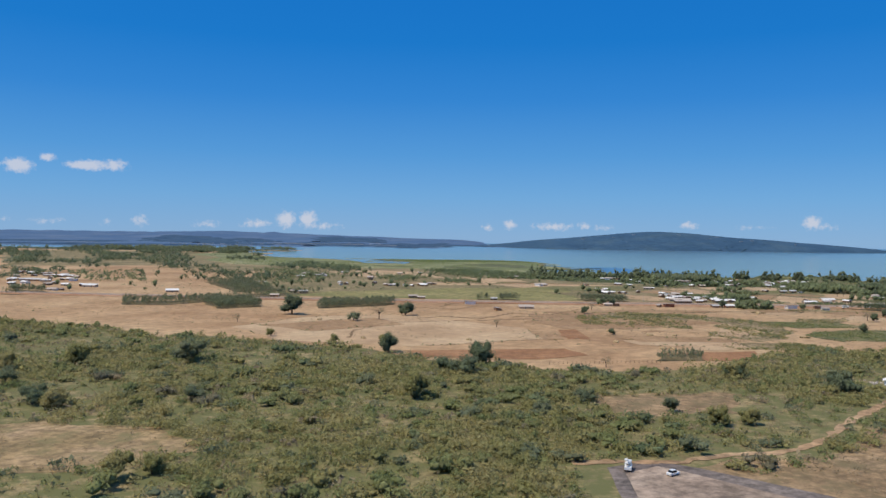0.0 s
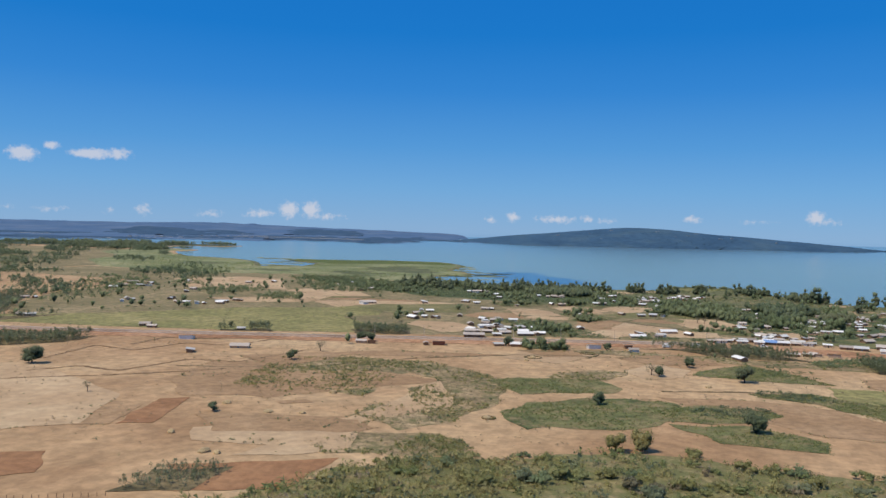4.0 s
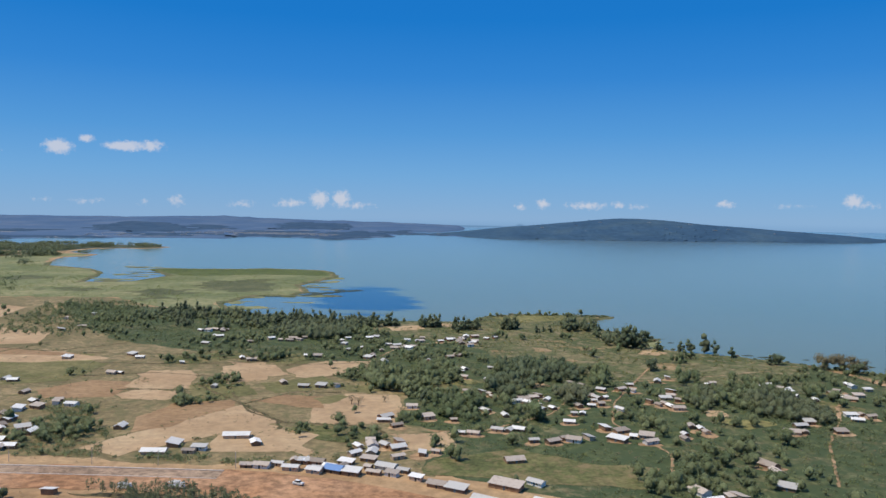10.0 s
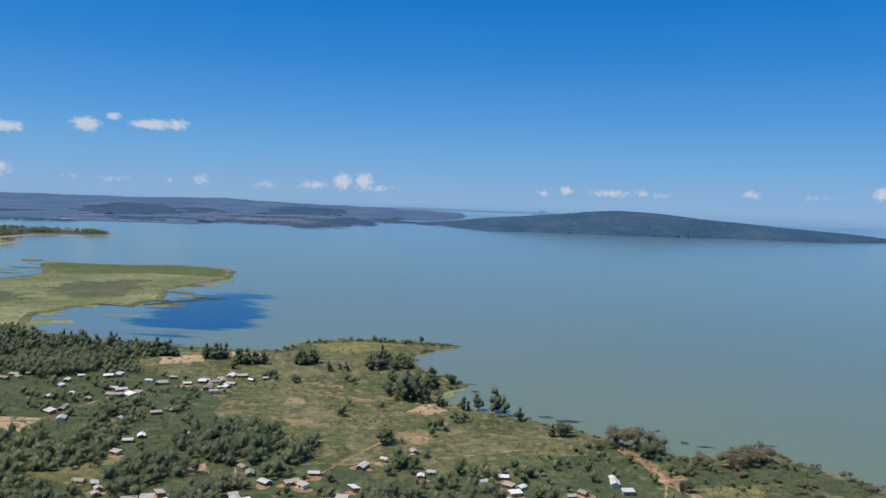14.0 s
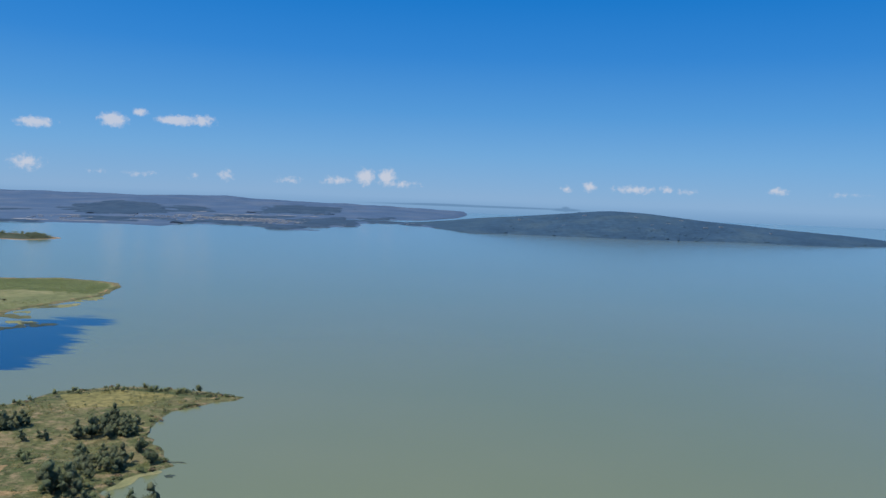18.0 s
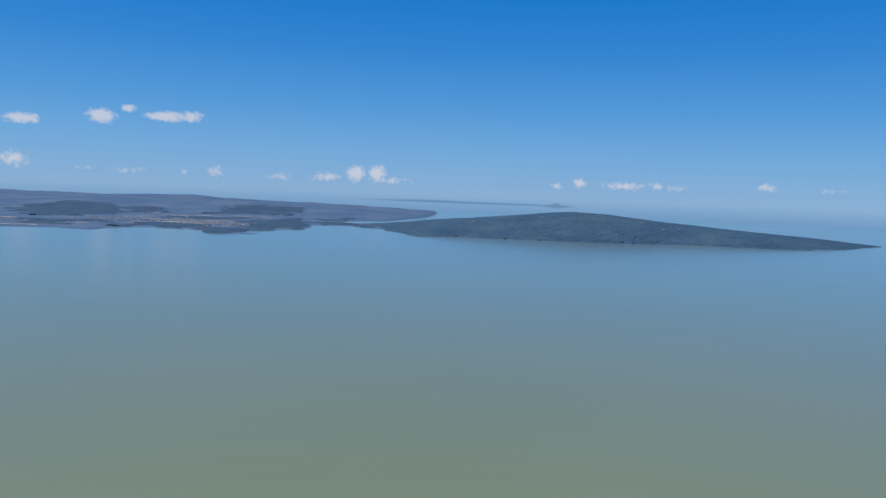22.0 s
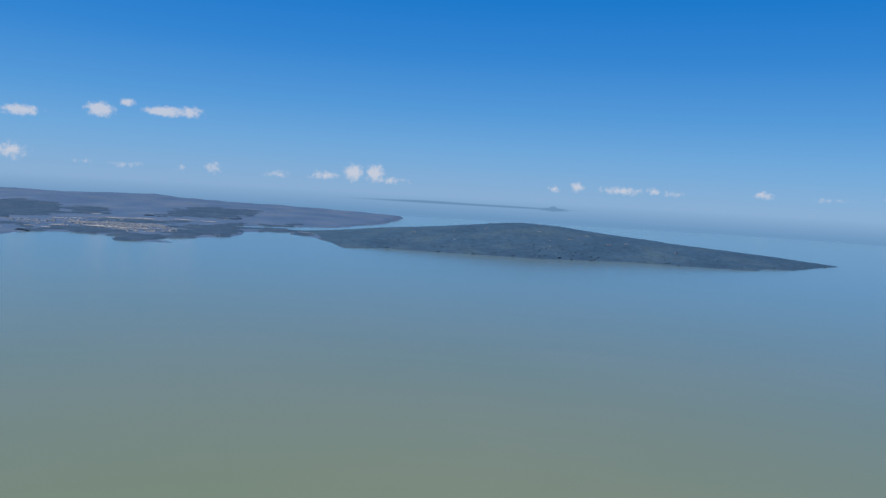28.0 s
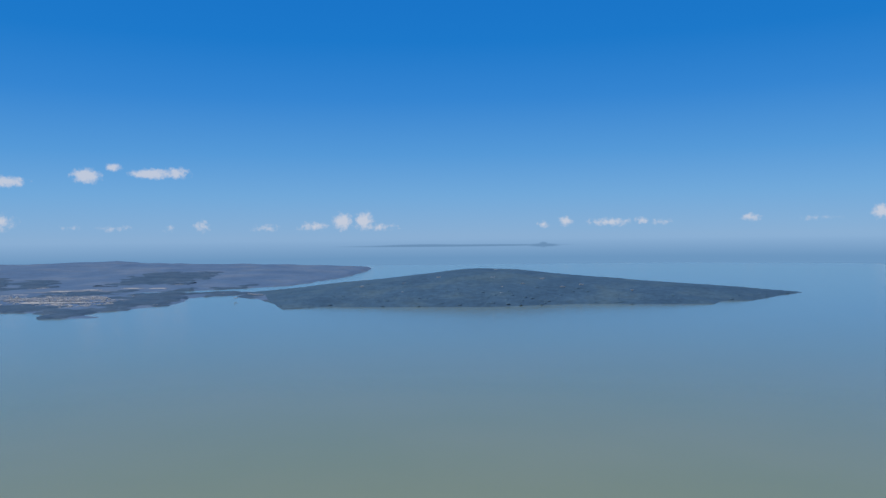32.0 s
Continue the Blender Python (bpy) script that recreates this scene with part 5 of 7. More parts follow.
    cube_f = np.array([(0, 1, 3), (0, 3, 2), (4, 6, 7), (4, 7, 5), (0, 4, 5), (0, 5, 1), (2, 3, 7), (2, 7, 6), (1, 5, 7), (1, 7, 3)])
    for x, y, s, k in ((-480, 3000, 110, 110), (-350, 2950, 120, 130), (-250, 2850, 90, 80), (-620, 2950, 120, 60), (-150, 2800, 60, 40), (130, 3170, 40, 18), (-800, 2600, 100, 30), (820, 2980, 250, 14)):
        for _ in range(k):
            px, py = rng.normal(x, s), rng.normal(y, s * 0.6)
            j = np.argmin(np.hypot(p[:, 0] - px, p[:, 1] - py))
            if x < 500 and sd[j] < 10:
                continue
            base = float(z[j]) if x < 500 else hill(np.array([[px, py]]), edge_distance(PENINSULA, np.array([[px, py]])), np.zeros(1))[0]
            vs.append(cube_v * (rng.uniform(5, 14), rng.uniform(4, 7), rng.uniform(3, 6.5)) + (px, py, base - 0.5))
            fs.append(cube_f + n)
            n += 8
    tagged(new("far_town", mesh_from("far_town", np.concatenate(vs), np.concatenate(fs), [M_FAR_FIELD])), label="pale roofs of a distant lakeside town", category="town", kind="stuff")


far_shores()


# ---------------------------------------------------------------- homesteads
HAMLET_WEST_A = [(-359, 657, 9.9), (-329, 590, 13.0), (-326, 626, 13.0), (-309, 548, 9.2), (-298, 598, 13.0), (-292, 545, 13.0), (-267, 552, 13.0), (-261, 513, 8.4), (-227, 491, 11.9), (-163, 459, 8.6), (-126, 688, 10.2), (-110, 683, 7.1), (-40, 547, 5.6), (-18, 553, 5.7)]
ROADSIDE_WEST_A = [(-120, 641, 8.8), (-105, 666, 6.3), (-75, 548, 5.1), (-72, 555, 5.1), (-61, 620, 6.1), (-53, 567, 3.7), (-36, 546, 4.9), (-29, 545, 4.2), (-24, 543, 3.4), (-16, 548, 4.8), (-15, 558, 2.8), (-14, 437, 4.3), (-12, 568, 4.3), (25, 373, 4.3), (27, 436, 3.6), (39, 740, 3.8), (40, 386, 8.8), (61, 682, 6.0), (68, 567, 6.8), (85, 408, 4.5), (117, 406, 6.2)]
VILLAGE_ROAD_A = [(70, 573, 12.0), (102, 497, 8.2), (103, 517, 5.4), (105, 535, 4.5), (105, 521, 5.9), (105, 584, 8.1), (108, 502, 3.1), (110, 532, 4.4), (115, 500, 4.0), (127, 512, 4.6), (131, 446, 6.0), (131, 431, 11.3), (132, 595, 6.2), (132, 454, 6.5), (132, 474, 4.6), (138, 466, 6.3), (139, 498, 3.9), (139, 448, 5.9), (139, 588, 4.3), (140, 460, 3.9), (140, 480, 5.6), (140, 487, 6.6), (142, 409, 4.5), (143, 551, 5.6), (143, 437, 4.1), (145, 473, 5.0), (145, 490, 5.7), (146, 454, 5.1), (146, 464, 7.5), (147, 445, 6.6)]
VILLAGE_ROAD_B = [(148, 497, 4.3), (149, 407, 5.5), (150, 461, 3.9), (155, 495, 4.8), (156, 450, 5.0), (156, 463, 4.8), (156, 441, 8.9), (161, 459, 5.5), (163, 444, 6.1), (164, 577, 2.9), (181, 406, 6.6), (186, 468, 4.7), (188, 592, 4.2), (196, 529, 3.0), (196, 400, 4.0), (196, 412, 3.5), (208, 443, 8.8), (211, 451, 6.6), (218, 444, 3.8), (220, 447, 4.6), (222, 539, 4.1), (223, 601, 6.0), (227, 461, 10.0), (233, 384, 7.3), (235, 454, 4.3), (238, 432, 3.6), (239, 534, 4.5), (243, 433, 5.4), (247, 435, 3.6), (252, 429, 4.9)]
VILLAGE_ROAD_C = [(256, 426, 5.2), (258, 437, 4.3), (260, 399, 5.9), (264, 431, 6.4), (266, 438, 5.4), (266, 399, 4.0), (269, 429, 5.9), (270, 399, 3.1), (271, 484, 4.7), (271, 455, 5.8), (272, 448, 5.3), (272, 441, 5.5), (275, 430, 4.2), (276, 398, 4.9), (276, 478, 4.2), (278, 435, 7.2), (279, 453, 5.8), (280, 444, 4.1), (283, 432, 3.5), (286, 489, 4.4), (287, 426, 3.8), (287, 448, 3.8), (291, 450, 2.7), (293, 422, 6.1), (295, 487, 2.2), (298, 419, 6.8), (305, 409, 9.1), (310, 476, 4.2), (311, 422, 10.7), (313, 495, 4.0)]
VILLAGE_ROAD_D = [(314, 444, 6.8), (316, 403, 7.7), (317, 477, 5.1), (318, 516, 5.3), (319, 409, 5.9), (319, 425, 5.6), (321, 464, 3.2), (322, 400, 5.7), (325, 396, 5.3), (327, 464, 4.9), (328, 402, 4.8), (329, 394, 5.6), (330, 520, 3.9), (334, 391, 6.2), (334, 466, 4.9), (335, 488, 4.0), (339, 393, 3.2), (339, 469, 4.2), (341, 511, 3.8), (346, 481, 4.8), (346, 512, 2.9), (348, 468, 7.6), (348, 407, 3.4), (351, 478, 6.1), (353, 406, 4.4), (354, 398, 3.9), (357, 395, 4.6), (358, 466, 5.0), (358, 472, 5.6), (359, 400, 4.0)]
VILLAGE_ROAD_E = [(361, 405, 4.1), (361, 422, 6.6), (363, 389, 3.9), (363, 416, 5.4), (370, 471, 3.5), (370, 419, 4.4), (379, 479, 2.7), (385, 427, 5.7), (387, 446, 7.4), (387, 439, 4.8)]
VILLAGE_LAKE_A = [(141, 677, 4.8), (144, 681, 4.8), (155, 656, 4.6), (178, 640, 3.7), (186, 652, 4.4), (198, 647, 4.9), (203, 650, 4.3), (204, 657, 3.1), (227, 649, 4.2), (229, 658, 3.0), (230, 639, 4.0), (235, 621, 3.3), (241, 660, 4.2), (242, 627, 2.2), (244, 665, 3.6), (245, 536, 3.1), (249, 599, 4.6), (251, 604, 2.6), (253, 620, 2.7), (258, 592, 4.5), (259, 629, 4.9), (259, 637, 5.0), (263, 656, 3.5), (266, 630, 4.9), (268, 634, 3.9), (271, 653, 4.0), (271, 489, 6.2), (271, 664, 2.9), (279, 596, 2.2), (279, 504, 4.1)]
VILLAGE_LAKE_B = [(288, 662, 4.1), (289, 606, 4.0), (292, 660, 4.0), (294, 648, 5.0), (296, 673, 6.5), (297, 577, 3.7), (297, 558, 3.5), (299, 532, 3.6), (299, 642, 3.8), (301, 653, 5.1), (305, 530, 3.2), (306, 501, 5.0), (307, 554, 2.6), (309, 523, 2.2), (309, 581, 2.3), (321, 519, 5.2), (323, 515, 4.8), (325, 522, 3.8), (326, 510, 2.5), (327, 505, 3.5), (327, 526, 3.4), (331, 507, 3.2), (338, 499, 2.2), (343, 552, 3.3), (347, 547, 4.0), (348, 520, 2.2), (350, 525, 4.1), (350, 514, 2.5), (353, 525, 2.2), (354, 540, 3.9)]
VILLAGE_LAKE_C = [(356, 507, 4.5), (362, 541, 5.5), (366, 539, 3.5), (367, 550, 3.6), (372, 516, 2.8), (376, 514, 4.2), (377, 527, 4.8), (378, 511, 5.6), (380, 531, 3.4), (381, 559, 5.8), (381, 524, 3.3), (387, 566, 2.2), (396, 571, 3.4), (401, 553, 2.4), (404, 557, 2.9), (421, 551, 2.8), (429, 549, 3.6), (430, 536, 3.9), (433, 549, 2.8), (436, 530, 3.4), (448, 536, 3.5), (448, 544, 2.8), (451, 533, 5.0), (452, 547, 2.8), (457, 539, 4.4), (463, 562, 2.2), (463, 557, 4.2), (466, 550, 3.7)]
PLAIN_HOMES = [(-357, 643, 5), (-340, 632, 8), (-321, 600, 7), (-285, 505, 6), (-306, 539, 5), (-299, 546, 8), (-282, 516, 7), (-311, 600, 6), (-294, 572, 5), (-280, 539, 8), (-303, 612, 7), (-292, 600, 6), (-277, 556, 5), (-272, 558, 8), (-283, 589, 7), (-259, 501, 6), (-247, 500, 5)] + [(-234, 497, 8), (-234, 458, 7), (-136, 553, 6), (-97, 437, 5), (-122, 659, 8), (-109, 660, 7), (-63, 642, 6), (-77, 560, 5), (-93, 470, 8), (-87, 468, 7), (-19, 442, 6), (31, 718, 5), (55, 669, 8), (12, 407, 7), (-25, 730, 6), (-43, 717, 5), (-94, 716, 8)]
CLUMPS = [(366, 714, 6), (376, 713, 5), (381, 711, 3), (386, 650, 10), (387, 674, 6), (391, 680, 4), (401, 645, 3), (384, 589, 5), (361, 619, 3), (360, 638, 2), (314, 674, 6), (330, 669, 4), (354, 676, 3), (345, 697, 3), (295, 691, 2), (402, 604, 5), (375, 629, 1), (409, 617, 2), (356, 580, 5), (325, 584, 12), (341, 581, 10), (297, 613, 4)]
RED_HAMLET = [(287, 659, 3.4), (293, 652, 4), (293, 667, 3), (301, 658, 4.5), (301, 674, 5.5), (308, 667, 3.2), (282, 654, 3.4), (269, 652, 4), (313, 672, 3)]
LAKE_EXTRA = [(150, 676, 4.2), (156, 632, 5.0), (198, 655, 4.6), (254, 640, 4.2), (194, 588, 5.0), (232, 533, 4.6), (293, 611, 4.0), (295, 571, 3.6), (302, 471, 4.2), (396, 577, 3.4), (427, 557, 4.2), (382, 539, 3.8),
              (439, 507, 4.8), (445, 505, 4.2), (438, 500, 4.4), (408, 482, 6.0), (414, 490, 5.6), (419, 495, 4.0), (425, 484, 4.4), (376, 486, 4.0), (431, 543, 3.6)]
ROAD_CORNER = [(275, 455, 3.7), (279, 459, 4.2), (280, 429, 4.0), (267, 453, 3.6), (267, 446, 4.1), (259, 430, 3.2), (262, 434, 3.7), (254, 437, 3.3)]
HOMES = {"hamlet west of the bush": HAMLET_WEST_A, "farmsteads along the western road": ROADSIDE_WEST_A,
         "houses of the road village": VILLAGE_ROAD_A + VILLAGE_ROAD_B + VILLAGE_ROAD_C + VILLAGE_ROAD_D + VILLAGE_ROAD_E + ROAD_CORNER,
         "farmsteads on the plain": PLAIN_HOMES,
         "red-walled hamlet on the headland": RED_HAMLET,
         "homesteads above the lake": VILLAGE_LAKE_A + VILLAGE_LAKE_B + VILLAGE_LAKE_C + LAKE_EXTRA}
ROAD_PTS, ROAD_NRM = along(ROAD, 3.0)
WALLS = [("brown mud-walled", M_MUD), ("tan plastered", M_PLASTER), ("whitewashed", M_WHITE), ("red block", M_BRICKRED), ("weathered wooden", M_WOOD)]
ROOFS = [("pale galvanised iron roof", M_ROOF), ("rusty weathered iron roof", M_ROOF_OLD), ("blue sheet roof", M_ROOF_BLUE)]


def gable_roof(bm, length, width, eave, rise, over, thick=0.07):
    """Two sloping sheets with thickness that meet at the ridge."""
    hl, hw = length / 2 + over, width / 2 + over
    drop = rise * over / (width / 2)
    for s in (1, -1):
        low, top = [], []
        for z, out in ((0.0, low), (thick, top)):
            for x, y, h in ((-hl, s * hw, eave - drop), (hl, s * hw, eave - drop), (hl, 0, eave + rise), (-hl, 0, eave + rise)):
                out.append(bm.verts.new((x, y, h + z)))
        bm.faces.new(low if s < 0 else low[::-1])
        bm.faces.new(top[::-1] if s < 0 else top)
        for i in range(4):
            j = (i + 1) % 4
            q = (low[i], low[j], top[j], top[i])
            bm.faces.new(q if s < 0 else q[::-1])
    bmesh.ops.recalc_face_normals(bm, faces=bm.faces)


def shed_roof(bm, length, width, eave, rise, over, thick=0.07):
    hl, hw = length / 2 + over, width / 2 + over
    vs = [bm.verts.new((x * hl, y * hw, eave + rise * (0.5 + 0.5 * y) + z)) for z in (0, thick) for x, y in ((-1, -1), (1, -1), (1, 1), (-1, 1))]
    bm.faces.new(vs[:4][::-1])
    bm.faces.new(vs[4:])
    for i in range(4):
        j = (i + 1) % 4
        bm.faces.new((vs[i], vs[j], vs[j + 4], vs[i + 4]))


def house(x, y, length, rot, wall, roof, group, g, near, slim=1.0):
    width = min(3.5, max(1.8, length * g.uniform(0.5, 0.7))) * slim
    length = max(length, width * 1.05)
    h, rise = g.uniform(0.95, 1.25), width * g.uniform(0.16, 0.25)
    gable = length < 9 and g.random() < 0.75
    size = "long " if length > 7.5 else "small " if length < 3.6 else ""
    root = thing("house", x, y, LAND, rot, label=f"{size}{wall[0]} house with a {roof[0]}", category="house", group=group)
    bm = bmesh.new()
    box(bm, 0, 0, h / 2 - 0.1, length, width, h + 0.2)
    if gable:
        for s in (-1, 1):
            t = [bm.verts.new((s * length / 2, -width / 2, h)), bm.verts.new((s * length / 2, width / 2, h)), bm.verts.new((s * length / 2, 0, h + rise))]
            bm.faces.new(t)
    else:
        a = [bm.verts.new((sx * length / 2, width / 2, z)) for sx, z in ((-1, h), (1, h), (1, h + rise), (-1, h + rise))]
        bm.faces.new(a)
        for s in (-1, 1):
            bm.faces.new([bm.verts.new((s * length / 2, -width / 2, h)), bm.verts.new((s * length / 2, width / 2, h)), bm.verts.new((s * length / 2, width / 2, h + rise))])
    part("wall", bm, wall[1], root)
    bm = bmesh.new()
    (gable_roof if gable else shed_roof)(bm, length, width, h + 0.03, rise, 0.32)
    part("roof", bm, roof[1], root, roof[0])
    doors = max(1, int(length / 4.5))
    for i in range(doors):
        dx = (i + 0.5) / doors * length - length / 2 + g.uniform(-0.3, 0.3)
        bm = bmesh.new()
        box(bm, dx, -width / 2 - 0.01, 0.55, 0.5, 0.08, 1.1)
        part("door", bm, M_DOOR if g.random() < 0.4 else M_HOLE, root)
        if near:
            bm = bmesh.new()
            box(bm, dx + 0.95, -width / 2 - 0.01, 0.85, 0.4, 0.08, 0.4)
            part("window", bm, M_HOLE, root)
    if near and length > 8:
        for i in range(int(length // 2) + 1):
            bm = bmesh.new()
            cyl(bm, -length / 2 + i * length / (length // 2), -width / 2 - 0.3, 0, h - 0.05, 0.05, 0.05, 6)
            part("post", bm, M_WOOD, root)
    return root


HOUSE_AT = []


def homesteads():
    g = np.random.default_rng(21)
    for group, rows in HOMES.items():
        for x, y, length in rows:
            d = np.hypot(*(ROAD_PTS - (x, y)).T)
            i = int(np.argmin(d))
            n = ROAD_NRM[i]
            along_road = math.degrees(math.atan2(-n[0], n[1]))
            side = float((np.array([x, y]) - ROAD_PTS[i]) @ n)
            if d[i] < 11.5:
                x, y = ROAD_PTS[i] + n * (12.5 if side >= 0 else -12.5)
            rot = along_road + (0 if side > 0 else 180) + g.normal(0, 4) if d[i] < 30 else g.choice([0, 90, 25, 115, -30]) + g.normal(0, 12)
            k = g.random()
            wall = WALLS[0] if k < 0.45 else WALLS[1] if k < 0.75 else WALLS[2] if k < 0.86 else WALLS[4]
            k = g.random()
            roof = ROOFS[0] if k < 0.62 else ROOFS[1]
            if rows is RED_HAMLET:
                wall = WALLS[3]
            if (round(x), round(y)) == (181, 406):
                wall, roof = WALLS[2], ROOFS[0]
            if (round(x), round(y)) in ((117, 406), (260, 399)):
                wall, roof = WALLS[3], ROOFS[1]
            if (round(x), round(y)) == (264, 431):
                roof = ROOFS[2]
            length *= 0.8 if length > 5 else 0.92
            HOUSE_AT.append((x, y, length))
            house(x, y, length, rot, wall, roof, group, g, y < 520 and x > 0)
            if g.random() < 0.24 and y < 800:
                a = math.radians(rot)
                off = length / 2 + g.uniform(1.6, 2.6)
                sx = x + math.cos(a) * off * g.choice([-1, 1]) + g.normal(0, 0.4)
                sy = y + math.sin(a) * off + g.uniform(0.2, 1.6) * (1 if side > 0 else -1)
                if all(math.hypot(sx - hx, sy - hy) > 3.0 for hx, hy, _ in HOUSE_AT) and np.hypot(*(ROAD_PTS - (sx, sy)).T).min() > 11.5:
                    HOUSE_AT.append((sx, sy, 2.4))
                    house(sx, sy, g.uniform(1.9, 3.2), rot + g.choice([0, 90]) + g.normal(0, 6), WALLS[0], ROOFS[1] if g.random() < 0.5 else ROOFS[0], group, g, False)


homesteads()


def yards():
    """Swept bare earth round some of the lakeside homes, and the paths between them."""
    g = np.random.default_rng(44)
    k = 0
    for x, y, length in HOUSE_AT:
        if y < 436 or x < 275 or g.random() > 0.42:
            continue
        k += 1
        a, b = length * 0.5 + g.uniform(0.8, 2.4), g.uniform(1.8, 3.4)
        ring = [(x + g.uniform(-0.3, 0.3) + a * math.cos(t), y - 1.6 + b * math.sin(t)) for t in np.arange(0, 6.28, 0.6)]
        sheet("yard", ring, LAND + 0.088 + 0.0004 * k, M_PATH, 1.0, 0.9, 70.0 + k, label="swept bare yard beside a homestead", category="yard")
    for line in ([(355, 425), (362, 455), (350, 490), (356, 520), (372, 560), (388, 600)], [(300, 470), (330, 500), (345, 540), (330, 580)], [(400, 430), (415, 470), (432, 500)], [(450, 480), (470, 520), (480, 560)],
                 [(250, 590), (262, 640), (285, 655), (300, 650)], [(372, 560), (410, 575), (440, 590)]):
        ribbon("footpath", line, 0.4, -0.4, LAND + 0.122, M_PATH, 0.15, 1.5, label="narrow trodden path between homesteads", category="path")


yards()
HOUSE_XY = np.array([(a, b) for a, b, _ in HOUSE_AT])


def clear_of_houses(p, r=2.8, yard=4.5):
    if not len(p):
        return p
    d = np.hypot(p[:, 0][:, None] - HOUSE_XY[:, 0], p[:, 1][:, None] - HOUSE_XY[:, 1])
    p = p[d.min(1) > r]
    dx, dy = p[:, 0][:, None] - HOUSE_XY[:, 0], HOUSE_XY[:, 1] - p[:, 1][:, None]
    p = p[~((abs(dx - 0.2 * dy) < 2.8) & (dy > 0) & (dy < yard)).any(1)]
    d = np.hypot(p[:, 0][:, None] - ROAD_PTS[:, 0], p[:, 1][:, None] - ROAD_PTS[:, 1])
    return p[d.min(1) > 10.5]


def compound():
    """Two iron-roofed sheds in a fenced yard in the bush."""
    g = np.random.default_rng(5)
    for x, y, length, rot in ((109.5, 191, 3.0, 60), (118, 187, 6.6, 8), (114, 193.5, 1.9, 20)):
        house(x, y, length, rot, WALLS[2], ROOFS[0], "sheds in the bush compound", g, True, 0.6 if length > 5 else 0.85)
        HOUSE_AT.append((x, y, length))
    bm = bmesh.new()
    for _ in range(46):
        sx, sy = g.uniform(106, 121), g.uniform(190.5, 196)
        box(bm, sx, sy, LAND + 0.14, g.uniform(0.3, 1.1), g.uniform(0.2, 0.6), g.uniform(0.2, 0.5), g.uniform(0, 180), 0.02)
    me = bpy.data.meshes.new("scrap_heap")
    bm.to_mesh(me)
    bm.free()
    me.materials.append(M_KERB)
    tagged(new("scrap_heap", me), "pale scrap and timber strewn over the yard", "scrap", kind="stuff")
    fence = thing("fence", 116, 194, label="rough wooden fence round the bush compound", category="fence")
    for i in range(14):
        bm = bmesh.new()
        cyl(bm, -6 + i * 0.95, 2.2 + 0.1 * math.sin(i), 0, 0.8, 0.05, 0.04, 6)
        part("post", bm, M_WOOD, fence)
    for z in (0.35, 0.68):
        bm = bmesh.new()
        box(bm, 0.2, 2.2, z, 12.4, 0.04, 0.06)
        part("rail", bm, M_WOOD, fence)
    fence = thing("fence", 44, 217, label="thin post fence along the dry field", category="fence")
    for i in range(26):
        bm = bmesh.new()
        cyl(bm, -15 + i * 1.3, -3 + 0.25 * i + 0.2 * math.sin(i * 2.1), 0, 0.75, 0.06, 0.05, 5)
        part("post", bm, M_WOOD, fence)


compound()


def poles():
    mast = None
    for x in (88, 110, 130, 150, 171, 195, 214, 236):
        if mast is None:
            mast = thing("utility_pole", x, 431.5, label="slim grey utility pole beside the paved road", category="utility pole", group="poles along the road")
            bm = bmesh.new()
            cyl(bm, 0, 0, -0.3, 4.6, 0.09, 0.06, 8)
            part("mast", bm, M_KERB, mast)
            bm = bmesh.new()
            box(bm, 0, 0, 4.3, 0.07, 1.1, 0.08)
            part("crossarm", bm, M_WOOD, mast)
            for s in (-0.45, 0, 0.45):
                bm = bmesh.new()
                cyl(bm, 0, s, 4.34, 4.48, 0.04, 0.03, 6)
                part("insulator", bm, M_WHITE, mast)
        else:
            copy_thing(mast, pose(x, 431.5, LAND, 0, 0, 2 * math.sin(x)))
    pole = thing("utility_pole", 218, 343, label="tall bare wooden pole in a field", category="utility pole")
    bm = bmesh.new()
    cyl(bm, 0, 0, -0.2, 5.2, 0.08, 0.05, 8)
    part("mast", bm, M_WOOD, pole)


poles()


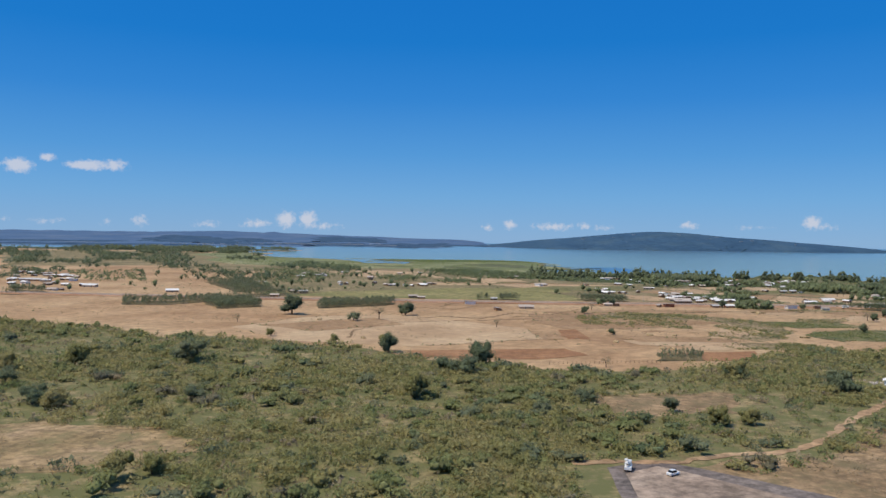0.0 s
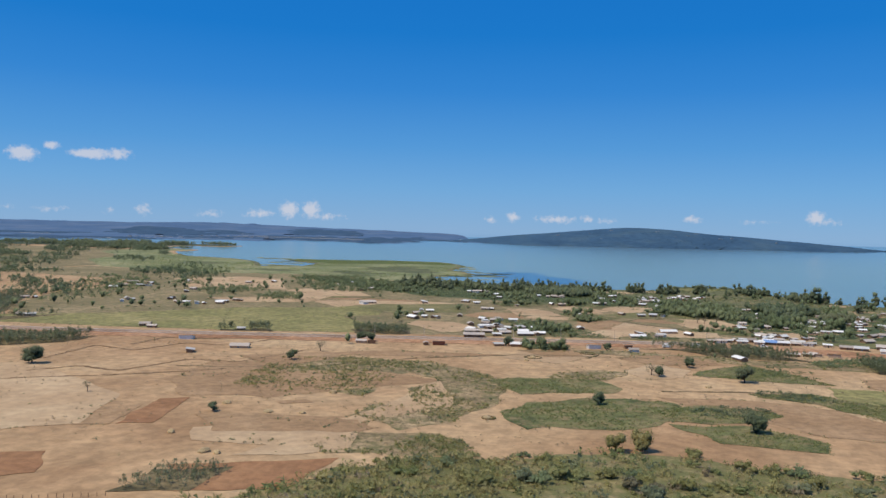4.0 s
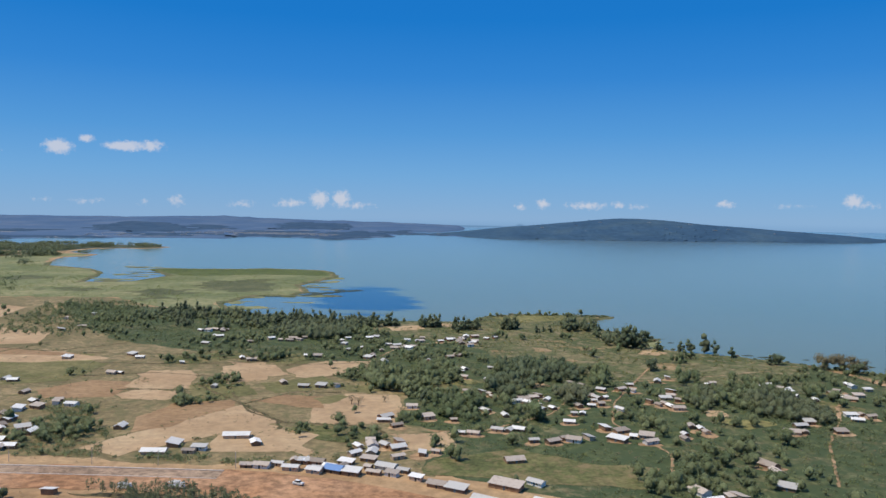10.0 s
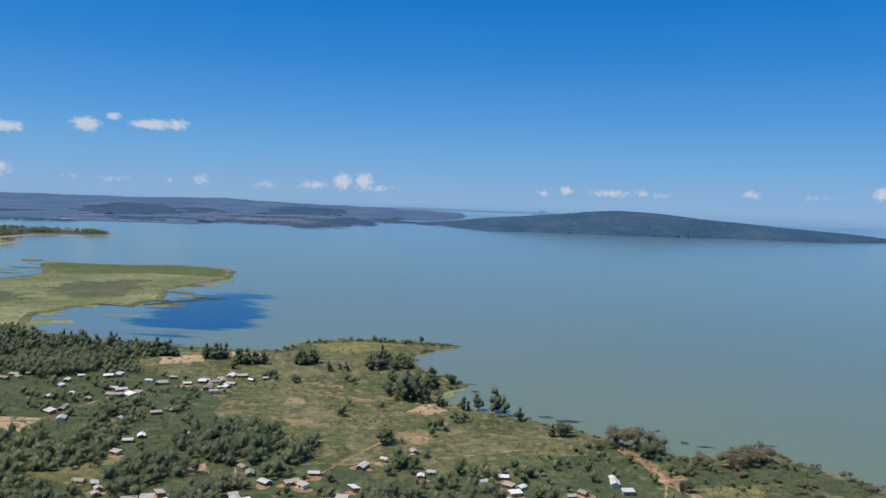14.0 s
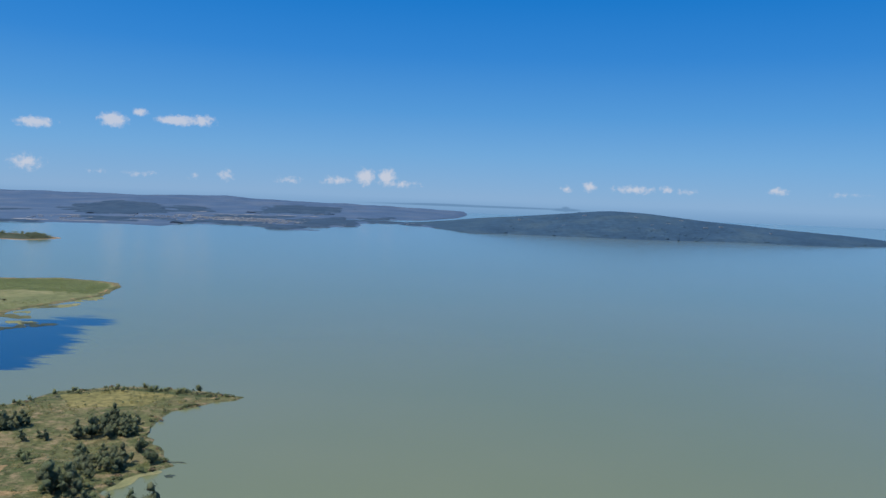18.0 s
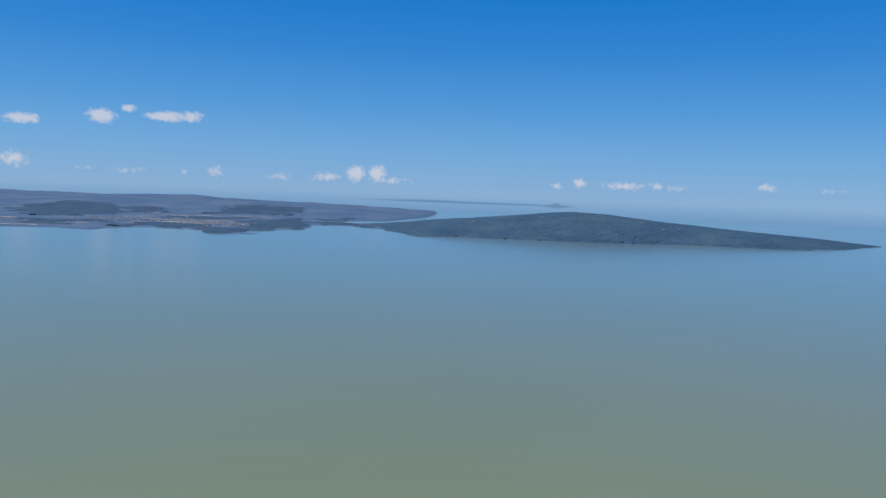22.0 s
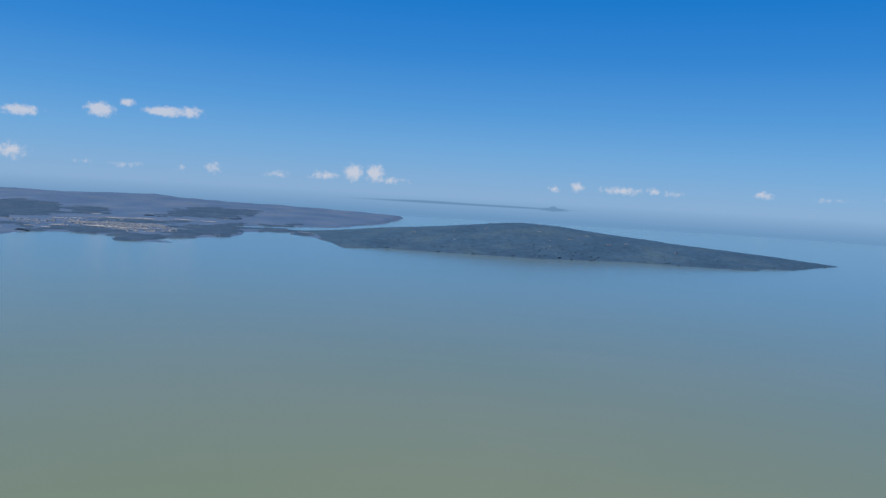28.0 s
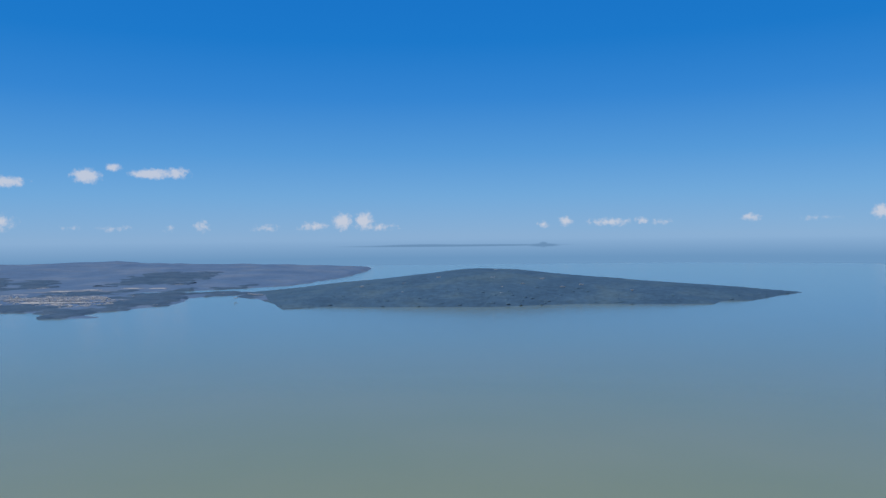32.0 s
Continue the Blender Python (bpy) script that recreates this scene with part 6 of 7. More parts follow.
def vehicle(name, x, y, rot, length, width, height, paint, label, category, cargo=None, z=LAND + 0.15):
    root = thing(name, x, y, z, rot, label=label, category=category)
    r = height * 0.17
    bm = bmesh.new()
    box(bm, 0, 0, r + height * 0.24, length, width, height * 0.42, 0, 0.06)
    part("body", bm, paint, root)
    bm = bmesh.new()
    if cargo is None:
        vs = box(bm, -length * 0.05, 0, r + height * 0.62, length * 0.56, width * 0.9, height * 0.4)
        for v in vs:
            if v.co.z > r + height * 0.62:
                v.co.x = -length * 0.05 + (v.co.x + length * 0.05) * 0.74
                v.co.y *= 0.86
        part("cabin", bm, M_GLASS, root, "dark glazed cabin")
        bm = bmesh.new()
        box(bm, -length * 0.05, 0, r + height * 0.83, length * 0.42, width * 0.78, 0.05, 0, 0.015)
        part("roof", bm, paint, root)
    else:
        box(bm, length * 0.36, 0, r + height * 0.62, length * 0.24, width * 0.92, height * 0.5, 0, 0.05)
        part("cab", bm, paint, root)
        bm = bmesh.new()
        g = np.random.default_rng(9)
        for i in range(10):
            box(bm, -length * 0.14 + g.uniform(-0.26, 0.26) * length, g.uniform(-0.3, 0.3) * width, r + height * (0.62 + 0.05 * i), length * 0.3, width * 0.4, height * 0.16, g.uniform(-20, 20), 0.04)
        part("load", bm, cargo, root, "heaped white sacks")
    for sx in (-0.3, 0.3):
        for sy in (-0.5, 0.5):
            bm = bmesh.new()
            bmesh.ops.create_cone(bm, cap_ends=True, segments=12, radius1=r, radius2=r, depth=width * 0.16, matrix=pose(sx * length, sy * width * 0.92, r, 90, 0, 0))
            w = part("wheel", bm, M_TYRE, root)
            bm = bmesh.new()
            bmesh.ops.create_cone(bm, cap_ends=True, segments=10, radius1=r * 0.55, radius2=r * 0.5, depth=width * 0.18, matrix=pose(sx * length, sy * width * 0.925, r, 90, 0, 0))
            part("rim", bm, M_KERB, w)
    for sy in (-0.34, 0.34):
        bm = bmesh.new()
        box(bm, length * 0.5, sy * width, r + height * 0.3, 0.05, width * 0.16, height * 0.1)
        part("headlight", bm, M_GLASS, root)
    return root


def vehicles():
    vehicle("car", 34.0, 114.0, 35, 2.1, 0.9, 0.82, M_CAR, "white car parked on the worn apron", "car")
    vehicle("truck", 27.9, 116.2, 75, 2.3, 1.05, 1.3, M_CAR, "small truck heaped with white sacks beside the apron", "truck", M_WHITE)
    vehicle("minibus", 256.5, 419.5, -18, 3.0, 1.15, 1.25, M_CAR, "white minibus on the red earth road", "minibus")
    vehicle("truck", 226, 414.5, 0, 4.2, 1.3, 1.5, M_CAR, "white truck with a pale load beside the plantation", "truck", M_WHITE)
    vehicle("car", 300, 401, -30, 2.2, 0.95, 0.85, M_CAR, "white car on the red road by the shops", "car")
    vehicle("truck", 213, 413, 6, 3.4, 1.3, 1.3, M_CAR, "parked pale truck with sacks by the plantation", "truck", M_WHITE)


vehicles()


def stacks():
    g = np.random.default_rng(31)
    rows = [(75, 284), (62, 292), (84, 283), (88, 308), (131, 283), (116, 288), (-28, 262), (8, 262), (-52, 318), (58, 262), (70, 248), (73, 247), (153, 379), (203, 330), (178, 345), (150, 372)]
    for x, y in rows:
        r, h = g.uniform(0.7, 1.3), g.uniform(0.5, 0.9)
        bm = bmesh.new()
        bmesh.ops.create_uvsphere(bm, u_segments=14, v_segments=8, radius=1)
        for v in bm.verts:
            q = v.co * (1 + 0.25 * noise.noise(v.co * 2 + Vector((x, y, 0))))
            v.co = (q.x * r * 1.3, q.y * r, max(q.z, -0.05) * h)
        me = bpy.data.meshes.new("haystack")
        bm.to_mesh(me)
        bm.free()
        me.materials.append(M_STRAW)
        ob = new("haystack", me)
        ob.matrix_basis = pose(x, y, LAND + 0.08, 0, 0, g.uniform(0, 180))
        tagged(ob, "low heap of straw on a threshed field", "haystack", "haystacks on the fields")
    for x, y, r in ((153, 379, 3.2), (131.5, 283, 1.6), (176, 392, 3.0)):
        bm = bmesh.new()
        for i in range(40):
            a = i * 2 * math.pi / 40
            box(bm, r * math.cos(a), r * 0.9 * math.sin(a), 0.1, 0.5, 0.45, 0.35 + 0.12 * math.sin(i * 3.3), math.degrees(a), 0.05)
        me = bpy.data.meshes.new("threshing_ring")
        bm.to_mesh(me)
        bm.free()
        me.materials.append(M_SCRUB)
        ob = new("threshing_ring", me)
        ob.matrix_basis = pose(x, y, LAND + 0.08)
        tagged(ob, "low round earth ring of a threshing floor", "threshing floor", "threshing rings on the fields")


stacks()

# ---------------------------------------------------------------- plants
SHORE_EDGE = ragged(SHORE + [(3300, -1800), (-3300, -1800)], 5, 1.6, 0.12, 1.0)


def shore_belt():
    """Grass that follows the bank down to the water."""
    p = np.array([q for q in SHORE_EDGE])
    n = len(p)
    d = np.roll(p, -1, 0) - np.roll(p, 1, 0)
    area = np.sum(p[:, 0] * np.roll(p[:, 1], -1) - np.roll(p[:, 0], -1) * p[:, 1])
    out = np.stack([d[:, 1], -d[:, 0]], 1) / np.linalg.norm(d, axis=1)[:, None] * (1 if area > 0 else -1)
    w = np.array([noise.noise(Vector((x * 0.08, y * 0.08, 3.0))) for x, y in p])
    keep = (p[:, 0] > -300) & (p[:, 0] < 640) & (p[:, 1] > 420)
    a = np.c_[p - out * (5 + 3 * w)[:, None], np.full(n, LAND + 0.075)]
    b = np.c_[p + out * 0.05, np.full(n, LAND + 0.06)]
    c = np.c_[p + out * (1.7 + 1.1 * w)[:, None], np.full(n, 0.06)]
    i = np.flatnonzero(keep & np.roll(keep, -1))
    j = (i + 1) % n
    f = np.concatenate([np.stack([i, i + n, j], 1), np.stack([j, i + n, j + n], 1), np.stack([i + n, i + 2 * n, j + n], 1), np.stack([j + n, i + 2 * n, j + 2 * n], 1)])
    if area < 0:
        f = f[:, ::-1]
    tagged(new("shore_grass", mesh_from("shore_grass", np.concatenate([a, b, c]), f, [M_SLOPE])), label="belt of green grass along the lake bank", category="grass", kind="structure")


shore_belt()

PLANTATIONS = [[(-126, 396), (-103, 406), (-88, 372), (-106, 359)], [(-175, 558), (-146, 577), (-107, 480), (-126, 463)], [(18, 432), (33, 433), (31, 437), (17, 437)],
               [(30, 434), (42, 433), (38, 441), (29, 443)], [(79, 434), (104, 434), (101, 447), (76, 449)], [(-259, 458), (-236, 453), (-221, 425), (-243, 420)],
               [(-165, 393), (-142, 397), (-116, 450), (-72, 480), (-109, 414), (-135, 375), (-156, 371)]] + [[(-62, 368), (-29, 388), (-26, 406), (-63, 394)],
               [(200, 409), (216, 406), (224, 393), (241, 387), (262, 384), (250, 404), (232, 410), (215, 410)], [(279, 387), (293, 376), (286, 358), (273, 361)],
               [(286, 358), (312, 356), (300, 325), (290, 316), (272, 318)], [(61, 222), (75, 224), (79, 237), (65, 236)]]
WOODS = [([(-154, 829), (-193, 945), (-189, 1030), (-89, 856), (-106, 805)], 170), ([(-1, 597), (0, 631), (22, 602), (28, 580), (10, 576)], 60), ([(-4, 703), (-19, 826), (39, 815), (76, 726), (46, 681)], 300), ([(-57, 627), (-30, 661), (-15, 634), (-37, 599)], 70),
         ([(-153, 698), (-141, 734), (-97, 644), (-122, 636)], 110), ([(-176, 861), (-88, 850), (-96, 795), (-152, 818)], 90), ([(-104, 705), (-83, 712), (-72, 688), (-91, 676)], 30),
         ([(-70, 673), (-28, 688), (-8, 637), (-49, 624)], 90)] + [([(-9, 604), (18, 612), (23, 584), (1, 578)], 40), ([(-26, 794), (23, 800), (77, 724), (72, 640), (24, 650)], 330),
         ([(-346, 683), (-279, 706), (-212, 545), (-244, 537)], 190), ([(-190, 762), (-153, 775), (-92, 658), (-95, 541), (-132, 532)], 260),
         ([(395, 530), (424, 552), (426, 520), (403, 507)], 60), ([(149, 407), (167, 408), (168, 399), (153, 398)], 30), ([(150, 470), (178, 476), (182, 450), (166, 442), (156, 452)], 50)]


VILLAGE_GROVES = [[(247, 562), (258, 576), (276, 560), (277, 596), (290, 580), (299, 548), (290, 540), (278, 538), (277, 522), (260, 534)], [(310, 578), (317, 600), (344, 590), (352, 572), (343, 552), (328, 556), (315, 560)],
                  [(286, 505), (295, 520), (306, 512), (307, 493), (302, 486), (293, 488)], [(303, 526), (311, 536), (321, 530), (318, 518), (311, 521)], [(316, 504), (323, 508), (328, 490), (322, 485)],
                  [(305, 548), (315, 562), (328, 544), (322, 534), (311, 536)]] + [[(332, 531), (350, 549), (351, 519), (338, 510)], [(403, 521), (418, 538), (426, 532), (431, 509), (427, 492), (414, 493), (407, 500)],
                  [(353, 568), (360, 580), (361, 544), (351, 543)], [(384, 526), (394, 536), (395, 518), (385, 510)], [(390, 566), (400, 568), (399, 555), (389, 553)], [(180, 668), (211, 648), (230, 668), (228, 708), (190, 704)]]
TALL_ROWS = [[(233, 708), (255, 712), (254, 717), (233, 713)], [(264, 709), (279, 712), (278, 718), (264, 715)], [(286, 701), (304, 700), (304, 706), (286, 707)], [(319, 704), (329, 710), (328, 717), (318, 711)]]


def plants():
    g = np.random.default_rng(77)
    # plantations of young eucalyptus, stem beside stem
    for k, poly in enumerate(PLANTATIONS):
        q = np.asarray(poly, float)
        area = 0.5 * abs(np.sum(q[:, 0] * np.roll(q[:, 1], -1) - np.roll(q[:, 0], -1) * q[:, 1]))
        low = k == len(PLANTATIONS) - 1
        at = clear_of_houses(strew(poly, int(min(640, area / 1.5))), 2.2)
        # dark weedy floor, the shade among the stems put into its colour
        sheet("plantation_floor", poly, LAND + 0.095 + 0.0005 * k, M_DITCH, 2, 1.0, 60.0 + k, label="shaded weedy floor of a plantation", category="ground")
        growth("plantation", EUC, at, [M_BARK, M_EUC], (0.45, 0.7) if low else (0.75, 1.15), label="low green hedge-like plantation" if low else "dense plantation of slim grey-green eucalyptus", category="plantation")
    # woods and groves
    for i, (poly, n) in enumerate(WOODS):
        growth("grove", FAR_TREE if i < 12 else VILLAGE_TOPS, clear_of_houses(strew(poly, n)), [M_BARK, M_LEAF], (0.65, 1.2), label="grove of dark green trees among fields", category="grove")
    for poly, n, s in (([(-900, 1200), (-672, 1159), (-451, 779), (-300, 830), (-230, 980), (-300, 1250), (-415, 1440), (-700, 1500)], 1000, (1.5, 2.7)),
                       ([(-800, 1560), (-450, 1560), (-450, 1690), (-410, 1726), (-366, 1726), (-346, 1766), (-344, 1786), (-388, 1820), (-520, 1856), (-744, 1796)], 1100, (1.7, 3.1)), ([(-460, 1560), (-380, 1490), (-344, 1476), (-340, 1430), (-420, 1380), (-520, 1440)], 330, (1.6, 2.8))) + (([(-1800, 1400), (-900, 1350), (-760, 1600), (-1000, 1700), (-1800, 1540)], 450, (1.6, 3.0)),
                       ([(-1000, 600), (-480, 620), (-420, 760), (-700, 1000), (-1100, 900)], 360, (1.2, 2.2)), ([(-420, 640), (-130, 560), (-60, 720), (-120, 860), (-300, 900), (-460, 780)], 420, (1.1, 2.1)), ([(-420, 480), (-270, 470), (-200, 560), (-330, 640), (-430, 600)], 160, (0.8, 1.4))):
        growth("far_grove", FAR_TREE, strew(poly, n, 0.016, (), 0.05, 0.2 if poly[0][1] < 1300 else 0.02), [M_BARK, M_LEAF_DARK], s, label="distant dark trees on the lake plain", category="woods")
    for poly, n in (([(156, 473), (167, 479), (185, 464), (194, 438), (170, 437)], 190), ([(149, 408), (168, 409), (173, 401), (156, 398)], 130), ([(140, 506), (165, 496), (171, 475), (156, 475)], 120),
                    ([(258, 381), (277, 391), (297, 389), (304, 382), (259, 372)], 190), ([(225, 437), (248, 440), (270, 446), (262, 440), (240, 434)], 40), ([(205, 440), (225, 441), (224, 436), (206, 436)], 40)):
        growth("thicket", BUSH, clear_of_houses(strew(poly, n), 2.0), [M_BARK, M_LEAF], (0.6, 1.5), label="green garden thicket beside the houses", category="thicket")
    # belt of tall trees along the lake
    belt = np.concatenate([strew([(90, 770), (147, 752), (234, 728), (286, 728), (280, 708), (220, 700), (120, 690), (70, 720)], 300, 0.03), strew([(356, 735), (374, 728), (372, 702), (356, 702)], 34), strew([(372, 690), (400, 680), (390, 655), (374, 652)], 46)])
    growth("lake_trees", GROVE + TALL_TOPS[:3], clear_of_houses(belt), [M_BARK, M_LEAF_DARK], (0.7, 1.5), label="belt of dark trees along the lake", category="trees")
    for i, poly in enumerate(VILLAGE_GROVES):
        q = np.asarray(poly, float)
        area = 0.5 * abs(np.sum(q[:, 0] * np.roll(q[:, 1], -1) - np.roll(q[:, 0], -1) * q[:, 1]))
        at = clear_of_houses(strew(poly, int(area / 6.5)), 2.8, 7.0)
        growth("grove", GROVE + VILLAGE_TOPS[:4], at, [M_BARK, M_EUC if i in (6, 7) else M_LEAF_DARK if i % 2 else M_LEAF], (0.55, 1.5), label="close grove of trees between the homesteads", category="grove")
    for poly in TALL_ROWS:
        growth("tall_row", TALL_TOPS, strew(poly, 17), [M_BARK, M_LEAF_DARK], (0.75, 1.35), label="row of tall dark trees above the lake", category="trees")
    growth("headland_trees", GROVE, strew([(300, 742), (311, 770), (337, 786), (372, 787), (372, 781), (340, 778), (318, 766), (306, 740)], 34, 0, (), 0.0), [M_BARK, M_LEAF], (0.4, 0.95), label="small trees along the tip of the headland", category="trees")
    growth("headland_brush", SHRUB, strew([(364, 787), (396, 785), (396, 782), (366, 780)], 70, 0, (), 0.0), [M_BARK, M_LEAF_DARK], (0.8, 2.0), label="dark brush on the spit of the headland", category="brush")
    # trees among the homesteads: the nearest are trees of their own
    avoid = [p for _, p in GREEN_FIELDS[5:] + TAN_FIELDS]
    heart = strew([p for p in GREENLAND if p[0] < 600], 720, 0.02, avoid + [HEADLAND])
    heart = np.repeat(heart, rng.integers(1, 6, len(heart)), 0)
    at = clear_of_houses(heart + rng.normal(0, 3.4, heart.shape), 2.8, 8.0)
    at = np.concatenate([at, clear_of_houses(HOUSE_XY[rng.integers(0, len(HOUSE_XY), 220)] + rng.normal(0, 5.5, (220, 2)), 2.4, 8.0)])
    at = at[inside(GREENLAND, at) | (rng.random(len(at)) < 0.4)]
    near = np.hypot(at[:, 0] - 385, at[:, 1] - 480) < 118
    own = at[near][:300]
    masters = [tree_master("tree", a, M_LEAF, "round leafy green tree among the homesteads", "tree") for a in VILLAGE] + [tree_master("tree", TALL[1], M_LEAF_DARK, "slender dark tree among the homesteads", "tree")]
    pick = g.integers(0, len(masters), len(own))
    for (x, y), k in zip(own, pick):
        plant(masters[k], x, y, g.uniform(0.5, 1.5) * (0.7 if k == len(masters) - 1 else 1), g.uniform(0, 6.28), "trees among the homesteads")
    growth("village_trees", GROVE[:4] + VILLAGE_TOPS[:5], np.concatenate([at[near][300:], at[~near]]), [M_BARK, M_LEAF], (0.35, 1.15), label="scattered green trees between homesteads", category="trees")
    # clumps on the headland
    for i, (x, y, n) in enumerate(CLUMPS):
        p = np.array([x, y]) + rng.normal(0, 1.1 * math.sqrt(n), (n, 2)) * (1.3, 1.0)
        p = p[inside(SHORE_EDGE, p) & (edge_distance(SHORE, p, closed=False) > 2.0)]
        growth("tree_clump", TALL_TOPS if y > 690 or x > 405 else GROVE, p, [M_BARK, M_LEAF_DARK if y > 690 else M_LEAF], (0.7, 1.25), label="clump of trees on the grazed headland", category="trees")
    p = strew(HEADLAND, 2400, 0.04)
    growth("slope_bushes", BUSH, p[:1100], [M_BARK, M_LEAF], (0.3, 1.0), label="low bushes on the grazed slope", category="bushes")
    growth("slope_bushes", SHRUB, p[1100:], [M_BARK, M_BUSH], (0.4, 1.3), label="low brush on the grazed slope", category="bushes")
    # lone trees
    dark = [tree_master("tree", a, M_LEAF_DARK, "dense dark round-crowned tree standing alone in dry fields") for a in BROAD]
    grey = [tree_master("tree", a, M_EUC, "big spreading greyish-green acacia at the bush edge") for a in ACACIA]
    shade = [tree_master("tree", a, M_LEAF_DARK, "broad dark umbrella-shaped acacia at the bush edge") for a in ACACIA]
    pale = [tree_master("tree", a, M_TWIG, "half-bare tree with thin greyish twigs") for a in BARE]
    shore = [tree_master("tree", a, M_TWIG, "wide olive-brown umbrella acacia on the lake bank") for a in ACACIA]
    tall = [tree_master("tree", a, M_LEAF_DARK, "tall dark tree on the lake bank") for a in TALL]
    olive = [tree_master("tree", a, M_BUSH, "spreading olive-green acacia in the bush") for a in BROAD]
    for kind, rows in ((dark, ((-68, 341, 1.9), (-17, 233, 1.15), (-18, 343, 1.25), (218, 340, 1.05), (196, 275, 1.0), (46, 157, 0.6), (61, 283, 0.5), (65, 362, 0.7), (208, 366, 0.75), (163, 302, 0.7), (90, 178, 0.9), (93, 176, 0.75), (10, 211, 1.25), (192, 347, 0.7), (186, 404, 0.6), (88, 411, 0.8), (84, 414, 0.7), (146, 408, 0.8), (451, 607, 1.15), (384, 585, 1.2), (392, 694, 1.0), (402, 682, 1.0), (485, 555, 0.8), (479, 586, 1.1))),
                       (pale, ((-28, 324, 1.4), (-83, 307, 0.8), (72, 382, 1.0), (44, 211, 0.7), (190, 349, 0.9), (256, 507, 0.8), (259, 505, 0.9), (20, 302, 0.7), (268, 512, 0.7)))) + (
                       (shade, ((5, 197, 1.35), (0, 199, 1.1), (-83, 155, 1.1), (74, 197, 0.9))),
                       (grey, ((-69, 210, 1.75), (-38, 318, 1.0), (-52, 160, 0.9), (30, 165, 0.8), (-100, 175, 1.0))),
                       (tall, ((424, 638, 1.55), (411, 636, 1.0), (417, 640, 1.1), (434, 625, 1.0), (428, 633, 1.2), (400, 640, 0.85), (363, 707, 1.6), (385, 646, 1.9), (389, 649, 1.7), (392, 645, 1.5), (383, 650, 1.4), (446, 606, 0.8)))) + (
                       (shore, ((470, 599, 1.8), (476, 597, 2.0), (482, 593, 1.6), (506, 581, 1.5), (512, 586, 1.6), (519, 589, 1.5), (497, 583, 1.1))),
                       (olive, ((-6, 167, 1.2), (-76, 150, 0.9), (-46, 108, 0.8), (-42, 111, 0.6), (74, 197, 1.0), (164, 257, 1.0), (158, 256, 0.8), (-96, 200, 1.3), (-108, 188, 1.2), (52, 146, 0.8), (58, 147, 0.7), (-60, 265, 0.6), (-20, 250, 0.6), (-36, 250, 0.6)))):
        for x, y, s in rows:
            plant(kind[g.integers(0, len(kind))], x, y, s * 1.12, g.uniform(0, 6.28))
    for m in masters + dark + shore + shade + pale + grey + tall + olive:
        for o in (*m.children, m):
            bpy.data.objects.remove(o)
    # bushland
    seen = [p for p in BUSHLAND if -420 < p[0] < 420]
    view = [(-190, 300)] + [p for p in seen if p[1] > 190] + [(300, 215), (260, 150), (120, 70), (-130, 70), (-230, 200)]
    clear = [[(-85, 138), (-49, 136), (-40, 124), (-53, 114), (-85, 110)], [(32, 170), (64, 174), (58, 157), (34, 151)], [(20, 120), (34, 124), (52, 112), (52, 88), (20, 88)], [(44, 110), (60, 122), (80, 140), (140, 150), (140, 100), (80, 90)], [(104, 196), (124, 196), (124, 182), (104, 182)]]
    track = np.array([(37, 121), (48, 126), (58, 128), (69, 138), (81, 153), (96, 168), (111, 186)], float)

    def off_track(p, r=2.2):
        return p[edge_distance(track, p, closed=False) > r]

    for n, gap, mat, sizes, label in ((3900, 0.028, M_BUSH, (0.7, 2.1), "dense olive-green bushes"), (1000, 0.05, M_LEAF_BUSH, (0.6, 1.9), "darker green bushes"), (420, 0, M_EUC, (0.8, 2.0), "greyish-green spreading bushes")):
        p = off_track(strew(view, n, gap, clear, 0.1))
        close = (p[:, 1] < 178) & (abs(p[:, 0]) < 125)
        growth("bushes", BUSH_NEAR, p[close], [M_BARK, mat], sizes, label=label, category="bushes")
        growth("bushes", BUSH, p[~close], [M_BARK, mat], sizes, label=label, category="bushes")
    for n, mat, sizes, label in ((260, M_LEAF_BUSH, (0.8, 2.2), "green rounded thorn bushes"), (300, M_BUSH, (0.8, 2.0), "olive rounded thorn bushes"), (90, M_EUC, (0.9, 2.2), "greyish rounded thorn bushes"), (60, M_TWIG, (0.9, 1.9), "half-bare grey-brown thorn bushes"), (60, M_LEAF, (0.9, 2.3), "deep green rounded bushes")):
        growth("thorn_bushes", MOUND, off_track(strew(view, n, 0.02, clear), 3.5), [M_BARK, mat], sizes, label=label, category="bushes")
    growth("dry_brush", THIN, off_track(strew(RUSTY, 700, 0.04), 1.8), [M_BARK, M_DRY], (0.4, 1.2), label="brown dry brush beside the apron", category="brush")
    growth("dry_brush", BUSH, off_track(strew(view, 420, 0, clear)), [M_BARK, M_DRY], (0.8, 1.9), label="greyish dry brush between bushes", category="brush")
    growth("dry_brush", THIN, off_track(strew(view, 3800, 0, clear)), [M_BARK, M_DRY], (0.4, 1.3), label="low dry brush between bushes", category="brush")
    growth("low_shrubs", SHRUB, off_track(strew(view, 3400, 0.03, clear, 0.3)), [M_BARK, M_LEAF_BUSH], (0.7, 1.9), label="low green shrubs filling the bush", category="shrubs")
    growth("low_shrubs", SHRUB, off_track(strew(view, 5600, 0.02, clear, 0.3)), [M_BARK, M_BUSH], (0.7, 2.0), label="low olive shrubs filling the bush", category="shrubs")
    growth("dry_tufts", TUFT, off_track(strew([p for p in view if p[1] < 260], 5000, 0, clear[2:])), [M_BARK, M_DRY], (0.5, 1.2), label="dry grass tufts", category="grass")
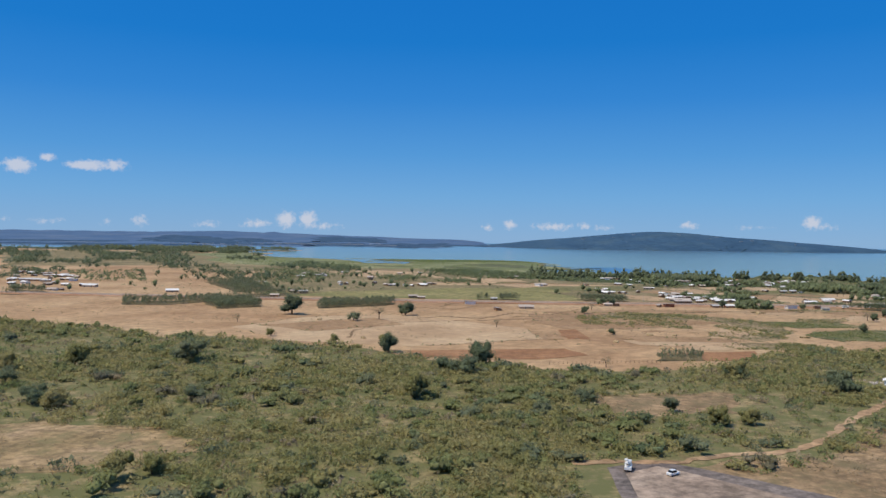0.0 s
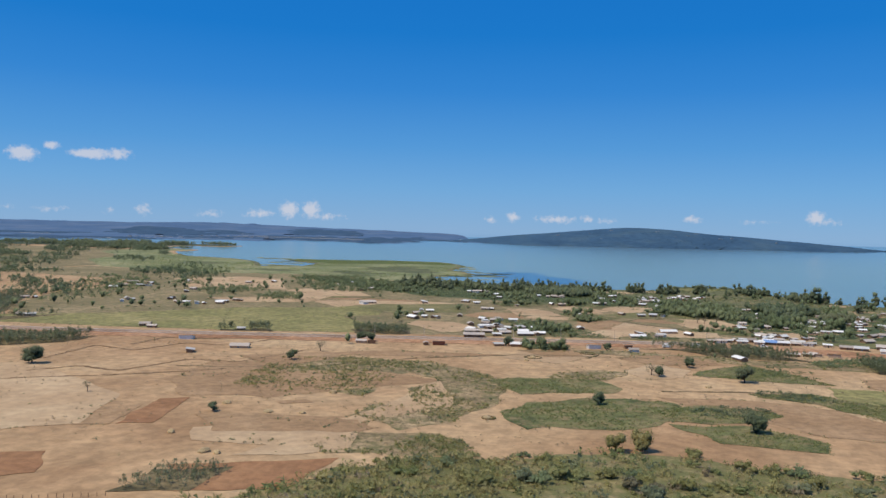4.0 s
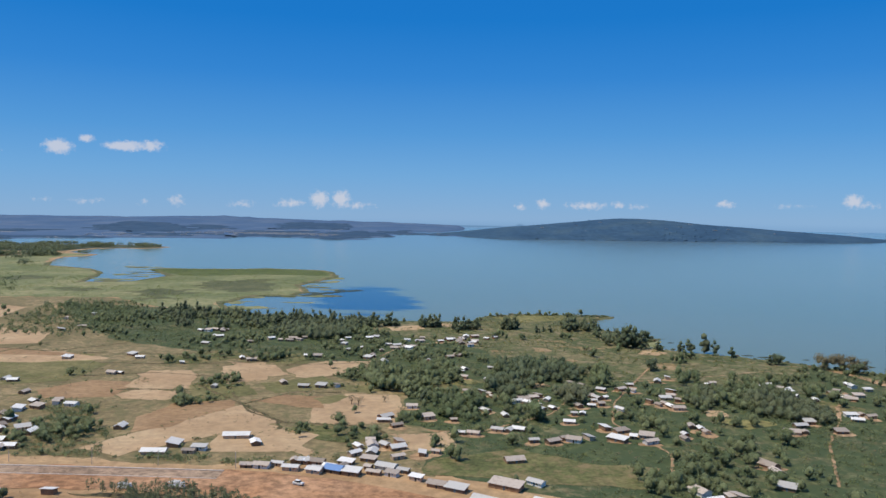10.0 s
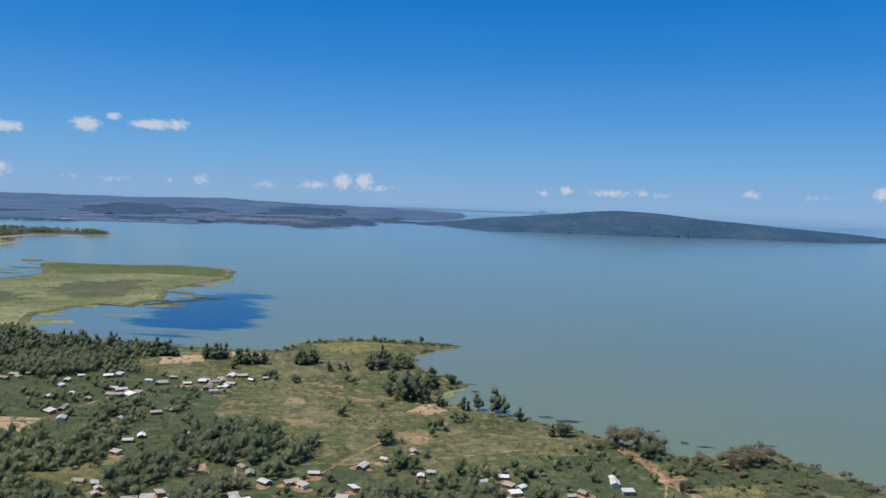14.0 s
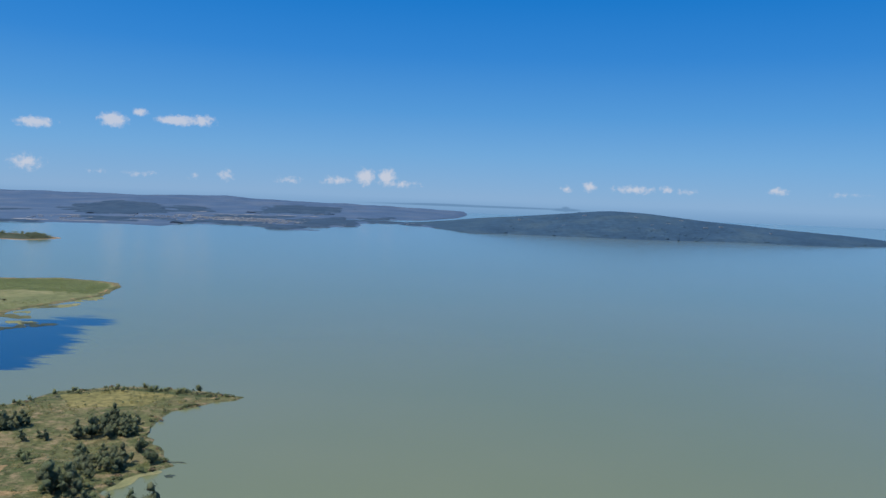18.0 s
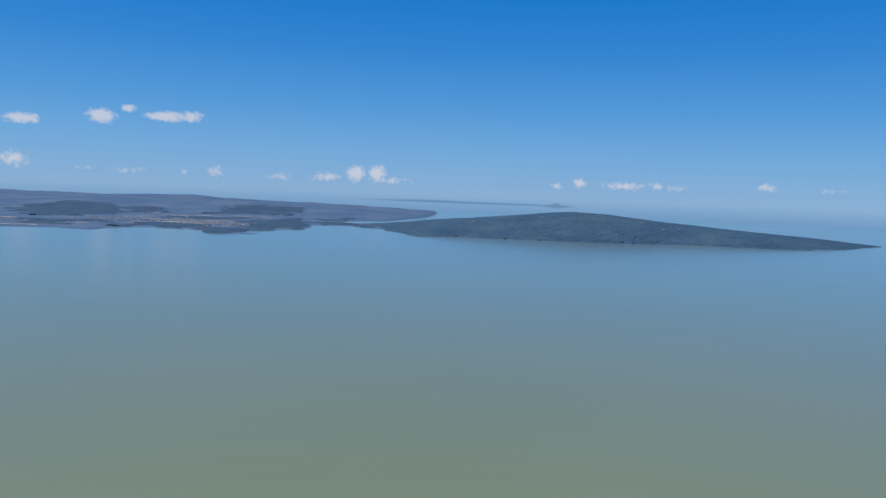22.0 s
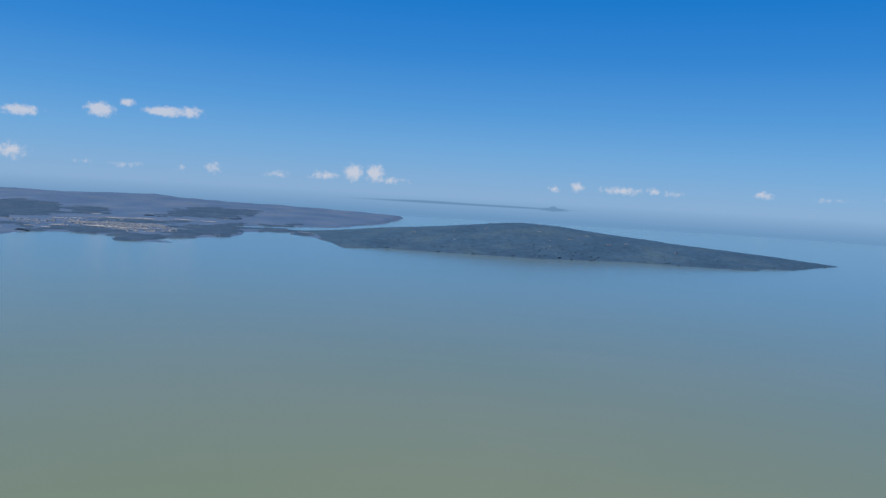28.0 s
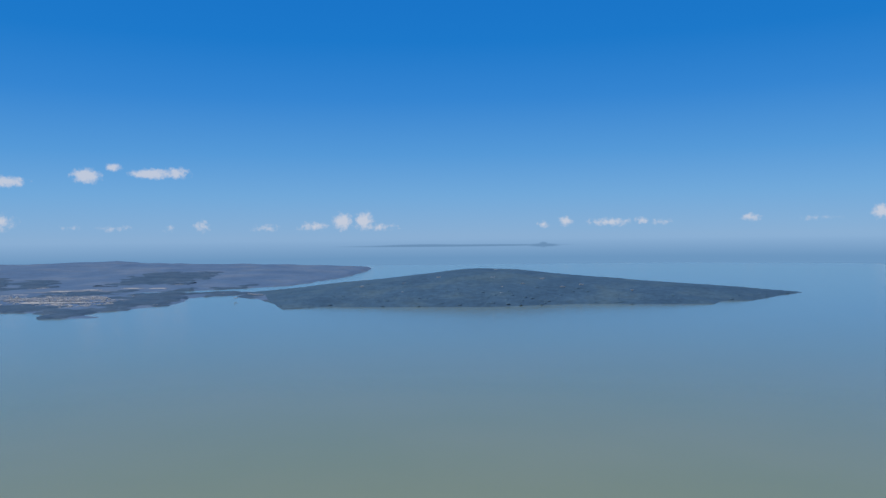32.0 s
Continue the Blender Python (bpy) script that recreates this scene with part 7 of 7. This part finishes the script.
    # scrub, hedges and crops
    for poly, n in ((SCRUB_A, 2600), (SCRUB_B, 420), ([(153, 341), (160, 350), (175, 356), (183, 353), (173, 337), (159, 336)], 110), ([(150, 395), (190, 402), (250, 384), (300, 372), (290, 360), (240, 372), (205, 380), (180, 392)], 240)):
        growth("scrub_bushes", THIN, strew(poly, int(n * 0.4)), [M_BARK, M_DRY], (0.3, 0.8), label="low grey scrub", category="scrub")
        growth("scrub_bushes", SHRUB, strew(poly, int(n * 0.6), 0.06), [M_BARK, M_BUSH], (0.45, 1.2), label="green scrub bushes", category="scrub")
        growth("scrub_bushes", BUSH, strew(poly, int(n * 0.12), 0.06), [M_BARK, M_LEAF], (0.35, 0.8), label="leafy bushes in the scrub", category="scrub")
    edge = []
    for rows in (GREEN_FIELDS, TAN_FIELDS, BROWN_FIELDS, MEADOWS):
        for _, pts in rows:
            for (x0, y0), (x1, y1) in zip(pts, pts[1:] + pts[:1]):
                n = int(math.hypot(x1 - x0, y1 - y0) * 1.3)
                t = rng.random((n, 1)) if rng.random() < 0.75 else rng.random((0, 1))
                edge.append(np.array([x0, y0]) + t * np.array([x1 - x0, y1 - y0]) + rng.normal(0, 0.6, (len(t), 2)))
    for line in HEDGE_LINES:
        p, _ = along(line, 0.7)
        edge.append(np.repeat(p, 2, 0) + rng.normal(0, 0.6, (len(p) * 2, 2)))
    edge = clear_of_houses(np.concatenate(edge), 2.0)
    edge = edge[np.array([noise.noise(Vector((x * 0.13, y * 0.13, 8.0))) for x, y in edge]) > -0.02]
    growth("hedge_bushes", SHRUB, edge[::2], [M_BARK, M_LEAF], (0.25, 0.75), label="low shrubs along field edges", category="hedge")
    growth("hedge_bushes", THIN, edge[1::2], [M_BARK, M_DRY], (0.2, 0.55), label="dry weeds along field edges", category="hedge")
    for poly, n, mat, s in (([(230, 367), (246, 377), (250, 362), (246, 344), (228, 352)], 80, M_LEAF, (0.45, 0.85)), ([(214, 326), (228, 324), (234, 315), (233, 309), (222, 311), (213, 320)], 80, M_LEAF_DARK, (0.5, 1.0)),
                            ([(185, 295), (197, 304), (210, 301), (207, 290), (191, 288)], 70, M_LEAF_DARK, (0.5, 1.1)), ([(233, 310), (246, 313), (256, 309), (261, 301), (238, 296), (232, 302)], 70, M_LEAF_BUSH, (0.4, 0.8))):
        growth("saplings", BUSH, strew(poly, n), [M_BARK, mat], s, label="rows of young planted trees", category="saplings")
    for poly, n in [(q, 60) for _, q in GREEN_FIELDS[:5]] + [(WEEDY, 240), ([(-220, 470), (-60, 452), (60, 440), (80, 640), (-60, 780), (-220, 760)], 130)]:
        p = clear_of_houses(strew(poly, n, 0.03, [q for _, q in TAN_FIELDS + BROWN_FIELDS + RED_FIELDS + MEADOWS]), 2.4)
        growth("plain_bushes", BUSH, p, [M_BARK, M_LEAF], (0.4, 1.2), label="green bushes between small plots", category="bushes")
        growth("plain_trees", VILLAGE_TOPS, p[::4] + rng.normal(0, 3, (len(p[::4]), 2)), [M_BARK, M_LEAF], (0.6, 1.4), label="small trees between plots", category="trees")
    green = [p for p in GREENLAND if p[0] < 600]
    under = avoid[:9] + [HEADLAND]
    for n, gap, kind, mat, sizes, label in ((3300, 0.03, BUSH, M_LEAF, (0.35, 1.1), "leafy bushes round the homesteads"), (1200, 0.04, BUSH, M_LEAF_BUSH, (0.4, 1.1), "olive bushes round the homesteads"),
                                            (6500, 0.03, SHRUB, M_LEAF, (0.45, 1.5), "green undergrowth round the homesteads"), (1800, 0.05, THIN, M_DRY, (0.4, 1.2), "dry brush round the homesteads")):
        growth("undergrowth", kind, clear_of_houses(strew(green, n, gap, under)), [M_BARK, mat], sizes, label=label, category="bushes")
    growth("plain_bushes", SHRUB, clear_of_houses(strew([(-420, 320), (-180, 310), (-40, 260), (60, 230), (180, 262), (300, 340), (260, 560), (90, 640), (-60, 780), (-420, 800)], 500, 0.03), 2.0), [M_BARK, M_LEAF], (0.3, 0.9), label="scattered small shrubs on the plain", category="bushes")
    for _, q in GREEN_FIELDS:
        mid = np.mean(q, 0)
        if mid[1] < 385:
            span = np.ptp(np.array(q), 0)
            n = int(min(800, span[0] * span[1] * 0.5))
            growth("crop_plants", SHRUB, strew(q, n, 0.06), [M_BARK, M_LEAF_BUSH], (0.3, 0.75), label="leafy crop plants in the green plot", category="crop")
            growth("crop_plants", SHRUB, strew(q, n // 3, 0.09), [M_BARK, M_BUSH], (0.3, 0.7), label="yellowing crop plants in the green plot", category="crop")
    growth("plain_weeds", TUFT, clear_of_houses(strew([(-220, 320), (-40, 262), (60, 250), (180, 262), (300, 340), (275, 520), (200, 600), (90, 600), (-60, 640), (-220, 600)], 6500, 0.04), 1.5), [M_BARK, M_DRY], (0.4, 1.2), label="small weeds dotted over the dry fields", category="weeds")
    # shore bushes and reeds
    e = np.array([q for q in SHORE_EDGE if 290 < q[0] < 540 and 560 < q[1] < 800])
    e = np.repeat(e, 5, 0) + rng.normal(0, 2.2, (len(e) * 5, 2))
    e = e[inside(SHORE_EDGE, e)]
    growth("shore_bushes", MOUND, e[::2], [M_BARK, M_LEAF], (0.4, 1.2), label="olive bushes along the lake bank", category="bushes")
    growth("shore_bushes", MOUND, e[::5] + rng.normal(0, 2, (len(e[::5]), 2)), [M_BARK, M_DRY], (0.4, 1.1), z=0.2, label="greyish brush leaning over the water", category="bushes")
    brush = strew([(486, 592), (502, 584), (530, 596), (560, 562), (590, 540), (560, 530), (520, 552), (496, 570)], 120)
    growth("shore_brush", MOUND, brush[:70], [M_BARK, M_TWIG], (0.6, 1.6), label="greyish half-bare brush along the lake bank", category="brush")
    growth("shore_brush", BUSH, brush[70:], [M_BARK, M_DRY], (0.6, 1.4), label="dry brown brush along the lake bank", category="brush")
    bed = [(-102, 1160), (-90, 1182), (-50, 1180), (-6, 1186), (29, 1206), (75, 1197), (99, 1187), (115, 1166), (122, 1139), (129, 1108), (97, 1113), (49, 1112), (2, 1087), (-26, 1075), (-82, 1132)]
    growth("reeds", TUFT, strew(bed, 5200), [M_BARK, M_REED], (1.0, 1.8), label="thick green reed bed at the tip of the marsh", category="reeds")
    growth("marsh_grass", TUFT, strew(MARSH, 3600, 0.02, [bed]), [M_BARK, M_REED], (1.2, 2.6), label="patches of reeds in the marsh", category="reeds")


plants()
